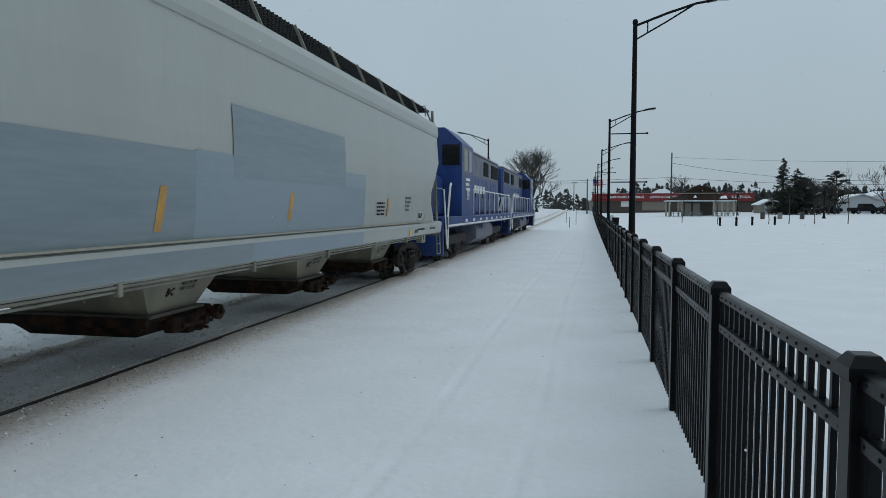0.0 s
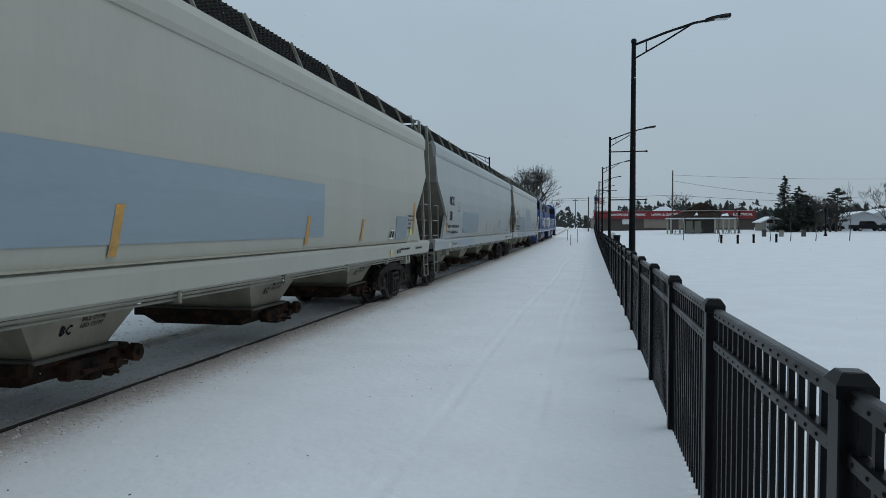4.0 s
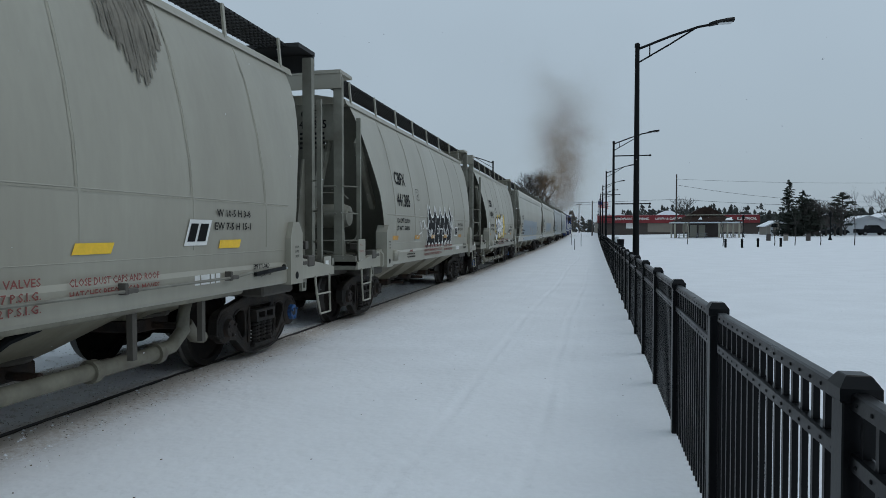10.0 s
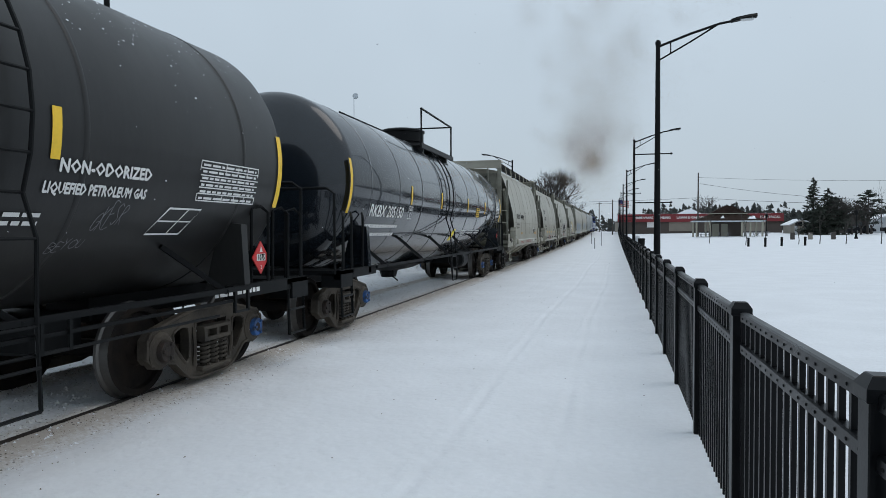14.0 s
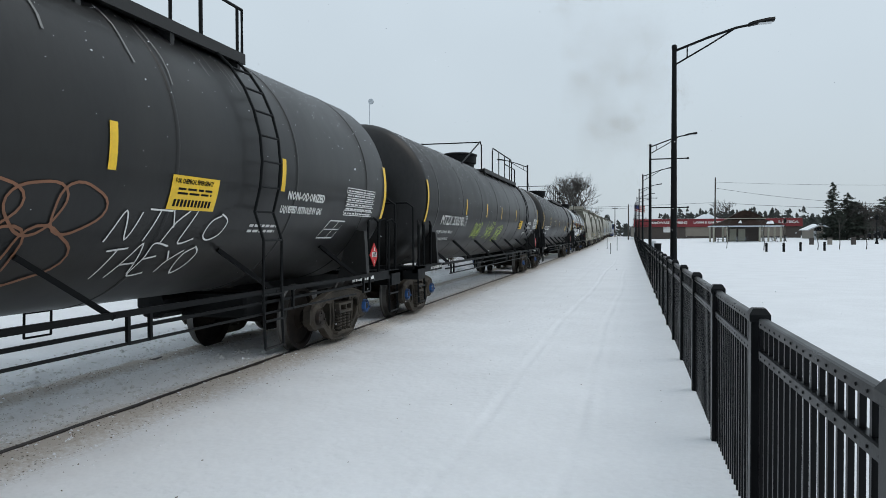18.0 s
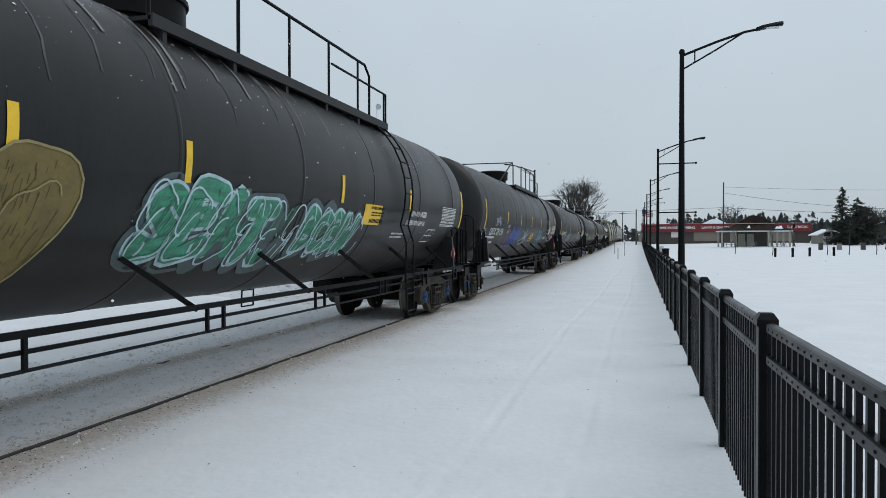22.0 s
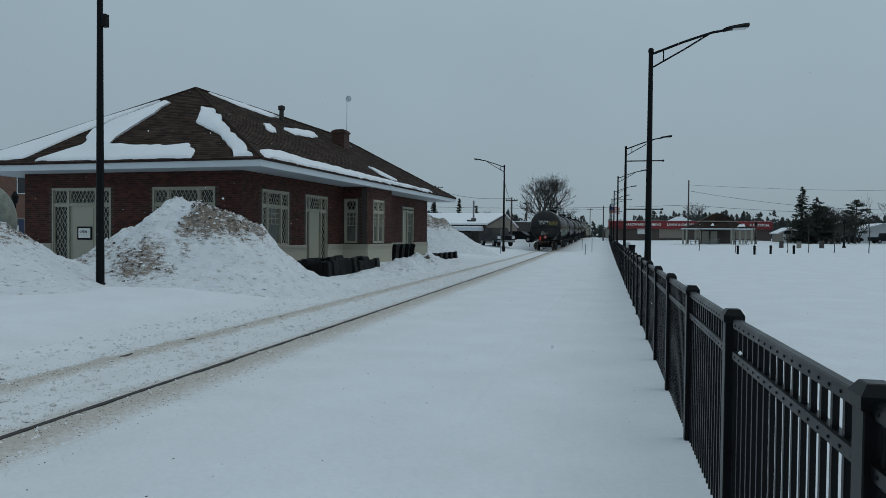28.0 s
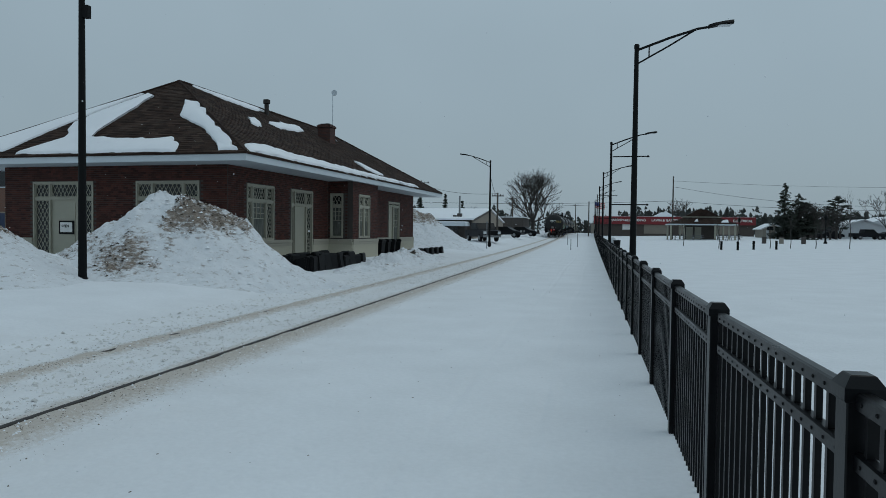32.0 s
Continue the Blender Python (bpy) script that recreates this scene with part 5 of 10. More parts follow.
part("gable", Geo().loft([[(15.2, .9, 3.62), (20.5, .9, 3.62), (20.5, 3.6, 3.62), (15.2, 3.6, 3.62)], [(17.3, .9, 4.75), (18.3, .9, 4.75), (18.3, 3.6, 4.75), (17.3, 3.6, 4.75)]]), SHINGLE, pav, "dark pointed upper roof")
for a, b, c, d in ((13.6, 15.3, 2.75, .1), (16.5, 17.1, 3.02, .2), (20.4, 21.6, 2.9, .2)):
    part("roof_snow", Geo().loft([[(a, .0, c - .2), (b, .0, c - .2), (b, .8, c + .18), (a + .4, .8, c + .18)], [(a + .1, .0, c - .1), (b - .1, .0, c - .1), (b - .1, .8, c + .28), (a + .5, .8, c + .28)]]), ROOF_SNOW, pav)
part("wall", Geo().box(15.4, 20.4, 4.2, 4.4, -.3, 2.3), STORE_WALL, pav, "dark back wall")
for x in (15.9, 17.2):
    part("door", Geo().box(x, x + 1.0, 4.12, 4.2, -.2, 2.0), FRAME_PAINT, pav)


def picnic_table(x, y):
    t = thing("picnic_table", pose(x, y, gz(x, y) + .05), "grey picnic table half in snow", "table", "picnic tables")
    part("tabletop", Geo().box(-.9, .9, -.35, .35, .68, .73), STEEL_GREY, t)
    for s in (-1, 1):
        part("bench", Geo().box(-.9, .9, s * .65 - .12, s * .65 + .12, .40, .44), STEEL_GREY, t)
        part("leg", Geo().beam((s * .6, -.7, .0), (s * .6, .0, .7), .06, .06).beam((s * .6, .7, .0), (s * .6, 0, .7), .06, .06), STEEL_GREY, t)


for x in (14.0, 16.6, 20.2, 22.0):
    picnic_table(x, 109.5)

# --- bollards, bins, park lamps ---
for k, (x, y) in enumerate([(12.1, 66), (13.3, 65), (14.85, 66), (16.75, 66)]):
    b = thing("bollard", pose(x, y, gz(x, y)), "short black round bollard in the snow", "bollard", "field bollards")
    part("shaft", Geo().lathe([(.10, -.2), (.10, .66), (.12, .68), (.12, .74), (.07, .79), (0, .80)], 14, "z"), BLACK_METAL, b, smooth=40)
    part("ring", Geo().lathe([(.105, .52), (.12, .54), (.12, .58), (.105, .60)], 14, "z", caps=False), BLACK_METAL, b)
for k, x in enumerate((21.43, 23.4, 25.9)):
    b = thing("litter_bin", pose(x, 90, gz(x, 90)), "square brown slatted litter bin", "litter bin", "field litter bins")
    part("body", Geo().box(-.22, .22, -.22, .22, -.1, .72, .03), TAN_SIDING if k == 1 else DARK_SIDING, b)
    part("lid", Geo().box(-.26, .26, -.26, .26, .72, .84, .05), DARK_SIDING, b)
for x, y, h in ((29.9, 95, 3.4), (24.3, 118, 3.3)):
    pl = thing("park_lamp", pose(x, y, gz(x, y)), "black post lamp with a lantern head", "lamp", "park lamps")
    part("post", Geo().lathe([(.22, -.2), (.22, .1), (.13, .3), (.10, .8), (.07, 1.0), (.06, h - .5)], 12, "z"), BLACK_METAL, pl, smooth=40)
    part("lantern", Geo().lathe([(.06, h - .5), (.16, h - .42), (.22, h), (.24, h + .02), (.1, h + .22), (0, h + .3)], 8, "z"), BLACK_METAL, pl)
tb = thing("trash_can", pose(2.6, 60, gz(2.6, 60)), "black trash can behind the fence", "trash can")
part("body", Geo().lathe([(.24, 0), (.3, .85), (.32, .9), (.0, .92)], 14, "z"), BIN, tb)
ut = thing("utility_box", pose(2.37, 62, gz(2.4, 62)), "rounded pale utility pedestal behind the fence", "utility box")
part("body", Geo().lathe([(.2, 0), (.22, .8), (.2, 1.0), (.1, 1.1), (0, 1.12)], 12, "z"), SIDING, ut, smooth=40)

# --- houses on the far side of the field ---
def house(x, y, w, d, h, ridge, wall, label, garage=False):
    hs = thing("house", pose(x, y, gz(x, y)), label, "house", "houses by the field")
    part("wall", Geo().box(0, w, 0, d, -.4, h), wall, hs)
    part("gable_wall", Geo().prism([(0, h), (w, h), (w / 2, ridge - .12)], "y", .02, d - .02), wall, hs)
    for s in (0, 1):
        a, b = (-.4, w / 2) if s == 0 else (w + .4, w / 2)
        za, zb = h - .15, ridge
        part("roof", Geo().loft([[(a, yy, za), (b, yy, zb), (b, yy, zb + .15), (a, yy, za + .15)] for yy in (-.4, d + .4)]), ROOF_SNOW if wall is not DARK_SIDING else SHINGLE, hs, "snow covered roof slope")
        part("fascia", Geo().beam((a, -.42, za + .04), (b, -.42, zb + .04), .05, .2), SIDING, hs)
    if garage:
        part("garage_door", Geo().box(w * .15, w * .5, -.06, 0, 0, 2.1), SIDING, hs)
    else:
        for k in (.2, .6):
            part("window", Geo().box(w * k, w * k + 1.1, -.05, 0, 1.0, 2.1), GLASS_DARK, hs)
    return hs


house(46.2, 140, 8.5, 9, 2.2, 3.5, SIDING, "low white gabled garage with snowy roof", True)
house(40.2, 141, 6.8, 9, 2.4, 3.9, DARK_SIDING, "small brown gabled house behind trees")
house(32.6, 138, 3.6, 6, 1.7, 2.6, TAN_SIDING, "small tan shed with snowy roof")
house(54.2, 150, 9.5, 8, 2.6, 4.2, SIDING, "pale gabled house at the field edge")
house(1.5, 215, 9, 8, 3.0, 5.5, TAN_SIDING, "distant tan house along the street")
fe = thing("site_fence", pose(31.0, 128, gz(31, 128)), "low grey fence in front of a shed", "fence")
for k in range(10):
    part("slat", Geo().box(k * .5 - .2, k * .5 + .22, -.03, .03, -.1, 1.5), STORE_TAN if k % 3 else SIDING, fe)


CAR_GLASS = mat("tinted_car_glass", (.008, .009, .010), .35, var=.1, scale=3, fine=20, bump=0, spec=.15)


def vehicle(x, y, turn, kind, label):
    v = thing("pickup_truck" if kind == "pickup" else "parked_car", pose(x, y, gz(x, y), 0, 0, turn), label, "car", "parked vehicles")
    if kind == "pickup":
        body = [(-2.7, .45), (2.75, .45), (2.75, 1.05), (1.35, 1.15), (.7, 1.8), (-.75, 1.82), (-.95, 1.12), (-2.7, 1.12)]
        glass = [(1.15, 1.2), (.62, 1.72), (-.66, 1.74), (-.82, 1.2)]
    else:
        body = [(-2.25, .4), (2.25, .4), (2.25, .8), (1.2, .95), (.45, 1.42), (-1.0, 1.42), (-1.75, .98), (-2.25, .9)]
        glass = [(1.0, 1.0), (.4, 1.36), (-.95, 1.36), (-1.5, 1.0)]
    part("body", Geo().prism(body, "y", -.92, .92), CAR_PAINT, v, "dark painted body")
    part("glazing", Geo().prism(glass, "y", -.93, .93), CAR_GLASS, v)
    part("windshield", Geo().prism([(body[3][0] - .05, body[3][1] + .03), (body[4][0] + .03, body[4][1] - .06), (body[4][0] + .06, body[4][1] - .05), (body[3][0] - .02, body[3][1] + .05)], "y", -.78, .78), CAR_GLASS, v)
    for a in (-1.6 if kind == "pickup" else -1.35, 1.75 if kind == "pickup" else 1.4):
        for s in (-1, 1):
            wh = part("wheel", Geo().lathe([(0, s * .95), (.2, s * .95), (.36, s * .93), (.38, s * .85), (.38, s * .72), (0, s * .72)], 18, "y", (a, 0, .38)), BLACK_PAINT, v, smooth=40)
            piece("rim", Geo().lathe([(0, s * .965), (.2, s * .96), (.22, s * .94)], 12, "y", (a, 0, .38)).mesh("rim", STEEL_GREY), wh)
    part("grille", Geo().box(body[1][0], body[1][0] + .04, -.55, .55, .62, .98, .01), BLACK_PAINT, v)
    part("bumper", Geo().box(body[1][0], body[1][0] + .1, -.9, .9, .42, .6, .02), STEEL_GREY if kind == "pickup" else CAR_PAINT, v)
    for s in (-1, 1):
        part("headlight", Geo().box(body[1][0] - .02, body[1][0] + .045, s * .72 - .14, s * .72 + .14, .72, .98, .01), LAMP_GLASS, v, "clear headlight")
    return v


vehicle(-10.0, 66.5, -62, "pickup", "dark parked pickup truck on the snowy lot")
vehicle(-10.2, 88, -10, "car", "dark parked car on the snowy lot")
vehicle(-9.3, 104, -12, "car", "dark small car parked near a pole")
vehicle(48.9, 134, 8, "pickup", "dark parked vehicle before the white garage")
vehicle(53.2, 135, 4, "car", "dark parked car before the white garage")
vehicle(43.5, 136, 20, "car", "dark car parked beside the brown house")

# --- low shop building beyond the depot ---
low = thing("low_shop", pose(0, 76, 0), "low brown shop building under a broad snowy gable roof", "building")
part("wall", Geo().box(-30, -12.65, .1, 28, .4, 2.85), DARK_SIDING, low, "brown lower wall")
part("gable_wall", Geo().prism([(0, .4), (28, .4), (28, 2.8), (14, 4.3), (0, 2.8)], "x", -12.65, -12.45), STORE_TAN, low, "tan brown end wall")
part("roof", Geo().loft([[(x, -.6, 2.82), (x, 14, 4.4), (x, 14, 4.6), (x, -.6, 3.0)] for x in (-30.3, -12.3)]), ROOF_SNOW, low, "broad snowy roof slope")
part("roof", Geo().loft([[(x, 28.6, 2.82), (x, 14, 4.4), (x, 14, 4.6), (x, 28.6, 3.0)] for x in (-30.3, -12.3)]), ROOF_SNOW, low, "far snowy roof slope")
part("fascia", Geo().beam((-12.28, -.6, 2.8), (-12.28, 14, 4.4), .06, .22), DARK_SIDING, low)
part("canopy", Geo().box(-24, -12.9, -2.6, .1, 2.12, 2.5, .02), FASCIA, low, "flat pale canopy over the front")
part("canopy_snow", Geo().box(-24, -12.95, -2.6, .1, 2.5, 2.62, .03), ROOF_SNOW, low)
for k in range(4):
    part("post", Geo().box(-23.5 + k * 3.5, -23.3 + k * 3.5, -2.4, -2.2, .4, 2.12), DARK_SIDING, low)
part("roof_unit", Geo().box(-15.1, -14.7, 1.4, 2.0, 2.9, 3.4, .02), DARK_SIDING, low)
part("roof_unit", Geo().box(-14.6, -14.1, 1.4, 2.0, 2.9, 3.6, .02), DARK_SIDING, low)
for x in (-22, -19, -16):
    part("window", Geo().box(x, x + 1.8, .04, .1, .9, 2.0), GLASS_DARK, low)
low2 = thing("warehouse", pose(-17.2, 120, .9), "long dark low warehouse beyond the lot", "building")
part("wall", Geo().box(0, 6.4, 0, 12, -.5, 3.1), DARK_SIDING, low2)
part("roof", Geo().box(-.2, 6.6, -.2, 12.2, 3.1, 3.25), ROOF_SNOW, low2)
part("door", Geo().box(2.2, 3.6, -.05, 0, 0, 2.1), STORE_WALL, low2)

# --- orange brick block and sculpture beyond the banks ---
ob_ = thing("brick_block", pose(-74, 60, 0), "two-storey brown brick commercial block", "building")
part("wall", Geo().box(0, 18, 0, 14, -.4, 9.2), ORANGE_BRICK, ob_, "brown brick wall")
part("parapet", Geo().box(-.15, 18.15, -.15, 14.15, 9.2, 9.6).box(11.5, 13.5, -.2, 1.5, 9.6, 10.2), ORANGE_BRICK, ob_)
for k in range(4):
    w_ = part("window", Geo().box(2 + k * 4, 3.4 + k * 4, -.1, .02, 5.5, 7.5), FASCIA, ob_, "tall framed upper window")
    piece("pane", Geo().box(2.12 + k * 4, 3.28 + k * 4, -.12, -.1, 5.6, 7.4).mesh("pane", GLASS_DARK), w_)
part("shopfront", Geo().box(1, 15.5, -.15, .02, 0, 3.0), STORE_TAN, ob_, "tan boarded shopfront")
part("shop_window", Geo().box(16, 17.8, -.12, .02, .6, 2.6), GLASS_DARK, ob_)
sc = thing("street_sculpture", pose(-32.1, 29.4, gz(-32.1, 29.4) - .25), "curved painted arch sculpture with red panels", "sculpture")
arch, red = Geo(), Geo()
pts = [(math.cos(a) * 2.0, 0, 1.6 + math.sin(a) * 2.0) for a in [radians(-40 + 10 * k) for k in range(16)]]
arch.tube(pts, [.12 + .42 * math.sin(math.pi * min(1, (k + 2) / 17)) for k in range(16)], 12)
part("body", arch, mat("mottled_green_paint", (.16, .18, .15), .5, var=.4, scale=3, fine=12, bump=.05, tint=(.3, .26, .2), tint_amount=.4), sc, smooth=50)
for k in (2, 5, 8):
    part("panel", Geo().tube([(p[0] * .9, -.42, 1.6 + (p[2] - 1.6) * .9) for p in pts[k:k + 3]], [.1, .24, .08], 8), RED_PAINT, sc, "red painted panel", smooth=50)
ps = thing("street_lamp_post", pose(-33.2, 33, gz(-33, 33)), "black lantern street post by the sculpture", "lamp")
part("post", Geo().tube([(0, 0, -.2), (0, 0, 2.6)], .07, 8), BLACK_METAL, ps)
part("lantern", Geo().lathe([(.06, 2.6), (.16, 2.7), (.2, 3.1), (.08, 3.3), (0, 3.4)], 8, "z"), BLACK_METAL, ps)
sgn = thing("street_banner", pose(-32.4, 31.5, gz(-32, 31.5)), "dark blue banner sign with pale letters", "sign")
part("panel", Geo().box(-.2, 1.3, -.04, .04, .7, 1.7), mat("navy_banner", (.02, .035, .08), .6, fine=20, bump=0), sgn)
part("post", Geo().box(-.25, -.18, -.04, .04, -.2, 1.8), BLACK_METAL, sgn)
for k in range(3):
    part("lettering", Geo().box(.05 + k * .35, .3 + k * .35, -.05, -.04, 1.05, 1.35), WHITE_PAINT, sgn)

# --- poles, signs and wires ---
def utility_pole(x, y, h, arm, label, material=None):
    p = thing("utility_pole", pose(x, y, gz(x, y)), label, "pole", "utility poles")
    part("pole", Geo().tube([(0, 0, -.5), (0, 0, h)], [.15, .10], 9), material or POLE_WOOD, p)
    if arm:
        part("crossarm", Geo().box(-arm, arm, -.06, .06, h - .45, h - .33), POLE_WOOD, p)
        for s in (-.9, -.45, .45, .9):
            part("insulator", Geo().lathe([(.03, h - .33), (.06, h - .26), (.03, h - .18), (0, h - .17)], 8, "z", (s * arm, 0, 0)), BLACK_PAINT, p)
    return p


utility_pole(13.97, 118, 10.4, 0, "tall dark wooden pole with a cap", POLE_WOOD)
utility_pole(-10.9, 85, 5.6, .75, "wooden pole with one crossarm by the lot")
utility_pole(-26.85, 110, 8.6, 1.3, "wooden pole with crossarms behind the depot")
utility_pole(-14.8, 80, 4.9, 0, "thin light pole behind low roofs", STEEL_GREY)
utility_pole(-12.7, 120, 6.6, .6, "wooden pole near the bare tree")
utility_pole(.5, 140, 7.0, 0, "distant wooden pole along the street")
utility_pole(-3.0, 200, 8.5, .8, "far wooden pole along the line")
fp = thing("flagpole", pose(1.75, 150, .9), "thin pole flying a striped flag", "flag")
part("pole", Geo().tube([(0, 0, -.3), (0, 0, 7.4)], .05, 8), STEEL_GREY, fp)
for k in range(7):
    part("stripe", Geo().loft([[(.05 + q * .3, .10 * math.sin(q * 1.3), 7.2 - .05 * q - k * .19 - e) for e in (0, .19)] for q in range(8)], close=False), FLAG_RED if k % 2 == 0 else WHITE_PAINT, fp)
part("canton", Geo().loft([[(.05 + q * .3, .10 * math.sin(q * 1.3) - .02, 7.2 - .05 * q - e) for e in (0, .75)] for q in range(4)], close=False), FLAG_BLUE, fp)


def sign_post(x, y, h, head, material, label):
    s = thing("sign_post", pose(x, y, gz(x, y)), label, "sign", "sign posts")
    part("post", Geo().box(-.03, .03, -.03, .03, -.3, h), STEEL_GREY if material is None else RUST, s)
    if head:
        part("plate", Geo().box(-head / 2, head / 2, -.05, -.035, h - head * .9, h, .005), material or STEEL_GREY, s)
    return s


sign_post(-1.27, 60, .95, 0, None, "short thin marker post beside the track")
sign_post(-.83, 70, 1.35, 0, None, "thin marker post beside the track")
sign_post(-2.0, 78, 1.2, 0, None, "thin grey marker post in snow")
sign_post(-7.9, 55, 2.2, .12, None, "thin steel post beside the track")
sign_post(-12.2, 140, 1.8, .8, DARK_SIDING, "small dark sign on a post")
st_ = thing("stop_sign", pose(53.4, 137, gz(53, 137)), "red octagonal stop sign on a post", "sign")
part("post", Geo().box(-.04, .04, -.04, .04, -.3, 2.6), STEEL_GREY, st_)
part("plate", Geo().lathe([(0, -.08), (.5, -.08), (.5, -.05), (0, -.05)], 8, "y", (0, 0, 2.2)), RED_PAINT, st_)
part("bar", Geo().box(-.34, .34, -.095, -.085, 2.08, 2.3), WHITE_PAINT, st_)


def wire(pts, sag, label, r=.022):
    g = Geo()
    for (a, b) in zip(pts, pts[1:]):
        a, b = Vector(a), Vector(b)
        g.tube([a.lerp(b, k / 8) - Vector((0, 0, sag * 4 * (k / 8) * (1 - k / 8))) for k in range(9)], r, 4)
    solo("overhead_wire", g, BLACK_METAL, label, "wire", "overhead wires")


wire([(-60, 118, 8.0), (13.97, 118, 6.9), (70, 122, 6.3)], 1.0, "thin black wire strung across the field")
wire([(13.97, 118, 10.2), (75, 124, 10.0)], .8, "upper black wire strung across the field", .016)
wire([(14.2, 118, 9.2), (48, 130, 6.6)], .7, "sagging black wire to the houses")
wire([(-12.7, 120, 7.1), (.5, 140, 7.0)], .4, "thin black wire between poles")
wire([(-26.85, 110, 9.2), (-10.9, 85, 6.3), (-8.1, 58, 6.4)], .6, "thin black wire over the lot")

# ---- smoke of the locomotives and falling snow ----
SMOKE = mat("diesel_soot", (.25, .160, .092), 1.0, var=.2, scale=1, fine=5, bump=0, spec=0)
PUFFS = []
rnd = random.Random(77)
puff_meshes = []
for k in range(8):
    g = Geo()
    big = k < 6
    wide = 1.3 if k < 2 else 2.4
    lobes = [Vector((rnd.gauss(0, .7), rnd.gauss(0, .7), rnd.gauss(0, .9))) * wide for q in range(9)]
    for q in range((4200 if k < 2 else 7000) if big else 1400):
        c = rnd.choice(lobes) + Vector((rnd.gauss(0, .5), rnd.gauss(0, .5), rnd.gauss(0, .55))) * wide
        s = rnd.uniform(.011, .020) if big else rnd.uniform(.005, .010)
        a, b = Vector((rnd.gauss(0, 1), rnd.gauss(0, 1), rnd.gauss(0, 1))).normalized() * s, Vector((rnd.gauss(0, 1), rnd.gauss(0, 1), rnd.gauss(0, 1))).normalized() * s
        g.add([c + a, c + b, c - a - b], [(0, 1, 2)])
    puff_meshes.append(g.mesh("smoke_puff", SMOKE))
emit = [-2.8 + .45 * k for k in range(7)] + [4.2 + 6.3 * k / 129 for k in range(130)] + [10.6 + .25 * k for k in range(10)]
for k, te in enumerate(emit):
    ob = piece("smoke_puff", puff_meshes[6 + k % 2 if k < 7 or k > 136 else k % 6])
    tagged(ob, "drifting puff of brown diesel smoke", "smoke", "smoke over the locomotives", "stuff")
    PUFFS.append((ob, te, rnd.gauss(4.6, .8), rnd.gauss(.16, .20), rnd.gauss(.6, .3), rnd.choice((280.6, 283.6)), rnd.gauss(0, .4), rnd.gauss(.03, .06), max(-.1, rnd.gauss(.03, .12))))
g = Geo()
rnd = random.Random(31)
for k in range(4200):
    c = Vector((rnd.uniform(-11, 5), rnd.uniform(1.9, 15), rnd.uniform(-1, 46)))
    s = rnd.choice((.0035, .004, .005, .006, .008))
    g.add([c + Vector((s, 0, 0)), c + Vector((-s * .6, s, 0)), c + Vector((-s * .6, -s, 0)), c + Vector((0, 0, s)), c - Vector((0, 0, s))], [(0, 1, 3), (1, 2, 3), (2, 0, 3), (1, 0, 4), (2, 1, 4), (0, 2, 4)])
FLAKES = solo("falling_snow", g, SNOW, "loose snowflakes drifting through the air", "snowflakes", kind="stuff")
# ---- the train ----
S23 = 9.2 * 23 + .0535 * 23 * 23
TRACK_X, WHEEL_R = -5.3745, .457


def travelled(t):
    return 9.2 * t + .0535 * t * t


TRAIN, ROLLING = [], []
TC = {"N": 15.75, "C": 9.3, "R": 13.4, "T": 16.2, "L": 9.6}


def wheelset_mesh():
    g = Geo().lathe([(.0, -.95), (.075, -.95), (.085, -.6), (.085, .6), (.075, .95), (0, .95)], 10, "x")
    for s in (-1, 1):
        prof = [(.10, .60), (.12, .66), (.36, .70), (.38, .665), (.49, .672), (.487, .70), (.462, .712), (.452, .80), (.39, .80), (.375, .755), (.16, .77), (.12, .83), (.10, .83)]
        g.lathe([(r, s * h) for r, h in prof], 36, "x", caps=False)
    return g.mesh("wheelset", WHEEL_STEEL, 40)


def tread_mesh(s):
    return Geo().lathe([(.492, s * .672), (.489, s * .70), (.464, s * .713), (.4535, s * .801)], 36, "x", caps=False).mesh("tread", TREAD_STEEL, 50)


def cap_mesh(s, blue):
    g = Geo().lathe([(.055, s * 1.125), (.075, s * 1.135), (.105, s * 1.13), (.112, s * 1.11), (.112, s * 1.05), (.10, s * .98), (.0, s * .98)], 20, "x")
    for k in range(3):
        a = 2 * math.pi * k / 3
        g.lathe([(0, s * 1.155), (.019, s * 1.155), (.022, s * 1.12)], 6, "x", (0, math.cos(a) * .08, math.sin(a) * .08))
    return g.mesh("bearing_cap", CAP_BLUE if blue else RUST, 40)


def hub_mesh(s):
    return Geo().lathe([(0, s * 1.128), (.05, s * 1.128), (.062, s * 1.118), (.062, s * 1.10)], 14, "x").mesh("hub", RUST, 40)


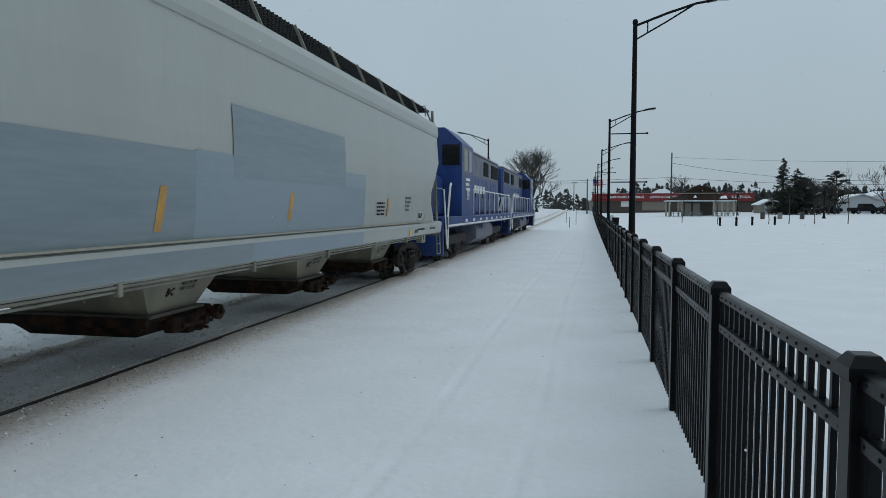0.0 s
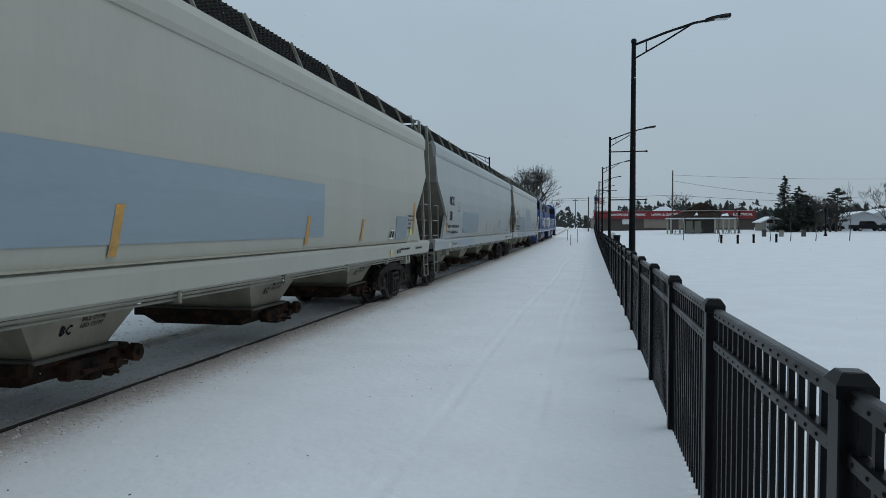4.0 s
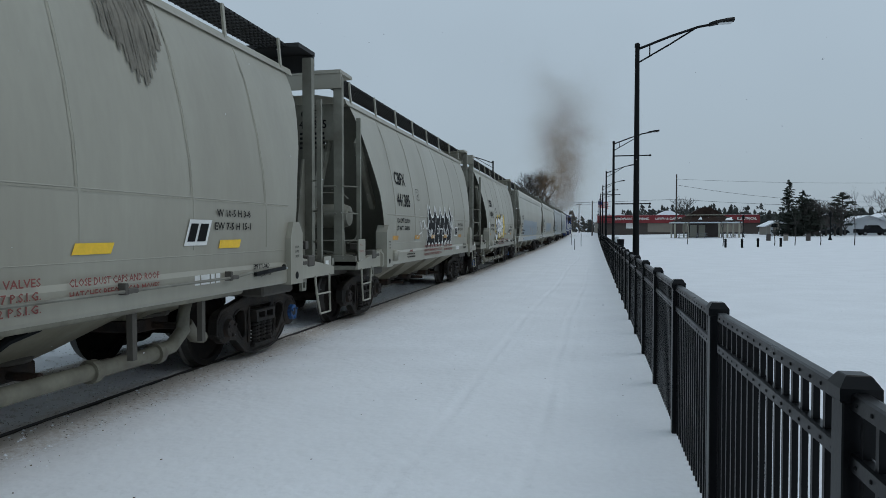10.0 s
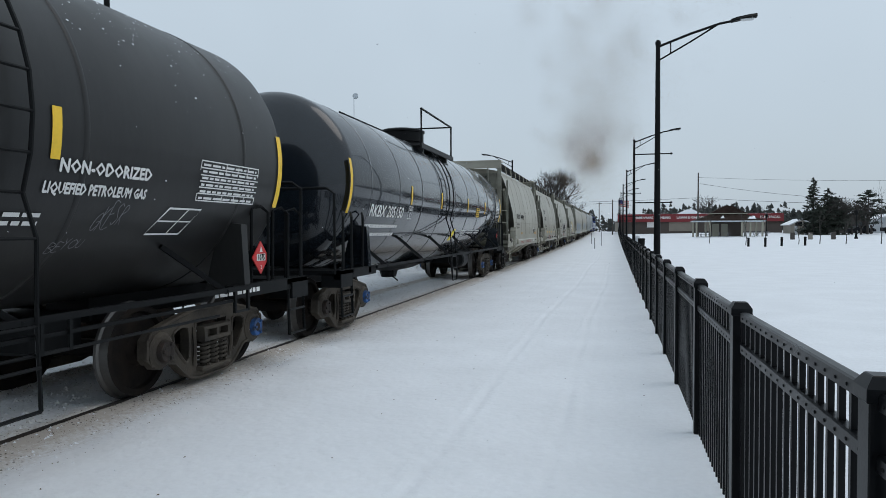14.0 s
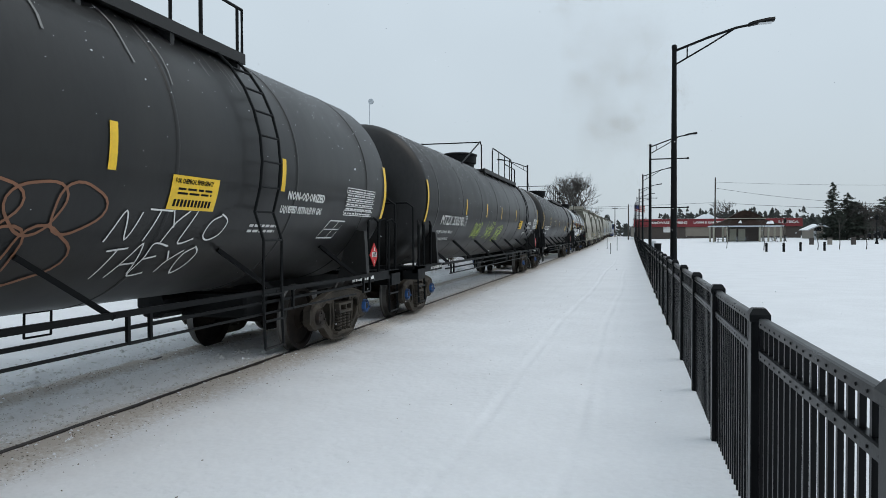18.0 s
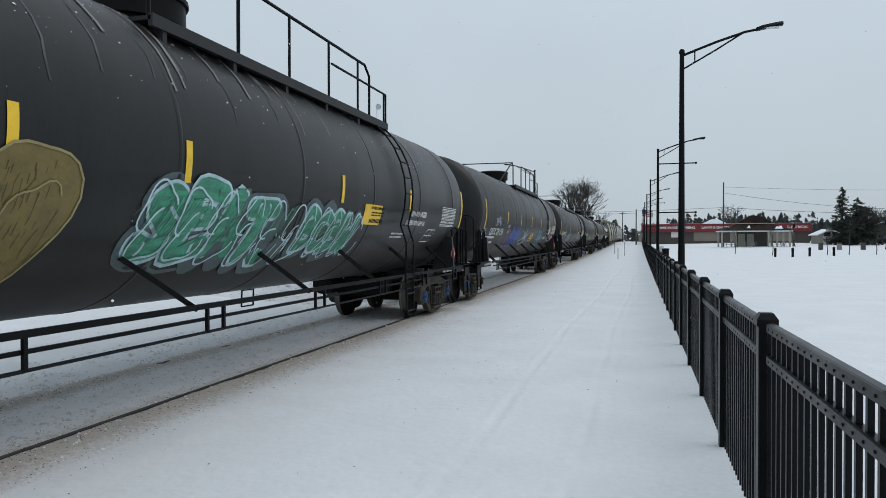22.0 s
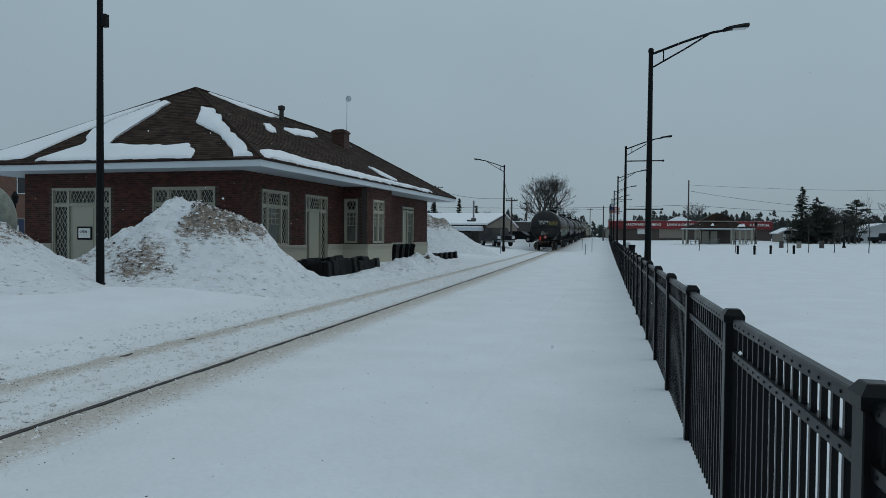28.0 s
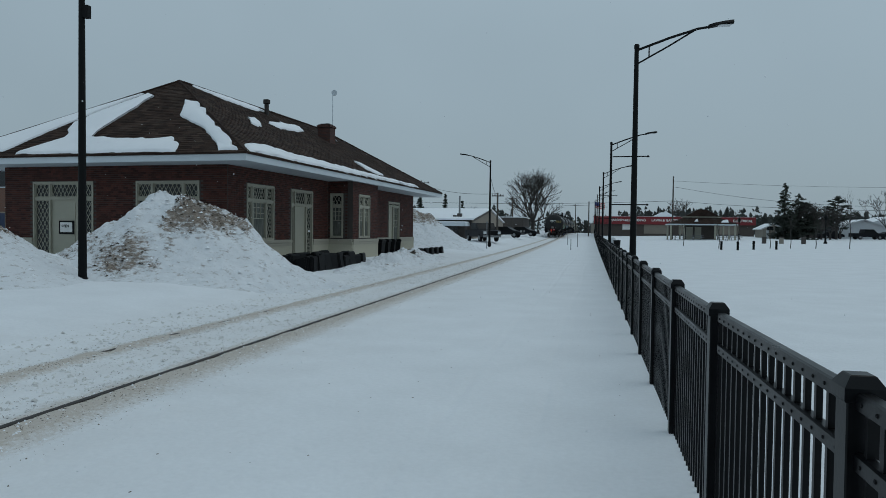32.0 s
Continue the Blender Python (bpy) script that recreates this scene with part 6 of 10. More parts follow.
def side_frame_mesh(s, iron=None):
    """A cast side frame: bowed top chord, two rounded windows, and a middle opening for the springs."""
    half = [(0, .80), (.32, .80), (.52, .765), (.78, .71), (1.0, .66), (1.09, .58), (1.10, .40), (1.04, .335), (.76, .31), (.66, .29), (.52, .17), (.40, .09), (.26, .06)]
    outer = half + [(-y, z) for y, z in half[::-1][:-1]]
    window = rounded([(.43, .63), (.55, .65), (.68, .60), (.68, .50), (.58, .36), (.48, .26), (.42, .31), (.41, .46), (.43, .63)], 3)[:-1]
    middle = [(-.29, .67), (.29, .67), (.31, .60), (.30, .20), (.24, .16), (-.24, .16), (-.30, .20), (-.31, .60)]
    g = plate(outer, [window, [(-y, z) for y, z in window], middle], s * .93, s * 1.04)
    e = s * 1.04
    for line, r in ((outer + outer[:1], .022), (window + window[:1], .018), ([(-y, z) for y, z in window + window[:1]], .018), (middle + middle[:1], .016)):
        g.tube([(e, y, z) for y, z in line], r, 5)
    # bolster end with two pockets, resting on the springs
    g.join(plate([(-.27, .61), (.27, .61), (.25, .45), (-.25, .45)], [[(-.21, .575), (-.02, .575), (-.02, .495), (-.20, .495)], [(.02, .575), (.21, .575), (.20, .495), (.02, .495)]], s * 1.0, s * 1.13))
    g.box(min(s * .9, s * 1.04), max(s * .9, s * 1.04), -.25, .25, .46, .60)
    g.box(min(s * .95, s * 1.12), max(s * .95, s * 1.12), -.29, .29, .13, .175, .01)
    for q in (-1, 1):
        # journal boxes
        g.loft([[(x, q * .89 + math.cos(k * .5236) * r, .46 + math.sin(k * .5236) * r) for k in range(12)] for x, r in ((s * .96, .20), (s * 1.05, .19), (s * 1.075, .155))])
        g.tube([(s * 1.05, q * .34, .62), (s * 1.075, q * .36, .40), (s * 1.05, q * .34, .2)], .02, 5)
    return g.mesh("side_frame", iron or TRUCK_IRON, 30)


def spring_mesh(iron=None):
    turns, n = 5.5, 60
    g = Geo().tube([(math.cos(2 * math.pi * turns * k / n) * .062, math.sin(2 * math.pi * turns * k / n) * .062, .185 + .26 * k / n) for k in range(n + 1)], .017, 5)
    return g.lathe([(.0, .18), (.035, .18), (.035, .45), (0, .45)], 8, "z").mesh("spring", iron or TRUCK_IRON, 60)


def bolster_mesh():
    g = Geo().box(-1.0, 1.0, -.2, .2, .42, .62, .03).box(-.35, .35, -.35, .35, .60, .74, .03)
    for q in (-1, 1):
        g.beam((-.9, q * .36, .38), (.9, q * .36, .38), .1, .13)
        for s in (-1, 1):
            g.box(s * .72 - .05, s * .72 + .05, q * .39 - .05, q * .39 + .05, .25, .6)
    return g.mesh("bolster", RUST, 25)


def truck(car, y, blue=True, wheelbase=1.78, iron=None):
    """A two-axle freight truck: side frames with springs, bolster and wheelsets."""
    at = pose(0, y, 0)
    piece("bolster", shared("bolster", bolster_mesh), car, at, "rusty truck bolster with brake beams")
    for s in (1, -1):
        sf = piece("side_frame", shared(("frame", s, iron), lambda: side_frame_mesh(s, iron)), car, at, "cast iron truck side frame")
        for k in (-.165, 0, .165):
            piece("spring", shared(("spring", iron), lambda: spring_mesh(iron)), sf, pose(s * 1.045, k, 0), "coil spring")
    for q in (-1, 1):
        ws = piece("wheelset", shared("wheelset", wheelset_mesh), car, pose(0, y + q * wheelbase / 2, WHEEL_R), "steel wheels on an axle")
        for s in (1, -1):
            b = blue and (len(ROLLING) * 7) % 5 < 3
            piece("bearing_cap", shared(("cap", s, b), lambda: cap_mesh(s, b)), ws, None, "blue bearing cap" if b else "rusty bearing cap")
            piece("hub", shared(("hub", s), lambda: hub_mesh(s)), ws, None, "dark axle end")
            piece("tread", shared(("tread", s), lambda: tread_mesh(s)), ws, None, "polished steel tread")
        ROLLING.append((ws, y + q * wheelbase / 2))


def coupler_mesh():
    g = Geo().box(-.14, .14, -.55, 0, .72, .98, .03).box(-.07, .07, 0, .28, .78, .92, .02).box(-.17, .13, .24, .46, .74, .98, .05)
    g.box(.05, .17, .40, .58, .76, .94, .04)
    g.tube([(.25, -.1, .74), (.28, .15, .6), (.2, .4, .34), (.05, .55, .26)], .028, 8)
    g.tube([(-.9, -.35, .95), (-.5, -.25, .9), (-.1, .1, .98)], .02, 6)
    return g.mesh("coupler", RUST, 30)


def couplers(car, half):
    for s in (1, -1):
        piece("coupler", shared("coupler", coupler_mesh), car, pose(0, s * (half - .52), 0, 0, 0, 0 if s > 0 else 180), "rusty knuckle coupler with air hose")


def strip(put, y0, y1, z0, z1, ny=1, nz=6, slant=0.0):
    """A patch of paint that follows the car's side; slant leans it."""
    g = Geo()
    pts = [put(y0 + (y1 - y0) * i / ny + slant * j / nz, z0 + (z1 - z0) * j / nz) for j in range(nz + 1) for i in range(ny + 1)]
    return g.add(pts, [(j * (ny + 1) + i, j * (ny + 1) + i + 1, (j + 1) * (ny + 1) + i + 1, (j + 1) * (ny + 1) + i) for j in range(nz) for i in range(ny)])


def side_put(width, lift=.006):
    return lambda y, z: (width(z) + lift, y, z)


def rounded(pts, n=4):
    """A smooth line through the points."""
    out = []
    for k in range(len(pts) - 1):
        p0, p1, p2, p3 = pts[max(k - 1, 0)], pts[k], pts[k + 1], pts[min(k + 2, len(pts) - 1)]
        for q in range(n):
            t = q / n
            out.append(tuple(.5 * (2 * b + (c - a) * t + (2 * a - 5 * b + 4 * c - d) * t * t + (3 * b - a - 3 * c + d) * t ** 3) for a, b, c, d in zip(p0, p1, p2, p3)))
    return out + [pts[-1]]


def ribbon(g, put, pts, w):
    """A brushed or sprayed line on the surface, w wide, with mitred bends."""
    side = []
    for k, (y, z) in enumerate(pts):
        a, b = pts[max(k - 1, 0)], pts[min(k + 1, len(pts) - 1)]
        if k == len(pts) - 1 and pts[0] == pts[-1]:
            b = pts[1]
        if k == 0 and pts[0] == pts[-1]:
            a = pts[-2]
        d = math.hypot(b[0] - a[0], b[1] - a[1]) or 1
        m, n = -(b[1] - a[1]) / d * w / 2, (b[0] - a[0]) / d * w / 2
        side += [put(y + m, z + n), put(y - m, z - n)]
    return g.add(side, [(2 * k, 2 * k + 1, 2 * k + 3, 2 * k + 2) for k in range(len(pts) - 1)])


def blob(g, put, y, z, ry, rz, n=20, wob=.12, seed=0, lean=0.0, rings=5):
    """A rounded patch of paint that follows the surface."""
    ph = random.Random(seed).random() * 6
    pts = [put(y, z)]
    for j in range(1, rings + 1):
        for k in range(n):
            a = 2 * math.pi * k / n
            r = (1 + wob * math.sin(3 * a + ph)) * j / rings
            pts.append(put(y + math.cos(a) * ry * r + lean * math.sin(a) * rz * r, z + math.sin(a) * rz * r))
    faces = [(0, 1 + k, 1 + (k + 1) % n) for k in range(n)]
    faces += [(1 + j * n + k, 1 + j * n + (k + 1) % n, 1 + (j + 1) * n + (k + 1) % n, 1 + (j + 1) * n + k) for j in range(rings - 1) for k in range(n)]
    return g.add(pts, faces)


def bubble(put, y, z, ry, rz, w, wob=.12, seed=0, lean=0.0, n=26, a0=0.0, a1=1.0):
    """The outline of a rounded patch, or a stretch of it."""
    ph = random.Random(seed).random() * 6
    pts = []
    for k in range(n + 1):
        a = 2 * math.pi * (a0 + (a1 - a0) * k / n)
        r = 1 + wob * math.sin(3 * a + ph)
        pts.append((y + math.cos(a) * ry * r + lean * math.sin(a) * rz * r, z + math.sin(a) * rz * r))
    if abs(a1 - a0) >= .999:
        pts[-1] = pts[0]
    return ribbon(Geo(), put, pts, w)


def scrawl(put, y0, y1, z0, z1, w, n, seed):
    """Looping hand-sprayed strokes inside a box, no letters."""
    rnd = random.Random(seed)
    g = Geo()
    step = (y1 - y0) / n
    for k in range(n):
        cy = y0 + step * (k + .5)
        kind = rnd.random()
        if kind < .45:
            a0, turn = rnd.random() * 6.3, rnd.uniform(3.5, 6.0)
            pts = [(cy + math.cos(a0 + turn * i / 12) * step * .6, (z0 + z1) / 2 + math.sin(a0 + turn * i / 12) * (z1 - z0) * rnd.uniform(.40, .48)) for i in range(13)]
        else:
            pts = [(cy + rnd.uniform(-.55, .55) * step, z0 + (z1 - z0) * (j % 2 * .8 + rnd.random() * .25)) for j in range(5)]
        ribbon(g, put, rounded(pts), w)
    return g


def hatch(put, y0, y1, z0, z1, w, n, seed, lean=.12, lobes=5):
    """Slanting sprayed strokes that fill a lobed band."""
    rnd = random.Random(seed)
    g = Geo()
    for k in range(n):
        f = (k + rnd.random()) / n
        lobe = .72 + .28 * abs(math.sin(f * lobes * math.pi + seed))
        mid = (z0 + z1) / 2
        a = mid - (mid - z0) * lobe * rnd.uniform(.75, 1.0)
        b = mid + (z1 - mid) * lobe * rnd.uniform(.75, 1.0)
        if rnd.random() < .4:
            a, b = sorted((rnd.uniform(a, b), rnd.choice((a, b))))
        y = y0 + (y1 - y0) * f
        ribbon(g, put, [(y - lean * (1 - q / 3) + rnd.gauss(0, .012), a + (b - a) * q / 3) for q in range(4)], w * rnd.uniform(.6, 1.4))
    return g


STROKES = {}


def glyph(ch, *lines):
    STROKES[ch] = lines


glyph("A", [(0, 0), (.35, 1), (.5, 1), (.85, 0)], [(.15, .4), (.7, .4)])
glyph("B", [(.05, 0), (.05, 1), (.6, .95), (.65, .7), (.1, .53), (.75, .4), (.7, .05), (.05, 0)])
glyph("E", [(.8, .95), (.1, 1), (.05, .5), (.05, 0), (.8, .05)], [(.05, .52), (.6, .55)])
glyph("G", [(.85, .8), (.5, 1), (.1, .7), (.1, .25), (.5, 0), (.85, .2), (.85, .5), (.5, .48)])
glyph("H", [(.05, 0), (.1, 1)], [(.08, .5), (.75, .55)], [(.75, 0), (.8, 1)])
glyph("K", [(.05, 0), (.08, 1)], [(.8, 1), (.1, .5), (.85, 0)])
glyph("L", [(.1, 1), (.05, 0), (.75, .05)])
glyph("N", [(0, 0), (.1, 1), (.65, 0), (.75, 1)])
glyph("O", [(.4, 1), (.05, .75), (.05, .25), (.4, 0), (.8, .25), (.8, .75), (.4, 1)])
glyph("P", [(.05, 0), (.08, 1), (.6, 1), (.75, .72), (.55, .48), (.08, .45)])
glyph("R", [(.05, 0), (.08, 1), (.6, 1), (.7, .72), (.1, .5), (.8, 0)])
glyph("S", [(.75, .85), (.4, 1), (.05, .78), (.4, .52), (.75, .27), (.4, 0), (0, .15)])
glyph("T", [(0, .95), (.85, 1)], [(.42, .97), (.38, 0)])
glyph("U", [(.05, 1), (.05, .2), (.4, 0), (.75, .2), (.75, 1)])
glyph("W", [(0, 1), (.15, 0), (.4, .6), (.65, 0), (.85, 1)])
glyph("Y", [(0, 1), (.4, .5)], [(.8, 1), (.4, .5), (.3, 0)])
glyph("3", [(.05, .85), (.45, 1), (.75, .75), (.35, .53), (.8, .3), (.45, 0), (0, .15)])
glyph("!", [(.1, 1), (.15, .35)], [(.17, .1), (.18, 0)])


def tag(putf, lift, text, y0, y1, z0, z1, w, lean=.12, climb=0.0, seed=1, loose=.10):
    """Hand-sprayed letters, each a little off in size and place; putf(lift) gives the surface."""
    rnd = random.Random(seed)
    g = Geo()
    step, h = (y1 - y0) / len(text), z1 - z0
    n = 0
    for k, ch in enumerate(text):
        sx, sz = step * rnd.uniform(.95, 1.15), h * rnd.uniform(1 - loose, 1 + loose)
        oy, oz = y0 + step * k, z0 + climb * k + rnd.gauss(0, loose * .25) * h
        for line in STROKES[ch]:
            pts = [(oy + (a + rnd.gauss(0, .03)) * sx + lean * b * h, oz + (b + rnd.gauss(0, .03)) * sz) for a, b in line]
            ribbon(g, putf(lift + .0007 * n), rounded(pts, 5), w)
            for a, b in (pts[0], pts[-1]) if w > .1 else ():
                n += 1
                blob(g, putf(lift + .0007 * n), a, b, w / 2, w / 2, 14, 0)
            n += 1
    return g


GRAF = {}


def paint(name, col, rough=.5):
    if name not in GRAF:
        GRAF[name] = mat(name, col, rough, var=.25, scale=5, fine=30, bump=0)
    return GRAF[name]


def mark(car, text, size, put, y, z, material, squeeze=.8, bold=.004, name="lettering", label="", width=0.0):
    me = lettering(text, size, material, lambda a, b: put(y + a, z + b), bold, squeeze, width)
    me.name = name
    return piece(name, me, car, None, label)


def bars(car, put, y0, y1, z, rows, h, gap, material, seed=1):
    """Small writing that cannot be read: rows of short bars."""
    rnd = random.Random(seed)
    g = Geo()
    for r in range(rows):
        y = y0
        zz = z - r * (h + gap)
        while y < y1:
            wd = rnd.uniform(.05, .16)
            g.join(strip(put, y, min(y + wd, y1), zz, zz + h, 1, 1))
            y += wd + .025
    ob = part("lettering", g, material, car)
    ob["kind"] = "stuff"


def placard(car, m, text):
    """A red diamond hazard placard on a holder."""
    g = Geo().loft([[(0, -.19, 0), (0, 0, -.19), (0, .19, 0), (0, 0, .19)], [(.012, -.19, 0), (.012, 0, -.19), (.012, .19, 0), (.012, 0, .19)]])
    p = part("placard", g, RED_PAINT, car, "red diamond hazard placard", m=m)
    me = Geo().add([(.016, -.10, -.035), (.016, .10, -.035), (.016, .10, .045), (.016, -.10, .045)], [(0, 1, 2, 3)]).mesh("panel", WHITE_PAINT)
    piece("panel", me, p)
    piece("flame", Geo().add([(.016, -.035, .065), (.016, .035, .065), (.016, .0, .135)], [(0, 1, 2)]).mesh("flame", WHITE_PAINT), p)
    piece("lettering", lettering("2", .045, WHITE_PAINT, lambda a, b: (.016, a - .018, b - .13), .001, .9), p)
    me = lettering(text, .07, BLACK_PAINT, lambda a, b: (.019, a - .085, b - .028), .002, .85)
    piece("lettering", me, p)


# --- covered hoppers with straight sides ---
def n_width(z):
    return float(np.interp(z, (1.27, 1.5, 2.0, 2.5, 3.0, 3.85), (1.50, 1.535, 1.56, 1.56, 1.535, 1.45)))


def n_hopper(paintwork, label, ends):
    car = thing("covered_hopper", None, label, "rail car", "freight cars of the train")
    lv = [(3.85, 9.16), (3.4, 9.13), (2.86, 9.10), (2.4, 8.55), (1.96, 8.04), (1.6, 7.7), (1.27, 7.4)]
    g = Geo()
    rings = []
    for z, e in lv[::-1]:
        w = n_width(z)
        rings.append([(-w, -e, z), (w, -e, z), (w, e, z), (-w, e, z)])
    g.loft(rings, caps=True)
    part("body", g, paintwork, car, "smooth light grey side and slope sheets")
    for s in (1, -1):
        part("slope_sheet", Geo().loft([[(-1.5, s * (e + .012), z), (1.5, s * (e + .012), z)] for z, e in [(2.84, 9.09), (2.4, 8.56), (1.96, 8.05), (1.27, 7.4)]], close=False), SLOPE_KHAKI if ends else paintwork, car, "darkened sloping end sheet")
        # side paint toned down here for the shade on the end
        part("end_sheet", Geo().loft([[(-w, s * (e + .006), z), (w, s * (e + .006), z)] for z, e, w in ((2.86, 9.10, 1.5), (3.4, 9.13, 1.48), (3.84, 9.16, 1.42))], close=False), HOPPER_END, car, "greenish end sheet with shade in its colour")
        # gusset that carries the side down to the end of the sill
        for q in (1, -1):
            x0, x1 = sorted((q * 1.47, q * 1.54))
            part("gusset", Geo().prism([(s * 8.06, 1.98), (s * 8.55, 1.27), (s * 7.2, 1.27), (s * 7.7, 1.6)], "x", x0, x1), paintwork, car)
    # eave moulding, roof
    g = Geo()
    for q in (1, -1):
        g.loft([[(q * 1.44, y, 3.50), (q * 1.50, y, 3.53), (q * 1.515, y, 3.60), (q * 1.50, y, 3.78), (q * 1.44, y, 3.90), (q * 1.36, y, 3.93)] for y in (-9.18, 9.18)])
    part("eave_moulding", g, paintwork, car)
    g = Geo().loft([[(-1.45, y, 3.86), (1.45, y, 3.86), (.75, y, 4.02), (.35, y, 4.06), (-.35, y, 4.06), (-.75, y, 4.02)] for y in (-9.15, 9.15)])
    part("roof", g, paintwork, car)
    for k in range(5):
        part("hatch", Geo().box(-.3, .3, -8.4 + k * 3.4, -5.2 + k * 3.4, 4.05, 4.16, .03), paintwork, car)
    # running boards
    for s in (1, -1):
        g = Geo()
        for k in range(10):
            x = s * (.62 + k * .06)
            g.box(x - .006, x + .006, -9.2, 9.2, 4.27, 4.305)
        for k in range(150):
            y = -9.15 + k * .1228
            g.box(min(s * .6, s * 1.2), max(s * .6, s * 1.2), y - .008, y + .008, 4.27, 4.3)
        rb = part("running_board", g, GRATING, car, "black steel roof grating")
        for k in range(14):
            y = -8.9 + k * 1.37
            piece("bracket", shared("n_bracket%d" % s, lambda: Geo().beam((s * 1.40, 0, 3.88), (s * 1.22, 0, 4.29), .03, .04).mesh("bracket", HOPPER_END)), rb, pose(0, y, 0))
    # side sill
    for s in (1, -1):
        g = Geo().loft([[(s * 1.36, y, 1.015), (s * 1.50, y, 1.015), (s * 1.525, y, 1.035), (s * 1.555, y, 1.25), (s * 1.545, y, 1.30), (s * 1.50, y, 1.325), (s * 1.36, y, 1.325)] for y in (-9.45, 9.45)])
        sill = part("side_sill", g, paintwork, car, "deep flat side sill")
        part("drip_edge", Geo().loft([[(s * 1.49, y, 1.325), (s * 1.565, y, 1.325), (s * 1.565, y, 1.34), (s * 1.49, y, 1.345)] for y in (-8.2, 8.2)]), SEAM_GRIME_SHADE, sill, "thin darker ledge above the sill")
        part("pipe", Geo().tube([(s * 1.30, -7.2, .99), (s * 1.30, 7.2, .99)], .018, 6), paintwork, sill)
    # hopper bays
    for y in (-5.72, -1.85, 1.95, 5.8):
        g = Geo().loft([[(-a, y - b, z), (a, y - b, z), (a, y + b, z), (-a, y + b, z)] for a, b, z in ((.84, .44, .52), (1.02, .80, .97), (1.12, 1.02, 1.27))])
        bay = part("hopper_bay", g, BAY_TAN, car, "tan discharge hopper")
        part("flange", Geo().box(-.92, .92, y - .52, y + .52, .49, .53, .008), HOPPER_DARK, bay)
        part("gate", Geo().loft([[(-a, y - b, z), (a, y - b, z), (a, y + b, z), (-a, y + b, z)] for a, b, z in ((.66, .40, .27), (.70, .43, .31), (.88, .52, .45), (.90, .53, .49))], caps=True).box(-.9, .9, y - .56, y - .50, .40, .5), GATE_RUST, bay, "rusty sliding discharge gate")
        g = Geo().box(-.5, .92, y + .46, y + .72, .33, .50, .03).tube([(-.95, y + .6, .42), (1.12, y + .6, .42)], .035, 8).box(.84, .98, y - .2, y + .35, .29, .46, .02)
        g.lathe([(.0, 1.0), (.09, 1.0), (.09, 1.08), (0, 1.08)], 8, "x", (0, y + .6, .42)).tube([(1.02, y - .1, .36), (1.02, y + .5, .34)], .025, 6)
        g.lathe([(.0, .93), (.13, .93), (.13, .97), (.05, .98), (.05, 1.06), (0, 1.06)], 12, "x", (0, y + .35, .36)).box(.80, 1.0, y + .05, y + .2, .25, .44, .015).tube([(.9, y + .25, .3), (1.12, y + .25, .3)], .02, 6)
        part("gate_gear", g, GATE_RUST, bay)
    part("centre_sill", Geo().box(-.25, .25, -9.5, 9.5, .78, 1.1), HOPPER_DARK, car)
    # ends
    for s in (1, -1):
        part("end_platform", Geo().box(-1.5, 1.5, min(s * 8.7, s * 9.5), max(s * 8.7, s * 9.5), 1.0, 1.07).box(-1.5, 1.5, min(s * 9.42, s * 9.5), max(s * 9.42, s * 9.5), .93, 1.24), HOPPER_END, car)
        for q in (1, -1):
            part("end_post", Geo().beam((q * 1.43, s * 9.4, 1.05), (q * 1.30, s * 9.4, 4.27), .06, .08), HOPPER_END, car)
            part("end_post", Geo().box(q * .97 - .03, q * .97 + .03, s * 9.42 - .025, s * 9.42 + .025, 1.07, 2.76), HOPPER_END, car)
            g = Geo()
            for k in range(4):
                z = 1.42 + k * .4
                g.tube([(q * .97, s * 9.45, z), (q * (1.39 - (z - 1.05) * .065), s * 9.45, z)], .016, 6)
            part("ladder", g, HOPPER_END, car, "end ladder rungs")
            g = Geo()
            g.tube([(q * 1.51, s * 8.95, 1.33), (q * 1.51, s * 8.95, 2.2), (q * 1.5, s * 9.42, 2.2)], .02, 6)
            for k in range(2):
                g.tube([(q * 1.51, s * 8.95, 1.42 + k * .39), (q * 1.46, s * 9.42, 1.42 + k * .39)], .016, 6)
            part("ladder", g, HOPPER_END, car, "side ladder rungs")
            part("step", Geo().tube([(q * 1.5, s * 9.42, 1.0), (q * 1.52, s * 9.42, .45), (q * 1.52, s * 9.02, .45), (q * 1.5, s * 9.02, 1.0)], .018, 6).tube([(q * 1.52, s * 9.42, .72), (q * 1.52, s * 9.02, .72)], .014, 6), HOPPER_END, car, "bent sill step")
        part("roof_platform", Geo().box(-1.2, 1.2, min(s * 8.9, s * 9.5), max(s * 8.9, s * 9.5), 4.25, 4.3), GRATING, car)
        g = Geo()
        for q in (1, -1):
            g.tube([(q * .55, s * 9.45, 4.15), (q * .55, s * 9.45, 4.42), (q * 1.1, s * 9.45, 4.42), (q * 1.1, s * 9.45, 4.15)], .018, 6)
        part("handrail", g, paintwork, car)
        g = Geo()
        g.lathe([(0, 0), (.2, 0), (.2, .45), (0, .45)], 14, "x", (-.2, s * 8.75, 1.35)).box(-.7, -.3, s * 8.8 - .15, s * 8.8 + .15, 1.1, 1.5, .03)
        g.tube([(-1.2, s * 9.1, 1.2), (0, s * 9.1, 1.3), (1.2, s * 9.1, 1.15)], .02, 6)
        part("brake_gear", g, HOPPER_DARK, car)
        truck(car, s * TC["N"] / 2, blue=False)
    couplers(car, 9.8)
    return car


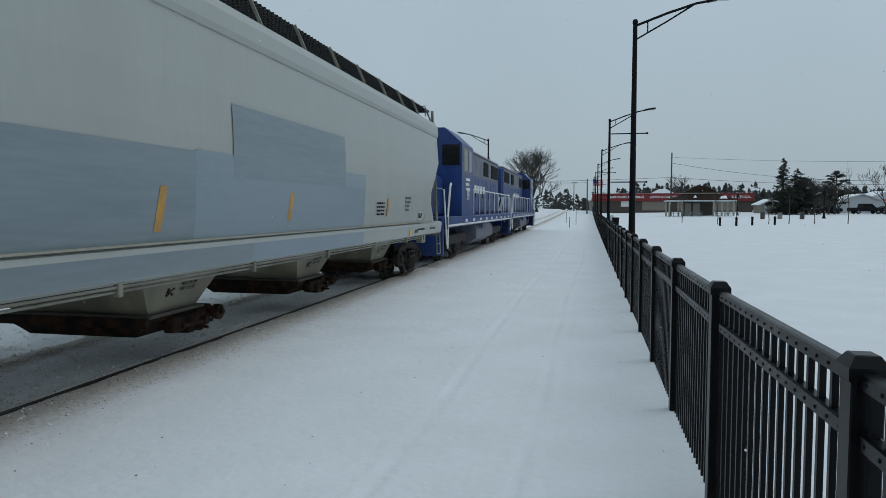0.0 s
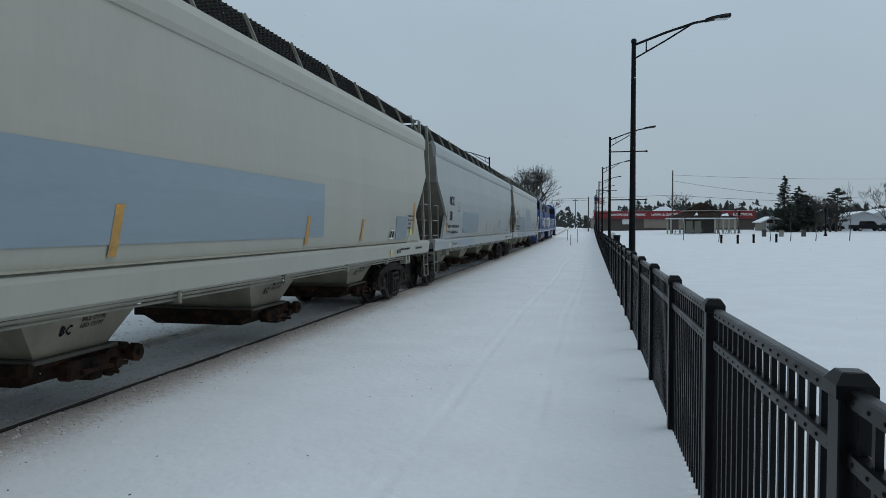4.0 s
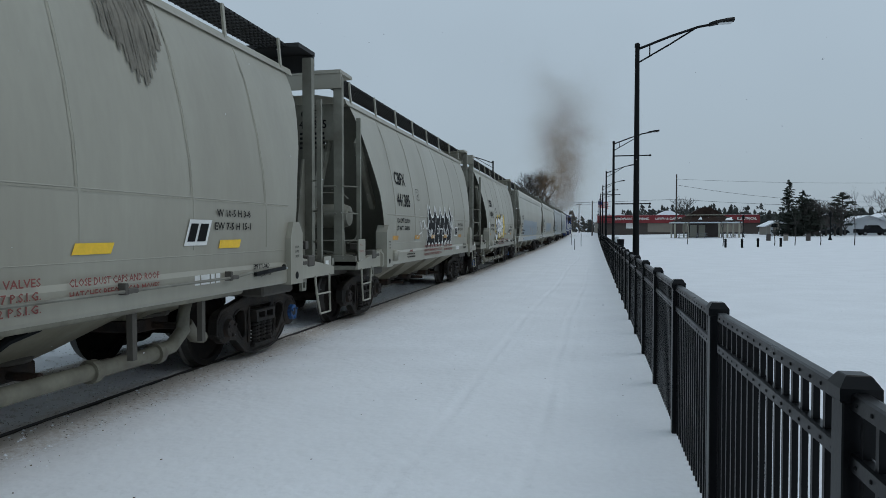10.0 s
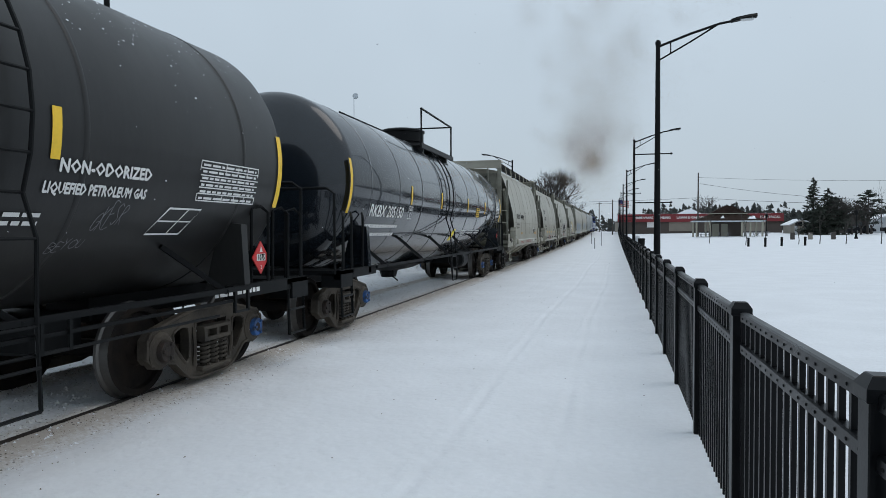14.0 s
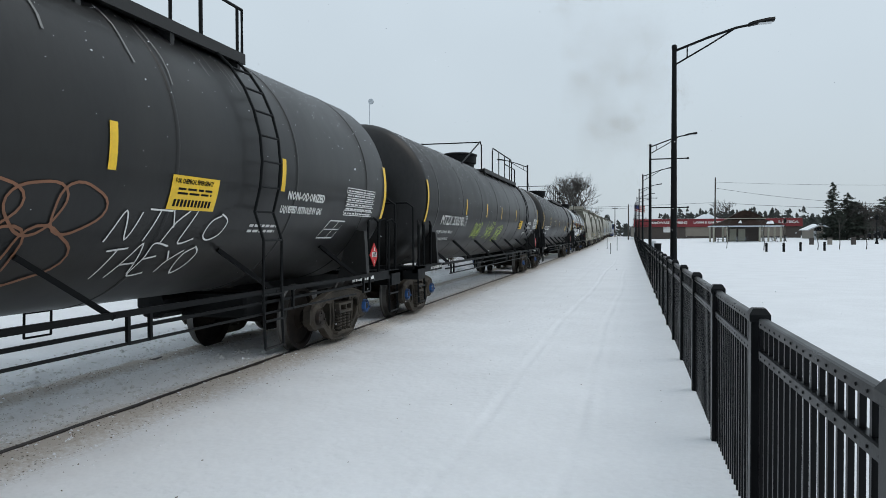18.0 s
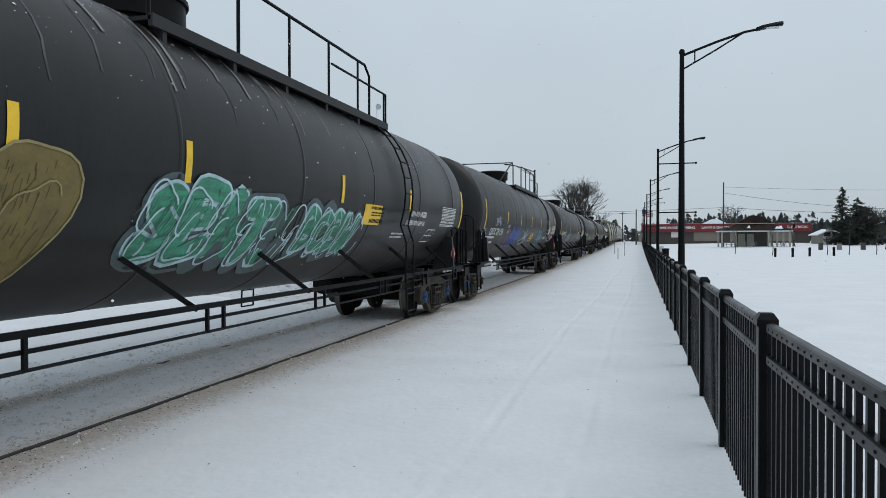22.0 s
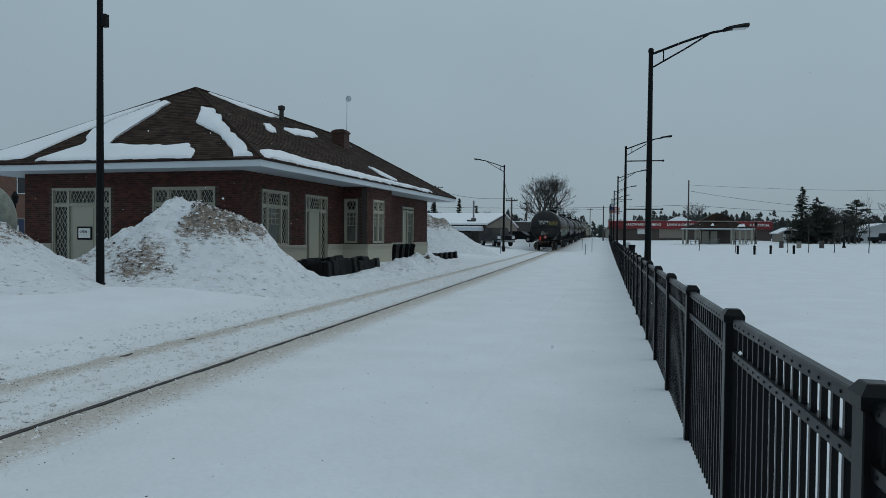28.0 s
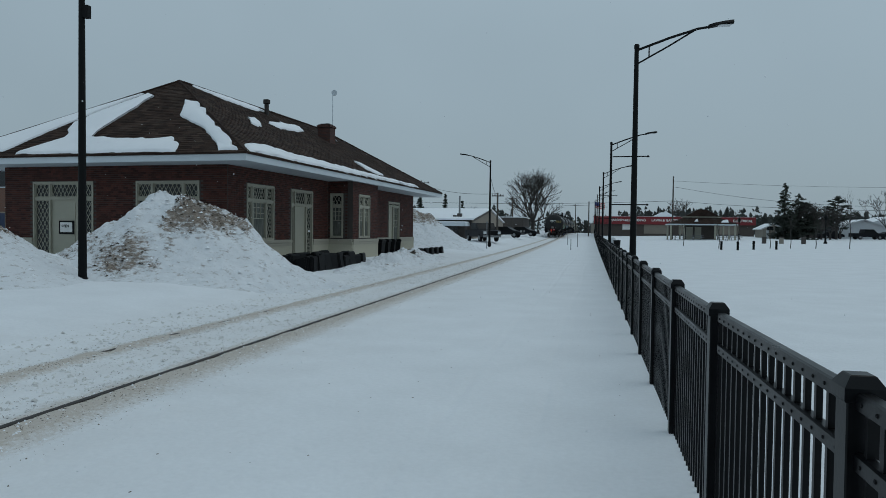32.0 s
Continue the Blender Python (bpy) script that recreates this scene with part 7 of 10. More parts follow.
# --- covered hoppers with curved sides ---
C_Z = (1.0, 1.3, 1.8, 2.3, 2.8, 3.2, 3.6, 3.95)
C_W = (1.50, 1.515, 1.53, 1.50, 1.42, 1.33, 1.22, 1.06)
C_E = (4.5, 4.6, 4.75, 4.85, 5.08, 5.24, 5.36, 5.42)


def c_width(z):
    return float(np.interp(z, C_Z, C_W))


def c_hopper(paintwork, label, pipes, mesh_end):
    car = thing("covered_hopper", None, label, "rail car", "freight cars of the train")
    zs = np.linspace(1.0, 3.95, 14)
    g = Geo()
    rings = []
    for z in zs:
        w, e = c_width(z), float(np.interp(z, C_Z, C_E))
        rings.append([(w, -e, z), (w, e, z)])
    part("side_sheet", g.loft(rings, close=False), paintwork, car, "curved welded side sheet", smooth=50)
    part("side_sheet", Geo().loft([[(-x, y, z) for x, y, z in r] for r in rings], close=False), paintwork, car, "curved welded side sheet", smooth=50)
    for s in (1, -1):
        # recessed sloping ends, darkened in colour for the shade of the recess
        part("slope_sheet", Geo().loft([[(-w, s * e, z), (w, s * e, z)] for z, w, e in ((3.95, 1.05, 5.25), (3.3, 1.29, 4.9), (2.6, 1.45, 4.4), (1.9, 1.52, 3.9), (1.2, 1.5, 3.4))], close=False), HOPPER_SHADE, car, "darkened sloping end sheet")
    for s in (1, -1):
        for x in (-.55, .55):
            part("end_brace", Geo().beam((x, s * 6.2, 1.3), (x, s * 5.2, 3.3), .12, .14), HOPPER_END, car)
        for x in (-1.2, 1.2):
            part("stiffener", Geo().beam((x, s * 5.36, 3.3), (x, s * 4.42, 2.12), .09, .16), HOPPER_END, car, "sloping stiffener under the end sheet")
            part("gusset", Geo().prism([(s * 6.04, 1.12), (s * 6.04, 2.75), (s * 5.98, 2.75), (s * 5.62, 1.12)], "x", x * .9 - .012, x * .9 + .012), HOPPER_END, car, "tapered plate behind the end post")
        part("end_plate", Geo().box(-1.0, 1.0, min(s * 5.5, s * 5.56), max(s * 5.5, s * 5.56), 3.3, 3.95), HOPPER_END, car)
        part("end_plate", Geo().box(-.06, .06, min(s * 5.56, s * 5.62), max(s * 5.56, s * 5.62), 3.2, 3.92), HOPPER_END, car)
    # weld seams
    for k in range(6):
        y = -3.9 + k * 1.56
        for s in (1, -1):
            zz = [z for z in zs if float(np.interp(z, C_Z, C_E)) > abs(y) + .1 and z >= 1.28]
            g = Geo().loft([[(s * (c_width(z) - .004), y - .02, z), (s * (c_width(z) + .007), y - .012, z), (s * (c_width(z) + .007), y + .012, z), (s * (c_width(z) - .004), y + .02, z)] for z in zz])
            part("seam", g, paintwork, car)
    # grime along the seams, and the fold where the lower side sheet begins
        g = Geo()
        zz = [1.98 + .2 * q for q in range(10) if float(np.interp(1.98 + .2 * q, C_Z, C_E)) > abs(y) + .1]
        ribbon(g, lambda a, b: (c_width(b) + .003, a, b), [(y - .028, z) for z in zz], .028)
        ob = part("stain", g, SEAM_GRIME_SHADE, car, "grime beside a weld seam")
    for z, r in ((1.98, .008), (1.40, .006)):
        for s in (1, -1):
            part("fold", Geo().tube([(s * (c_width(z) - .002), -4.55, z), (s * (c_width(z) - .002), 4.55, z)], r, 6), paintwork, car, "horizontal fold of the side sheet")
    # thin darker strip paints the crease shade below the upper fold
    part("stain", strip(lambda a, b: (c_width(b) + .004, a, b), -4.5, 4.5, 1.955, 1.972, 1, 1), SEAM_GRIME_SHADE, car, "painted shade line under the fold")
    g = Geo().loft([[(-1.06, y, 3.95), (-1.1, y, 3.92), (-1.06, y, 4.02), (-.5, y, 4.12), (.5, y, 4.12), (1.06, y, 4.02), (1.1, y, 3.92), (1.06, y, 3.95)] for y in (-5.6, 5.6)])
    part("roof", g, paintwork, car)
    for k in range(5):
        part("hatch", Geo().lathe([(.0, 4.24), (.36, 4.22), (.38, 4.12)], 16, "z", (0, -4.4 + k * 2.2, 0)), paintwork, car)
    for s in (1, -1):
        g = Geo()
        for k in range(9):
            x = s * (.52 + k * .06)
            g.box(x - .006, x + .006, -6.1, 6.1, 4.36, 4.395)
        for k in range(100):
            y = -6.05 + k * .1222
            g.box(min(s * .5, s * 1.02), max(s * .5, s * 1.02), y - .008, y + .008, 4.36, 4.39)
        rb = part("running_board", g, GRATING, car, "black steel roof grating")
        for k in range(8):
            piece("bracket", shared("c_bracket%d" % s, lambda: Geo().beam((s * 1.07, 0, 3.95), (s * 1.03, 0, 4.39), .03, .05).mesh("bracket", HOPPER_TAN)), rb, pose(0, -5.3 + k * 1.51, 0))
    for s in (1, -1):
        part("side_sill", Geo().loft([[(s * 1.40, y, .97), (s * 1.53, y, .97), (s * 1.545, y, 1.0), (s * 1.545, y, 1.2), (s * 1.51, y, 1.25), (s * 1.40, y, 1.25)] for y in (-4.9, 4.9)]), paintwork, car, "side sill")
        for q in (1, -1):
            x0, x1 = sorted((s * 1.38, s * 1.60))
            jb = part("jack_post", Geo().prism([(q * 4.42, .95), (q * 4.80, .95), (q * 4.80, 1.62), (q * 4.68, 1.76), (q * 4.50, 1.76), (q * 4.42, 1.55)], "x", x0, x1), paintwork, car, "boxed jacking post")
            part("hole", Geo().lathe([(0, s * 1.604), (.05, s * 1.602), (.05, s * 1.598)], 14, "x", (0, q * 4.61, 1.06)), BLACK_PAINT, jb, "dark round hole")
            for row, word in enumerate(("JACK", "LIFT", "HERE")):
                if s == 1:
                    mark(car, word, .032, lambda a, b: (1.604, a, b), q * 4.61 - .06, 1.42 - .06 * row, BLACK_PAINT, 1, 0, width=.12)
            if s == 1 and q == 1 and pipes:
                part("lever", Geo().tube([(1.58, 3.5, 1.14), (1.62, 3.7, 1.16), (1.62, 4.2, 1.18), (1.56, 4.3, 1.2)], .025, 8), BLACK_METAL, jb, "black release lever")
            if q < 0:
                part("boss", Geo().lathe([(0, s * 1.70), (.09, s * 1.69), (.12, s * 1.64), (.12, s * 1.5)], 14, "x", (0, q * 4.28, 1.16)), paintwork, jb)
            part("gusset", Geo().prism([(q * 4.8, .98), (q * 6.2, .98), (q * 6.2, 1.1), (q * 4.8, 1.3)], "x", min(s * 1.42, s * 1.5), max(s * 1.42, s * 1.5)), paintwork, car)
    for y, top, low in ((-3.05, .72, .72), (-1.08, 1.06, .55), (1.08, 1.06, .55), (3.05, .72, .72)) if pipes else ((-3.0, .97, .52), (-1.0, .97, .52), (1.0, .97, .52), (3.0, .97, .52)):
        g = Geo().loft([[(-a, y - b, z), (-a * .6, y - b * 1.12, z), (a * .6, y - b * 1.12, z), (a, y - b, z), (a * 1.05, y, z), (a, y + b, z), (a * .6, y + b * 1.12, z), (-a * .6, y + b * 1.12, z), (-a, y + b, z), (-a * 1.05, y, z)] for a, b, z in ((.5, .28, low - .06), (.62, .34, low), (.66, .36, low + .02), (1.36, top, 1.04), (1.36, top, 1.2))])
        bay = part("hopper_bay", g, BAY_TAN, car, "tan discharge cone")
        part("flange", Geo().lathe([(0, low - .03), (.70, low - .03), (.72, low), (.70, low + .03), (0, low + .03)], 24, "z", (0, y, 0)).moved(Matrix.Translation((0, y, 0)) @ Matrix.Diagonal((1, .58, 1, 1)) @ Matrix.Translation((0, -y, 0))), HOPPER_DARK, bay, "dark rim of the cone")
        part("gate", Geo().box(-.55, .55, y - .3, y + .3, low - .2, low - .05, .02).tube([(-.8, y, low - .14), (.86, y, low - .14)], .04, 8), RUST, bay)
    for s in (1, -1):
        part("pipe", Geo().tube([(s * 1.515, -4.3, .985), (s * 1.515, 4.3, .985)], .018, 8), HOPPER_DARK, car, "thin pipe under the sill")
    for s in (1, -1):
        for q in (1, -1):
            part("lifting_eye", plate([(q * 5.2 - .09, .99), (q * 5.2 + .09, .99), (q * 5.2 + .07, .80), (q * 5.2 - .07, .80)], [[(q * 5.2 - .04, .92), (q * 5.2 + .04, .92), (q * 5.2 + .04, .84), (q * 5.2 - .04, .84)]], s * 1.40, s * 1.44), HOPPER_END, car)
        if not pipes:
            continue
        rod = part("rod", Geo().tube([(s * 1.60, -2.6, 1.14), (s * 1.60, 3.0, 1.14), (s * 1.60, 3.4, 1.17)], .016, 6), HOPPER_END, car, "thin operating rod along the sill")
        for y in (-2.3, -.6, 1.2, 2.9):
            part("rod_bracket", Geo().box(min(s * 1.54, s * 1.62), max(s * 1.54, s * 1.62), y - .02, y + .02, 1.11, 1.21, .006).box(min(s * 1.58, s * 1.63), max(s * 1.58, s * 1.63), y, y + .14, 1.12, 1.165, .01), HOPPER_DARK, rod, "small dark rod bracket")
    if pipes:
        for s in (1, -1):
            part("air_pipe", Geo().tube([(s * 1.46, -3.5, .80), (s * 1.48, -3.2, .95), (s * 1.48, -2.9, .97), (s * 1.48, 3.3, .97)], .048, 10), PIPE_OLIVE, car, "pale air pipe under the sill", smooth=50)
            low = part("pipe", Geo().tube([(s * 1.18, -3.62, .74), (s * 1.18, -3.5, .56), (s * 1.18, -3.2, .45), (s * 1.18, -2.8, .43), (s * 1.18, 2.1, .43), (s * 1.18, 2.45, .46), (s * 1.18, 2.66, .60), (s * 1.18, 2.72, .95)], .075, 12), PIPE_OLIVE, car, "olive-grey unloading pipe with bent ends", smooth=50)
            part("elbow", Geo().tube([(s * 1.18, 2.72, .66), (s * 1.18, 2.86, .50), (s * 1.18, 3.02, .47)], .07, 10), PIPE_OLIVE, low, smooth=50)
            for y in (-2.5, -1.3, .1, 1.3, 2.2):
                part("flange", Geo().lathe([(.0, y - .04), (.105, y - .04), (.105, y + .04), (0, y + .04)], 14, "y", (s * 1.18, 0, .43)), PIPE_OLIVE, low)
            for y in (-2.0, -.2, 1.5, 2.6):
                part("hanger", Geo().box(min(s * 1.40, s * 1.46), max(s * 1.40, s * 1.46), y - .03, y + .03, .50, 1.0), HOPPER_DARK, low, "flat pipe hanger")
        part("hose", Geo().tube([(1.40, .5, .93), (1.32, .3, .86), (1.2, .05, .66), (1.16, -.1, .52)], .035, 8), BLACK_METAL, car, "black rubber hose")
    part("centre_sill", Geo().box(-.25, .25, -6.3, 6.3, .78, 1.1), HOPPER_DARK, car)
    for s in (1, -1):
        part("end_platform", Geo().box(-1.48, 1.48, min(s * 5.0, s * 6.25), max(s * 5.0, s * 6.25), 1.05, 1.12).box(-1.48, 1.48, min(s * 6.17, s * 6.25), max(s * 6.17, s * 6.25), .98, 1.22), HOPPER_END, car)
        for q in (1, -1):
            part("end_post", Geo().box(q * 1.13 - .075, q * 1.13 + .075, s * 6.1 - .05, s * 6.1 + .05, 1.1, 4.3), HOPPER_END, car, "tall end post")
            g = Geo()
            for k in range(3):
                z = 1.48 + k * .47
                g.tube([(q * 1.41, s * 5.86, z), (q * 1.18, s * 6.14, z)], .015, 6)
                g.tube([(q * .68, s * 6.15, z), (q * 1.1, s * 6.15, z)], .015, 6)
            g.box(q * 1.41 - .035, q * 1.41 + .035, s * 5.86 - .03, s * 5.86 + .03, 1.1, 3.62)
            g.box(q * .68 - .022, q * .68 + .022, s * 6.15 - .02, s * 6.15 + .02, 1.1, 4.2)
            part("ladder", g, HOPPER_END, car, "end ladder with round rungs")
            part("step", Geo().tube([(q * 1.5, s * 6.0, 1.0), (q * 1.52, s * 5.98, .43), (q * 1.52, s * 5.6, .43), (q * 1.5, s * 5.5, .75), (q * 1.5, s * 5.45, 1.0)], .018, 6).tube([(q * 1.52, s * 5.98, .72), (q * 1.5, s * 5.52, .72)], .014, 6), paintwork, car, "bent sill step")
        part("roof_platform", Geo().box(-1.2, 1.2, min(s * 5.6, s * 6.2), max(s * 5.6, s * 6.2), 4.35, 4.41).box(-1.2, 1.2, s * 6.15 - .03, s * 6.15 + .03, 4.1, 4.36), GRATING if mesh_end else paintwork, car)
        zc = 2.0 if mesh_end else 1.92
        if s < 0:
            part("air_reservoir", Geo().lathe([(0, 0), (.18, .02), (.215, .1), (.215, .86), (.18, .96), (0, .98)], 20, "x", (.15, s * 5.52, zc)), HOPPER_END, car, "round air reservoir", smooth=40)
            part("clamp_ring", Geo().lathe([(.215, 0), (.24, .01), (.24, .06), (.215, .07)], 20, "x", (.22, s * 5.52, zc), caps=False), BLACK_METAL, car)
            part("air_pipe", Geo().tube([(1.02, s * 5.6, zc + .1), (1.3, s * 5.62, zc + .02), (1.36, s * 5.62, zc - .2), (1.25, s * 5.62, zc - .42), (1.1, s * 5.62, zc - .5)], .018, 6).tube([(.1, s * 5.7, zc + .3), (.5, s * 5.72, zc + .42), (1.05, s * 5.72, zc + .4), (1.15, s * 5.7, zc + .3)], .016, 6), HOPPER_END, car, "bent brake pipe")
        part("bracket", Geo().box(1.12, 1.36, s * 5.5 - .05, s * 5.5 + .05, zc - .62, zc - .5, .01).box(1.0, 1.3, s * 5.5 - .04, s * 5.5 + .04, zc - .75, zc - .7, .01), HOPPER_DARK, car)
        vb = part("valve", Geo().box(1.36, 1.52, min(s * 5.18, s * 5.42), max(s * 5.18, s * 5.42), 1.14, 1.30, .02).lathe([(0, 0), (.05, 0), (.05, .2), (0, .2)], 10, "y", (1.46, min(s * 4.98, s * 5.18), 1.2)), HOPPER_DARK, car, "grimy brake valve")
        part("card_holder", Geo().box(1.482, 1.494, min(s * 5.82, s * 6.1), max(s * 5.82, s * 6.1), 1.0, 1.26, .004), paintwork, car)
        part("card", Geo().box(1.494, 1.498, min(s * 5.86, s * 5.98), max(s * 5.86, s * 5.98), 1.1, 1.2), WHITE_PAINT, car, "small white paper card")
        for a_, b_ in ((-.9, 1.7), (-.2, 1.55), (.3, 1.45)):
            part("brake_rod", Geo().tube([(a_, s * 5.3, b_), (a_ + .5, s * 5.9, b_ - .2)], .02, 6), HOPPER_DARK, car)
        g = Geo().lathe([(0, 0), (.16, 0), (.17, .05), (.17, .3), (.16, .35), (0, .35)], 16, "x", (-.8, s * 5.6, 1.6)).tube([(-1.2, s * 5.9, 1.25), (0, s * 5.9, 1.4), (1.3, s * 5.9, 1.2)], .025, 6)
        g.box(-.1, .1, s * 5.7 - .1, s * 5.7 + .1, 1.1, 1.9)
        part("brake_gear", g, HOPPER_END, car, "brake cylinder and piping")
        part("body_bolster", Geo().box(-1.32, 1.32, s * TC["C"] / 2 - .45, s * TC["C"] / 2 + .45, .80, 1.06, .03).box(-.9, .9, min(s * 3.5, s * 6.0), max(s * 3.5, s * 6.0), .84, 1.05, .03), HOPPER_DARK, car, "dark underframe over the wheels")
        truck(car, s * TC["C"] / 2, blue=pipes)
    couplers(car, 6.7)
    return car


# --- tank cars ---
T_R, T_Z = 1.51, 2.46


def t_width(z, r=T_R, c=T_Z):
    return math.sqrt(max(r * r - (z - c) ** 2, .04))


def tank_car(shell, label, half, tc, r=T_R, short=False, blue=True):
    """half: half the length of the shell."""
    car = thing("tank_car", None, label, "rail car", "freight cars of the train")
    prof = [(0, -half)] + [(r * math.sin(a), -half + .5 * (1 - math.cos(a))) for a in [math.pi / 2 * k / 8 for k in range(1, 9)]]
    prof += ([(r, -half * .45), (r, -.6), (r, 0), (r, .6), (r, half * .45)] if short else []) + [(p[0], -p[1]) for p in prof[::-1]]
    hull = Geo().lathe(prof, 64, "y", (0, 0, T_Z))
    if short:
        # the belly slopes down to the outlet in the middle
        hull.v = [(x, y, z - .26 * max(0, 1 - abs(y) / half) * max(0, (T_Z - z) / r)) for x, y, z in hull.v]
    part("shell", hull, shell, car, "long welded cylindrical shell with domed ends", smooth=40)
    n = 8 if not short else 9
    for k in range(n):
        y = (-half + 1.3) + k * (2 * half - 2.6) / (n - 1)
        g = Geo().lathe([(r, y - .03), (r + .006, y - .022), (r + .006, y + .022), (r, y + .03)], 64, "y", (0, 0, T_Z), caps=False)
        if short:
            g.v = [(a, b, c - .26 * max(0, 1 - abs(b) / half) * max(0, (T_Z - c) / r)) for a, b, c in g.v]
        part("band", g, shell, car, smooth=40)
    for s in (1, -1):
        part("stub_sill", Geo().box(-.28, .28, min(s * (half - 2.2), s * (half + .35)), max(s * (half - 2.2), s * (half + .35)), .72, 1.08, .02), BLACK_METAL, car)
        yb = s * tc / 2
        for q in (1, -1):
            g = Geo().loft([[(q * 1.50, yb + a, .95), (q * 1.50, yb + a, 1.05), (q * 1.46, yb + a, 1.72), (q * 1.2, yb + a, 1.75), (q * 1.0, yb + a, .95)] for a in (-.06, .06)])
            part("bolster_plate", g, shell, car, "upright saddle plate")
        e = half + .25
        g = Geo().box(-1.5, 1.5, min(s * (e - .55), s * e), max(s * (e - .55), s * e), .98, 1.05)
        for q in (1, -1):
            g.box(min(q * 1.40, q * 1.5), max(q * 1.40, q * 1.5), min(s * (tc / 2 - .3), s * e), max(s * (tc / 2 - .3), s * e), .92, 1.06)
        part("end_platform", g, BLACK_METAL, car, "black end platform")
        # end handrails
        g = Geo().tube([(-1.42, s * e, 1.0), (-1.42, s * (e + .02), 2.2), (-1.30, s * (e + .02), 2.28), (1.30, s * (e + .02), 2.28), (1.42, s * (e + .02), 2.2), (1.42, s * e, 1.0)], .022, 8)
        part("end_handrail", g, BLACK_METAL, car, "bent end handrail")
        for q in (1, -1):
            for yy in (e - .5, e - .15, e - 1.0):
                part("grab_iron", Geo().tube([(q * 1.48, s * yy, 1.0), (q * 1.49, s * yy, 1.86), (q * 1.44, s * (yy - .08), 1.93), (q * 1.40, s * (yy - .22), 1.90), (q * 1.40, s * (yy - .25), 1.0)], .02, 8), BLACK_METAL, car)
            part("step", Geo().tube([(q * 1.48, s * (e - .08), 1.0), (q * 1.5, s * (e - .08), .36), (q * 1.5, s * (e - .5), .36), (q * 1.48, s * (e - .5), 1.0)], .022, 8).tube([(q * 1.5, s * (e - .08), .66), (q * 1.5, s * (e - .5), .66)], .016, 6), BLACK_METAL, car, "hanging sill step")
            a, b = sorted((q * 1.2, q * 1.52))
            part("corner_bracket", Geo().box(a, b, min(s * (e - .45), s * e), max(s * (e - .45), s * e), .80, 1.0), BLACK_METAL, car)
        truck(car, yb, blue, iron=TRUCK_DUSTY)
        g = Geo().box(-.5, .5, yb - s * 1.6 - .3, yb - s * 1.6 + .3, .55, .9, .03).lathe([(0, -.5), (.2, -.48), (.22, -.4), (.22, .4), (.2, .48), (0, .5)], 14, "y", (-.6, yb - s * 1.9, .78))
        part("brake_gear", g, BLACK_METAL, car)
    # side walkway bars and struts
    end = tc / 2 - .1
    for q in (1, -1):
        sr = part("side_bar", Geo().beam((q * 1.58, -end, 1.04), (q * 1.58, end, 1.04), .035, .05), BLACK_METAL, car, "long black side rail")
        if not short:
            part("lower_bar", Geo().tube([(q * 1.58, -end + .6, .80), (q * 1.58, end - .6, .80)], .014, 6), BLACK_METAL, sr)
            part("middle_bar", Geo().beam((q * 1.56, -end + .3, .92), (q * 1.56, end - .3, .92), .03, .03), BLACK_METAL, sr)
        m = int(2 * end / 2.3)
        for k in range(m + 1):
            y = -end + .5 + k * (2 * end - 1) / m
            piece("strut", shared(("strut", q), lambda: Geo().beam((q * 1.18, -.45, 1.5), (q * 1.58, .05, 1.02), .06, .045).mesh("strut", BLACK_METAL)), sr, pose(0, y, 0))
            if not short:
                piece("hanger", shared(("hanger", q), lambda: Geo().beam((q * 1.58, .2, 1.06), (q * 1.58, .2, .79), .03, .03).beam((q * 1.58, .46, 1.06), (q * 1.58, .46, .79), .03, .03).tube([(q * 1.58, .2, .80), (q * 1.58, .46, .80)], .015, 5).mesh("hanger", BLACK_METAL)), sr, pose(0, y, 0))
    # fittings housing, platform and railings on the top
    top = T_Z + r
    part("manway", Geo().lathe([(.50, top - .12), (.50, top + .05), (.57, top + .06), (.57, top + .30), (.60, top + .31), (.60, top + .36), (.5, top + .40), (0, top + .42)], 28, "z"), BLACK_METAL, car, "round fittings housing with bolted lid", smooth=35)
    y0, y1 = (-1.0, 5.3) if not short else (-1.9, 1.4)
    for q in (1, -1):
        a, b = sorted((q * .62, q * 1.05))
        g = Geo().box(a, b, y0, y1, top - .26, top - .22)
        for y in np.arange(y0 + .2, y1, 1.2):
            g.box(a, b, y - .03, y + .03, top - .45, top - .24)
        g.box(q * 1.05 - .025, q * 1.05 + .025, y0, y1, top - .32, top - .2)
        part("platform", g, GRATING, car, "steel grating platform")
    zt = top + .62
    if not short:
        for q in (1, -1):
            part("railing", Geo().tube([(q * .95, -.9, top - .24), (q * .95, -.92, zt - .1), (q * .95, -1.12, zt), (q * .95, -3.6, top - .30)], .022, 8), BLACK_METAL, car, "bent tube railing")
            g = Geo().tube([(q * 1.03, .5, top - .24), (q * 1.03, .5, zt - .12), (q * 1.03, .62, zt), (q * 1.03, 4.3, zt), (q * 1.03, 4.5, zt - .15), (q * 1.03, 4.5, top - .24)], .022, 8)
            for y in (1.7, 2.9, 4.0):
                g.tube([(q * 1.03, y, top - .24), (q * 1.03, y, zt)], .018, 6)
            part("railing", g, BLACK_METAL, car, "bent tube railing")
            part("railing", Geo().tube([(q * 1.03, 3.0, zt - .3), (q * 1.03, 5.3, zt - .3), (q * 1.03, 5.3, top - .24)], .018, 6).tube([(q * 1.03, 5.2, top - .24), (q * 1.03, 5.2, zt - .3)], .018, 6), BLACK_METAL, car)
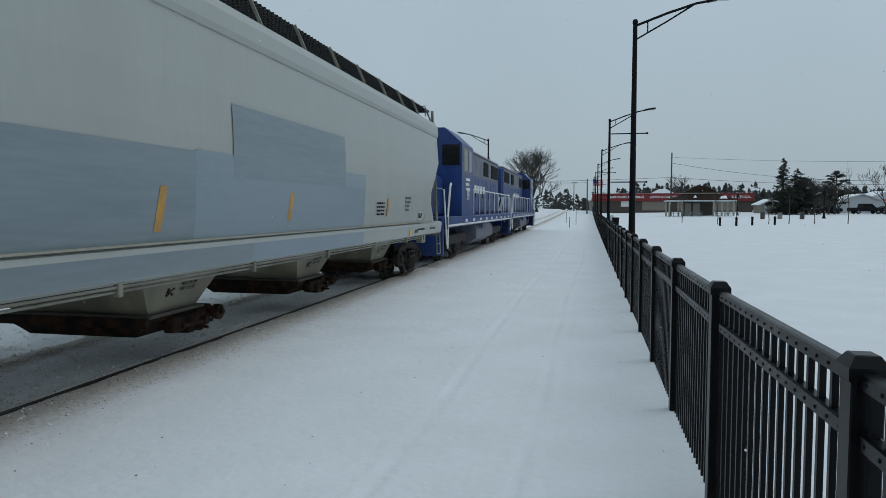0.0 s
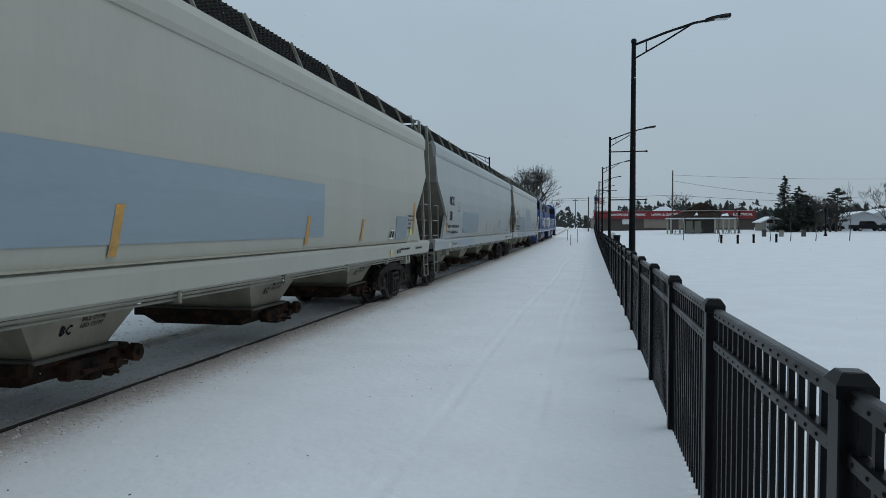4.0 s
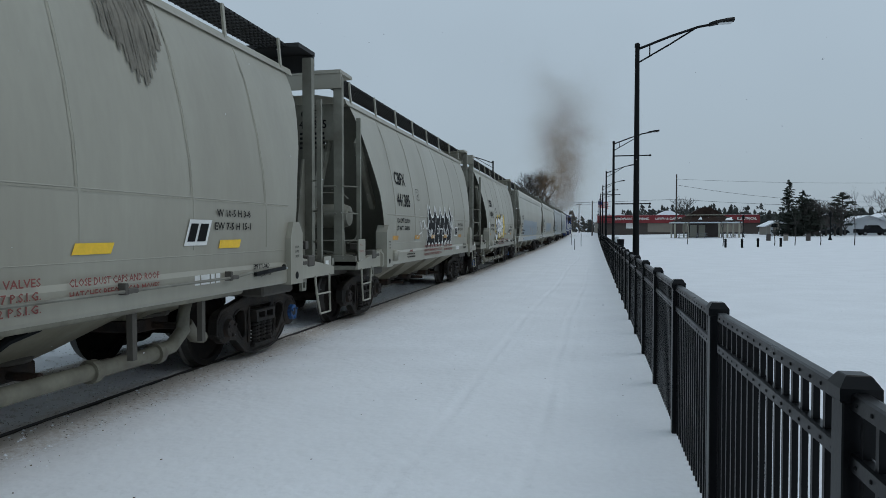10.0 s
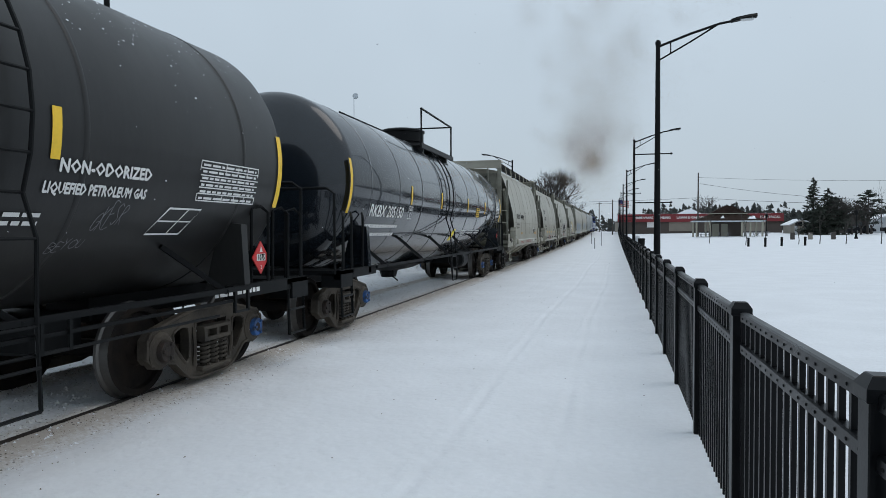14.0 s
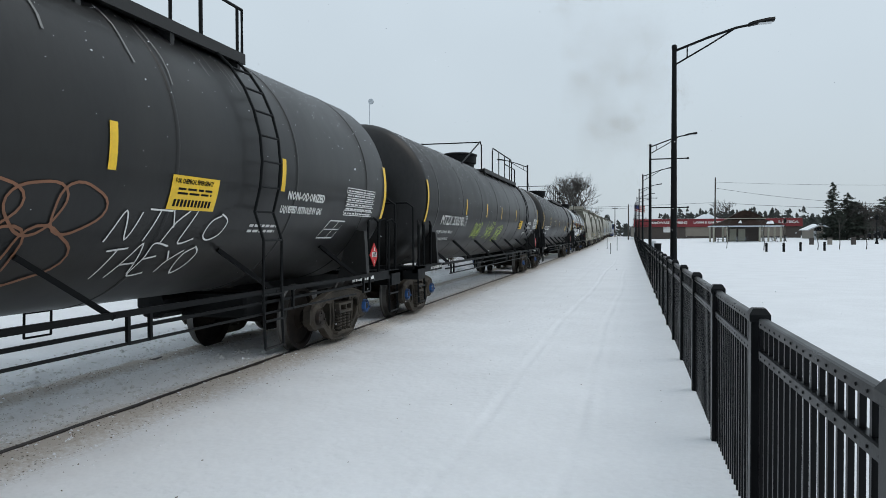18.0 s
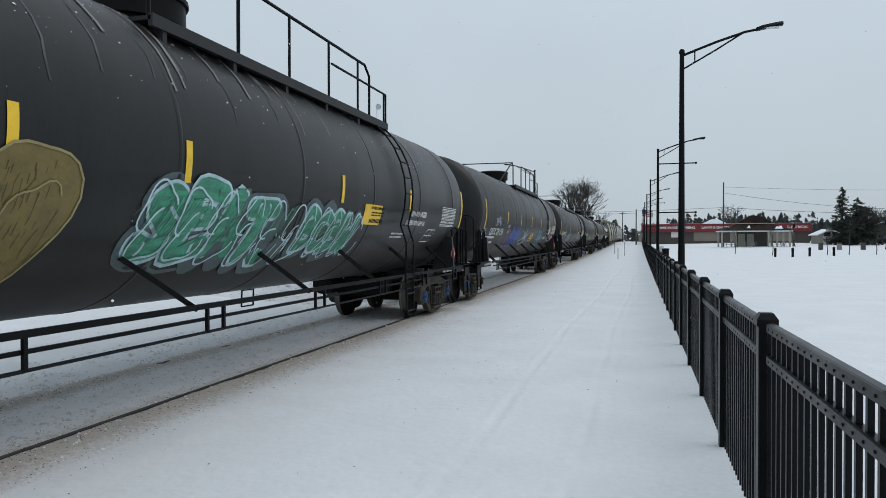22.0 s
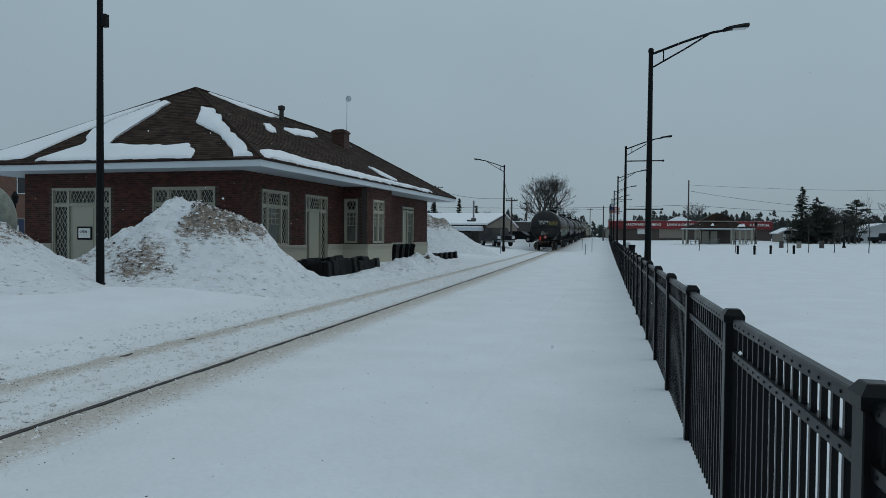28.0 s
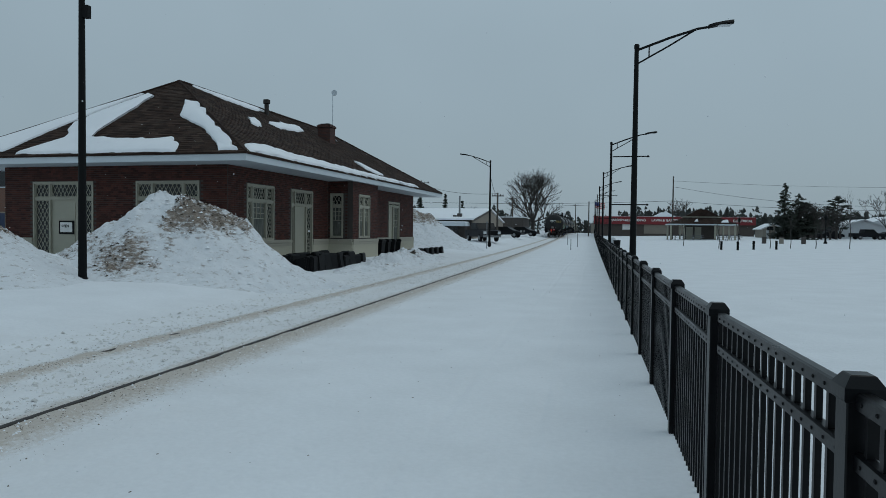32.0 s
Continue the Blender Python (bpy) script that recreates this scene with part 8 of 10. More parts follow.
            part("railing", Geo().tube([(q * .95, -1.0, zt), (-q * .95, -1.0, zt)], .02, 6), BLACK_METAL, car)
        lad = (4.75, 5.15)
    else:
        for q in (1, -1):
            g = Geo().tube([(q * 1.03, -1.8, top - .24), (q * 1.03, -1.8, zt), (q * 1.03, 1.3, zt), (q * 1.03, 1.3, top - .24)], .026, 8)
            part("railing", g, BLACK_METAL, car, "bent tube railing")
        part("railing", Geo().tube([(-1.03, 1.3, zt), (1.03, 1.3, zt)], .022, 6), BLACK_METAL, car)
        lad = (-1.06, -.62)
        part("valve_outlet", Geo().loft([[(a * math.cos(k * math.pi / 6), -1.2 + 1.4 * a * math.sin(k * math.pi / 6), z) for k in range(12)] for a, z in ((.9, .86), (.6, .74), (.22, .66), (.18, .5))]).tube([(.2, -1.5, .7), (.25, -1.6, .52), (.3, -1.4, .42)], .02, 5), BLACK_METAL, car, "bottom outlet")
        part("air_tank", Geo().lathe([(0, -.4), (.22, -.37), (.25, -.3), (.25, .3), (.22, .37), (0, .4)], 18, "y", (.9, 2.8, .78)), BLACK_METAL, car, "small air reservoir")
    for q in (1, -1):
        g = Geo()
        path = [(q * (r + .09) * math.sin(a), T_Z + (r + .09) * math.cos(a)) for a in [radians(30 + 10 * k) for k in range(9)]] + [(q * (r + .10), 1.6), (q * 1.60, 1.0), (q * 1.62, .42)]
        for y in lad:
            g.tube([(x, y, z) for x, z in path], .016, 6)
        for x, z in path[1::3 if short else 1]:
            g.tube([(x, lad[0], z), (x, lad[1], z)], .013, 6)
        for z in (.42, .72):
            g.tube([(q * 1.62, lad[0], z), (q * 1.62, lad[1], z)], .014, 6)
        if short:
            for y, e in ((lad[0], -.18), (lad[1], .18)):
                g.tube([(q * 1.60, y + e, 1.0), (q * 1.62, y, .42)], .02, 6)
        part("ladder", g, BLACK_METAL, car, "curved side ladder")
    couplers(car, tc / 2 + 2.02)
    return car


def tank_marks(car, name, seed, half=9.2, r=T_R, refl=(-5.6, -3.0, -.45, 2.4, 5.5), sign=(3.4, 1.89), text_z=1.9, small=False, plate=-5.6, dy=0.0, table=0.0, text_y=-7.98, text_w=2.1):
    def belly(lift):
        def on_shell(y, z):
            if r == T_R or z > T_Z:
                return (t_width(z, r) + lift, y, z)
            q = .26 * max(0, 1 - abs(y) / half) / r
            return (t_width(T_Z + (z - T_Z) / (1 + q), r) + lift, y, z)
        return on_shell

    flat = belly(.008)

    def put(y, z):
        return flat(y + dy, z)

    for s in (1, -1):
        g = Geo().join(strip(flat, s * (half - .34) - .05, s * (half - .34) + .05, 1.93, 2.78, 1, 10))
        part("reflector", g, YELLOW_TAPE, car, "long yellow reflector stripe")
    if r == T_R:
        # dusty weld ring, and pale streaks that run down from the platform
        streaks = random.Random(seed + 500)
        g = Geo()
        ribbon(g, belly(.004), [(refl[0] - .14, T_Z + r * math.sin(a * .1)) for a in range(1, 14)], .045)
        part("stain", g, RING_DUST, car, "dusty grey weld ring")
        for y in (-2.55, -2.0, -1.35, -.85, -.2, .75):
            g = Geo()
            low = streaks.uniform(.15, .5)
            ribbon(g, belly(.004), [(y + .02 * math.sin(a * 1.7 + y), T_Z + r * math.sin(low + (1.2 - low) * a / 9)) for a in range(10)], streaks.uniform(.014, .026))
            part("stain", g, RING_DUST, car, "pale streak below the platform")
    for y in refl:
        part("reflector", strip(put, y - .045, y + .045, 2.17, 2.55, 1, 5), YELLOW_TAPE, car, "yellow reflector stripe")
    mark(car, name, .21, put, text_y if r == T_R else -6.4, text_z, WHITE_PAINT, 1, .003, "reporting_mark", "white stencilled reporting mark", text_w if r == T_R else 1.9)
    y = plate if r == T_R else -4.15
    g = Geo()
    ribbon(g, put, [(y, 1.89), (y + .26, 1.89), (y + .26, 2.13), (y, 2.13), (y, 1.89)], .02)
    part("plate_box", g, WHITE_PAINT, car)
    mark(car, "PLATE", .05, put, y + .04, 2.05, WHITE_PAINT, 1, .001, width=.18)
    mark(car, "C", .1, put, y + .09, 1.92, WHITE_PAINT, 1, .001, width=.08)
    if small:
        odd = name.endswith("290")
        mark(car, "LD LMT 162800LB 74800KG" if odd else "LD LMT 163600LB 74200KG", .07, put, -8.02 + .1 * odd, 1.70, WHITE_PAINT, 1, .001, width=1.52)
        mark(car, "LT WT 100200LB 45500KG" if odd else "LT WT  99400LB 45100KG", .07, put, -8.08 + .1 * odd, 1.54, WHITE_PAINT, 1, .001, width=1.46)
    else:
        bars(car, put, -8.0 if r == T_R else -6.4, -6.5 if r == T_R else -4.6, 1.70, 2, .06, .09, WHITE_PAINT, seed)
    if r == T_R:
        g = strip(put, sign[0], sign[0] + .72, sign[1], sign[1] + .31, 2, 4, 0 if sign[0] > 2 else .1)
        sg = part("notice", g, YELLOW_TAPE, car, "yellow emergency notice")
        p2 = side_put(lambda z: t_width(z, r), .010)
        me = lettering("FOR CHEMICAL EMERGENCY", .045, BLACK_PAINT, lambda a, b: p2(sign[0] + .04 + a, sign[1] + .24 + b), .001, .72)
        piece("lettering", me, sg)
        bars(car, p2, sign[0] + .1, sign[0] + .62, sign[1] + .18, 2, .02, .02, BLACK_PAINT, seed + 3)
        g = Geo()
        for k in range(11):
            g.join(strip(p2, sign[0] + .07 + k * .053, sign[0] + .105 + k * .053, sign[1] + .03, sign[1] + .095, 1, 1))
        part("lettering", g, BLACK_PAINT, sg)
        mark(car, "NON-ODORIZED", .10, put, 5.55, 2.09, WHITE_PAINT, .96, .004)
        mark(car, "LIQUEFIED PETROLEUM GAS", .085, put, 5.44, 1.93, WHITE_PAINT, .76, .003)
        bars(car, put, 4.9, 5.5, 1.75, 2, .03, .03, WHITE_PAINT, seed + 5)
        g = Geo()
        for z in (1.95, 2.02, 2.08, 2.14, 2.20, 2.27, 2.34):
            ribbon(g, put, [(7.3 + table, z), (8.4 + table, z)], .012)
        for yy in (7.3, 7.75, 7.98, 8.18, 8.4):
            ribbon(g, put, [(yy + table, 1.95), (yy + table, 2.34)], .012)
        part("data_table", g, WHITE_PAINT, car, "white stencilled inspection table")
        bars(car, put, 7.33 + table, 8.35 + table, 2.29, 6, .022, .043, WHITE_PAINT, seed + 6)
        g = ribbon(Geo(), put, [(6.75, 1.62), (7.25, 1.62), (7.45, 1.86), (6.95, 1.86), (6.75, 1.62)], .02)
        ribbon(g, put, [(6.85, 1.74), (7.35, 1.74)], .014), ribbon(g, put, [(7.05, 1.62), (7.25, 1.86)], .014)
        part("stencil_box", g, WHITE_PAINT, car)
        placard(car, pose(1.46, 8.45, 1.34), "1075")
        mark(car, "2 INCH TREAD COND SHOES", .055, lambda y, z: (1.508, y, z), -8.7, .955, WHITE_PAINT, 1, .001, width=.66)
        for s in (1, -1):
            bars(car, lambda y, z: (1.507, y, z), s * 7.9 - .45, s * 7.9 + .45, .965, 1, .05, .01, WHITE_PAINT, seed + 8)
    else:
        sg = part("notice", strip(put, 2.9, 3.35, 2.05, 2.32, 2, 4), YELLOW_TAPE, car, "yellow emergency notice")
        bars(car, belly(.012), 2.95, 3.3, 2.27, 4, .03, .03, BLACK_PAINT, seed + 3)
        part("notice", strip(put, .34, .62, 1.38, 1.68, 2, 4, .07), paint("fluorescent_yellow", (.85, .68, .03)), car, "slanted yellow notice")
        for yy in (1.4, 2.6, 3.6):
            bars(car, put, yy, yy + .7, 1.62, 2, .035, .03, WHITE_PAINT, seed + int(yy * 3))
        g = Geo()
        for z in np.arange(2.1, 2.5, .05):
            ribbon(g, put, [(6.5, z), (7.2, z)], .014)
        part("data_table", g, WHITE_PAINT, car, "white stencilled inspection table")
        placard(car, pose(1.44, 6.75, 1.45), "1075")
    return put


# --- locomotives ---
def locomotive(cab_first):
    """A four-axle hood unit; its cab is at +y when cab_first."""
    car = thing("locomotive", None, "dark blue diesel hood locomotive with white handrails", "locomotive", "locomotives of the train")
    d = 1 if cab_first else -1

    def ybox(g, x0, x1, a, b, z0, z1, bev=0.0):
        return g.box(x0, x1, min(d * a, d * b), max(d * a, d * b), z0, z1, bev)

    part("frame", ybox(Geo(), -1.5, 1.5, -8.6, 8.6, 1.1, 1.42, .02), LOCO_BLUE, car, "blue frame and walkway")
    part("pilot", Geo().box(-1.4, 1.4, -8.75, -8.6, .3, 1.4, .02), LOCO_BLUE, car)
    part("pilot", Geo().box(-1.4, 1.4, 8.6, 8.75, .3, 1.4, .02), LOCO_BLUE, car)
    hood = part("long_hood", ybox(Geo(), -.9, .9, -8.0, 4.0, 1.42, 3.95, .12), LOCO_BLUE, car, "long blue engine hood")
    for s in (1, -1):
        x0, x1 = sorted((s * .895, s * .912))
        part("upper_panel", ybox(Geo(), x0, x1, -7.8, 3.9, 2.98, 3.86), HOOD_GREY, hood, "weathered grey upper hood panel")
        for k in range(12):
            y = -7.2 + k * .95
            x0, x1 = sorted((s * .895, s * .925))
            door = part("hood_door", ybox(Geo(), x0, x1, y - .44, y + .44, 1.6, 2.9, .01), LOCO_BLUE, hood)
            x0, x1 = sorted((s * .925, s * .94))
            part("latch", ybox(Geo(), x0, x1, y + .34, y + .40, 2.1, 2.4), BLACK_METAL, door)
            x0, x1 = sorted((s * .895, s * .909))
            part("gap", ybox(Geo(), x0, x1, y + .44, y + .51, 1.6, 2.9), BLACK_PAINT, hood)
        for y, half in ((-6.3, 1.2), (-3.2, .7), (2.2, 1.0)):
            x0, x1 = sorted((s * .9, s * .935))
            g = ybox(Geo(), x0, x1, y - half, y + half, 3.12, 3.74)
            for k in range(10):
                g.box(min(s * .93, s * .952), max(s * .93, s * .952), min(d * (y - half), d * (y + half)), max(d * (y - half), d * (y + half)), 3.15 + k * .058, 3.18 + k * .058)
            part("grille", g, BLACK_PAINT, hood, "black radiator grille")
        for k in range(9):
            part("sill_block", ybox(Geo(), min(s * 1.5, s * 1.508), max(s * 1.5, s * 1.508), -7.6 + k * 1.6, -7.2 + k * 1.6, 1.22, 1.32), WHITE_PAINT, car, "small white block on the walkway edge")
        part("air_tank", Geo().lathe([(0, -1.1), (.17, -1.05), (.19, -1), (.19, 1), (.17, 1.05), (0, 1.1)], 14, "y", (s * 1.25, 0, 1.0)), HOOD_GREY, car, "long grey air tank", smooth=40)
    for y in (-7.0, -5.4, -.5, 1.2):
        part("fan", Geo().lathe([(0, 4.1), (.5, 4.1), (.55, 4.05), (.55, 3.9)], 20, "z", (0, d * y, 0)), LOCO_BLUE, hood, smooth=30)
    for y in (-2.6, -1.9):
        part("exhaust_stack", ybox(Geo(), -.25, .25, y - .2, y + .2, 3.9, 4.22, .02), BLACK_PAINT, hood)
    part("roof_line", ybox(Geo(), -.92, .92, -7.9, 4.0, 3.9, 3.99, .03), HOOD_GREY, hood, "grimy hood top")
    part("horn", Geo().tube([(.2, d * 3.4, 4.0), (.2, d * 3.4, 4.25), (.2, d * 3.9, 4.27)], .05, 8), BLACK_METAL, hood)
    cab = part("cab", Geo().loft([[(-1.5, y, 1.42), (1.5, y, 1.42), (1.5, y, 3.75), (.95, y, 4.25), (-.95, y, 4.25), (-1.5, y, 3.75)] for y in (d * 4.0, d * 6.3)]), LOCO_BLUE, car, "blue cab with dark windows")
    for s in (1, -1):
        for y in (4.75, 5.6):
            part("window", ybox(Geo(), min(s * 1.495, s * 1.515), max(s * 1.495, s * 1.515), y - .33, y + .33, 2.9, 3.6, .01), GLASS_DARK, cab)
        for e in (3.985, 6.315):
            for x in (s * .45, s * 1.15):
                part("window", Geo().box(x - .28, x + .28, d * e - .012, d * e + .012, 3.05, 3.7), GLASS_DARK, cab)
    part("number_board", Geo().box(-.55, .55, d * 6.32 - .03, d * 6.32 + .03, 3.85, 4.1), WHITE_PAINT, cab, "pale number board")
    part("side_window_frame", ybox(Geo(), 1.49, 1.505, 4.3, 6.05, 2.82, 3.68), HOOD_GREY, cab)
    for k in range(3):
        part("lettering", strip(lambda y, z: (1.516, y, z), d * 5.1 - .55, d * 5.1 + .35 - .2 * (k % 2), 2.58 - .16 * k, 2.67 - .16 * k, 1, 1), WHITE_PAINT, cab)
    part("short_hood", ybox(Geo(), -.9, .9, 6.3, 8.0, 1.42, 2.7, .1), LOCO_BLUE, car, "low blue nose hood")
    part("fuel_tank", Geo().loft([[(x * k, y, z) for x, z in ((-1.35, .9), (-1.35, .55), (-1.0, .32), (1.0, .32), (1.35, .55), (1.35, .9), (1.2, 1.1), (-1.2, 1.1))] for y, k in ((-2.3, 1), (2.3, 1))]), HOOD_GREY, car, "grey fuel tank")
    for s in (1, -1):
        g = Geo().tube([(s * 1.45, -7.9, 2.35), (s * 1.45, 3.9 * d if d > 0 else 7.9, 2.35)] if d > 0 else [(s * 1.45, -3.9, 2.35), (s * 1.45, 7.9, 2.35)], .024, 6)
        for k in range(9):
            y = d * (-7.8 + k * 1.42)
            g.tube([(s * 1.45, y, 1.42), (s * 1.45, y, 2.35)], .018, 6)
        part("handrail", g, WHITE_PAINT, car, "white side handrail")
        for e in (1, -1):
            part("handrail", Geo().tube([(s * 1.46, e * 7.9, 2.4), (s * 1.48, e * 8.1, 2.3), (s * 1.48, e * 8.45, 1.45), (s * 1.48, e * 8.5, .5)], .030, 6).tube([(s * 1.0, e * 8.62, .6), (s * 1.0, e * 8.62, 2.3), (s * 1.4, e * 8.62, 2.2), (s * 1.48, e * 8.62, .6)], .024, 6), WHITE_PAINT, car, "white bent stair handrail")
            st = Geo()
            for k in range(3):
                st.box(min(s * 1.0, s * 1.5), max(s * 1.0, s * 1.5), min(e * 8.1, e * 8.5), max(e * 8.1, e * 8.5), .42 + k * .32, .45 + k * .32)
            part("steps", st, BLACK_METAL, car)
        part("side_stripe", Geo().box(s * 1.503 - .003, s * 1.503 + .003, -8.5, 8.5, 1.13, 1.19), WHITE_PAINT, car)
        put = lambda y, z: (1.52, y, z)
    mark(car, "393" if not cab_first else "396", .34, lambda y, z: (1.515, y, z), d * 5.1 - .35, 1.95, WHITE_PAINT, .8, .01, "road_number")
    for k in range(4):
        part("lettering", strip(lambda y, z: (.935, y, z), d * -1.0 - 1.2 + k * .8, d * -1.0 - .6 + k * .8, 2.3, 2.62, 1, 1), WHITE_PAINT, car)
    for k in range(5):
        part("chevron", Geo().loft([[(-.8 + k * .36, d * -8.02 - .02 * d, 1.5), (-.66 + k * .36, d * -8.02 - .02 * d, 1.5), (-.42 + k * .36, d * -8.02 - .02 * d, 2.3), (-.56 + k * .36, d * -8.02 - .02 * d, 2.3)], [(-.8 + k * .36, d * -8.03, 1.5), (-.66 + k * .36, d * -8.03, 1.5), (-.42 + k * .36, d * -8.03, 2.3), (-.56 + k * .36, d * -8.03, 2.3)]]), WHITE_PAINT, car)
    for s in (1, -1):
        truck(car, s * 4.8 * 1.08, blue=False, wheelbase=2.7)
        for q in (1, -1):
            part("truck_skirt", Geo().box(min(q * 1.02, q * 1.16), max(q * 1.02, q * 1.16), s * 5.18 - 1.7, s * 5.18 + 1.7, .5, .82, .04), TRUCK_IRON, car)
    couplers(car, 9.1)
    return car
# --- the consist, from the front ---
def place(car, mid):
    TRAIN.append((car, mid))
    return car


place(locomotive(True), 285.8)
place(locomotive(False), 267.7)

# first hopper: pale side with blue and grey overpaint
nput = side_put(n_width)
nput2 = side_put(n_width, .010)


def n_marks(car, number, orange, seed, dims=5.97, panel=7.02):
    mark(car, "NCIX", .26, nput, -7.55, 2.28, BLACK_PAINT, .75, .0035, "reporting_mark", "black stencilled reporting mark")
    mark(car, number, .26, nput, -7.55, 1.84, BLACK_PAINT, .72, .0035, "reporting_mark")
    mark(car, "NCIX", .13, lambda a, b: (a, -9.185, b), .74, 3.62, BLACK_PAINT, .9, .0015, "reporting_mark")
    mark(car, number, .13, lambda a, b: (a, -9.185, b), .79, 3.40, BLACK_PAINT, .9, .0015, "reporting_mark")
    for y, z0, z1 in orange:
        part("reflector", strip(nput2, y - .055, y + .055, z0, z1, 1, 5, .09), ORANGE_TAPE, car, "faded orange reflector stripe")
    mark(car, "LD LMT 199400 LB 90450 KG", .085, nput2, -7.85, 1.62, BLACK_PAINT, 1, .002, width=1.75)
    mark(car, "LT WT  63600 LB 28850 KG", .085, nput2, -7.88, 1.45, BLACK_PAINT, 1, .002, width=1.6)
    g = ribbon(Geo(), nput2, [(-6.3, 2.12), (-6.05, 2.12), (-6.05, 2.38), (-6.3, 2.38), (-6.3, 2.12)], .02)
    part("plate_box", g, BLACK_PAINT, car)
    mark(car, "C", .10, nput2, -6.22, 2.16, BLACK_PAINT, 1, .001, width=.09)
    for k, text in enumerate(("EXW 10-3 H 8-10", "EW   9-6 H 13-10", "CU FT 5847", "CU M 166")):
        mark(car, text, .052, nput2, dims, 1.86 - .085 * k, BLACK_PAINT, 1, .001, width=.46 if k < 2 else .32)
    if number == "736":
        part("sticker", strip(nput2, 7.49, 7.64, 1.42, 1.62, 1, 3, .05), paint("lemon_sticker", (.62, .60, .12)), car, "small lemon yellow sticker")
    sill_put = lambda y, z: (1.532 + (z - 1.04) * .11, y, z)
    mark(car, "2 INCH HF COMP SHOES", .045, sill_put, -6.95, 1.12, BLACK_PAINT, 1, .001, width=.62)
    mark(car, "2 INCH HF COMP SHOES", .045, sill_put, 8.05, 1.14, BLACK_PAINT, 1, .001, width=.62)
    vf = part("vent_frame", ribbon(Geo(), lambda y, z: (1.545 + (z - 1.04) * .11, y, z), [(-7.32, 1.08), (-7.08, 1.08), (-7.08, 1.2), (-7.32, 1.2), (-7.32, 1.08)], .022), HOPPER_END, car, "small framed vent")
    piece("bar", ribbon(Geo(), lambda y, z: (1.547 + (z - 1.04) * .11, y, z), [(-7.2, 1.08), (-7.2, 1.2)], .018).mesh("bar", HOPPER_DARK), vf)
    part("card", strip(sill_put, -7.52, -7.40, 1.08, 1.18, 1, 1), WHITE_PAINT, car, "small white paper card")
    for q in (1, -1):
        jp = part("jack_pad", Geo().box(1.36, 1.50, q * 7.55 - .19, q * 7.55 - .07, .83, 1.02, .01).box(1.36, 1.50, q * 7.55 + .07, q * 7.55 + .19, .83, 1.02, .01).box(1.36, 1.50, q * 7.55 - .07, q * 7.55 + .07, .83, .90), HOPPER_END, car, "notched jacking pad")
        piece("lettering", lettering("JACK", .032, BLACK_PAINT, lambda a, b: (1.503, q * 7.55 - .06 + a, .845 + b), 0, 1, .12), jp)
    for x, z in ((1.49, .985), (1.47, .945)):
        part("pipe", Geo().tube([(x, -7.2, z), (x, 7.2, z)], .014, 6), HOPPER_END, car, "thin pipe under the sill")
    for y in (-5.9, -3.6, -1.2, 1.2, 3.6, 5.9):
        part("pipe_clip", Geo().box(1.455, 1.52, y - .03, y + .03, .90, 1.03, .008), HOPPER_END, car)
    q = part("stencil_panel", strip(nput2, panel, panel + .28, 1.40, 1.58, 1, 3, .05), WHITE_PAINT, car, "black and white stencil panel")
    nput3 = side_put(n_width, .014)
    piece("stencil", strip(nput3, panel + .02, panel + .12, 1.43, 1.56, 1, 3, .035).mesh("stencil", BLACK_PAINT), q)
    piece("stencil", strip(nput3, panel + .16, panel + .27, 1.43, 1.56, 1, 3, .035).mesh("stencil", BLACK_PAINT), q)
    spot = part("decal", blob(Geo(), lambda y, z: (1.552, y, z), 6.05, 1.12, .055, .075, 16, 0), YELLOW_TAPE, car, "small round yellow decal")
    part("tag", Geo().box(1.54, 1.555, 6.5, 6.75, 1.1, 1.17), HOPPER_DARK, car)
    bars(car, lambda y, z: (1.552, y, z), 6.75, 7.5, 1.15, 1, .04, .02, BLACK_PAINT, seed + 4)
    for y, word in ((-5.72, "BC"), (-1.85, "BC"), (1.95, "AC"), (5.8, "AC")):
        mark(car, word, .09, lambda a, b: (.846 + (b + .18) * .40, a, .70 + b), y - .25, 0, BLACK_PAINT, .9, .003)
        for k, text in enumerate(("38.2 CU M", "1351 CU FT")):
            mark(car, text, .042, lambda a, b: (.848 + (b - .52) * .40, a, b), y - .02, .80 - .06 * k, BLACK_PAINT, 1, .001, width=.30)


def sill_patch(y0, y1):
    return Geo().loft([[(1.529, y, 1.04), (1.558, y, 1.248)] for y in (y0, y1)], close=False)


c1 = place(n_hopper(HOPPER_WHITE, "pale grey covered hopper car with blue overpainted patches", True), 248.565)
n_marks(c1, "1207", [(-8.15, 1.5, 2.1), (-3.12, 1.44, 1.86), (-.3, 1.5, 1.86), (4.23, 1.5, 1.86)], 11, 5.6, 6.85)
for k in range(4):
    bars(c1, nput2, 3.55, 4.05, 1.74 - .07 * k, 1, .035, .02, BLACK_PAINT, 12 + k)
part("overpaint", strip(nput, -6.9, -1.75, 1.31, 2.22, 6, 8), PATCH_GREY, c1, "blue-grey overpainted patch")
part("overpaint", strip(side_put(n_width, .009), -1.76, 1.83, 2.0, 2.80, 4, 6), PATCH_GREY, c1, "steel-grey overpainted patch")
part("overpaint", strip(side_put(n_width, .007), -2.5, 2.85, 1.31, 2.24, 6, 8), PATCH_BLUE, c1, "pale blue overpainted patch")
part("overpaint", sill_patch(-6.9, -1.3), PATCH_GREY, c1)
part("overpaint", sill_patch(-1.29, 2.8), PATCH_BLUE, c1)
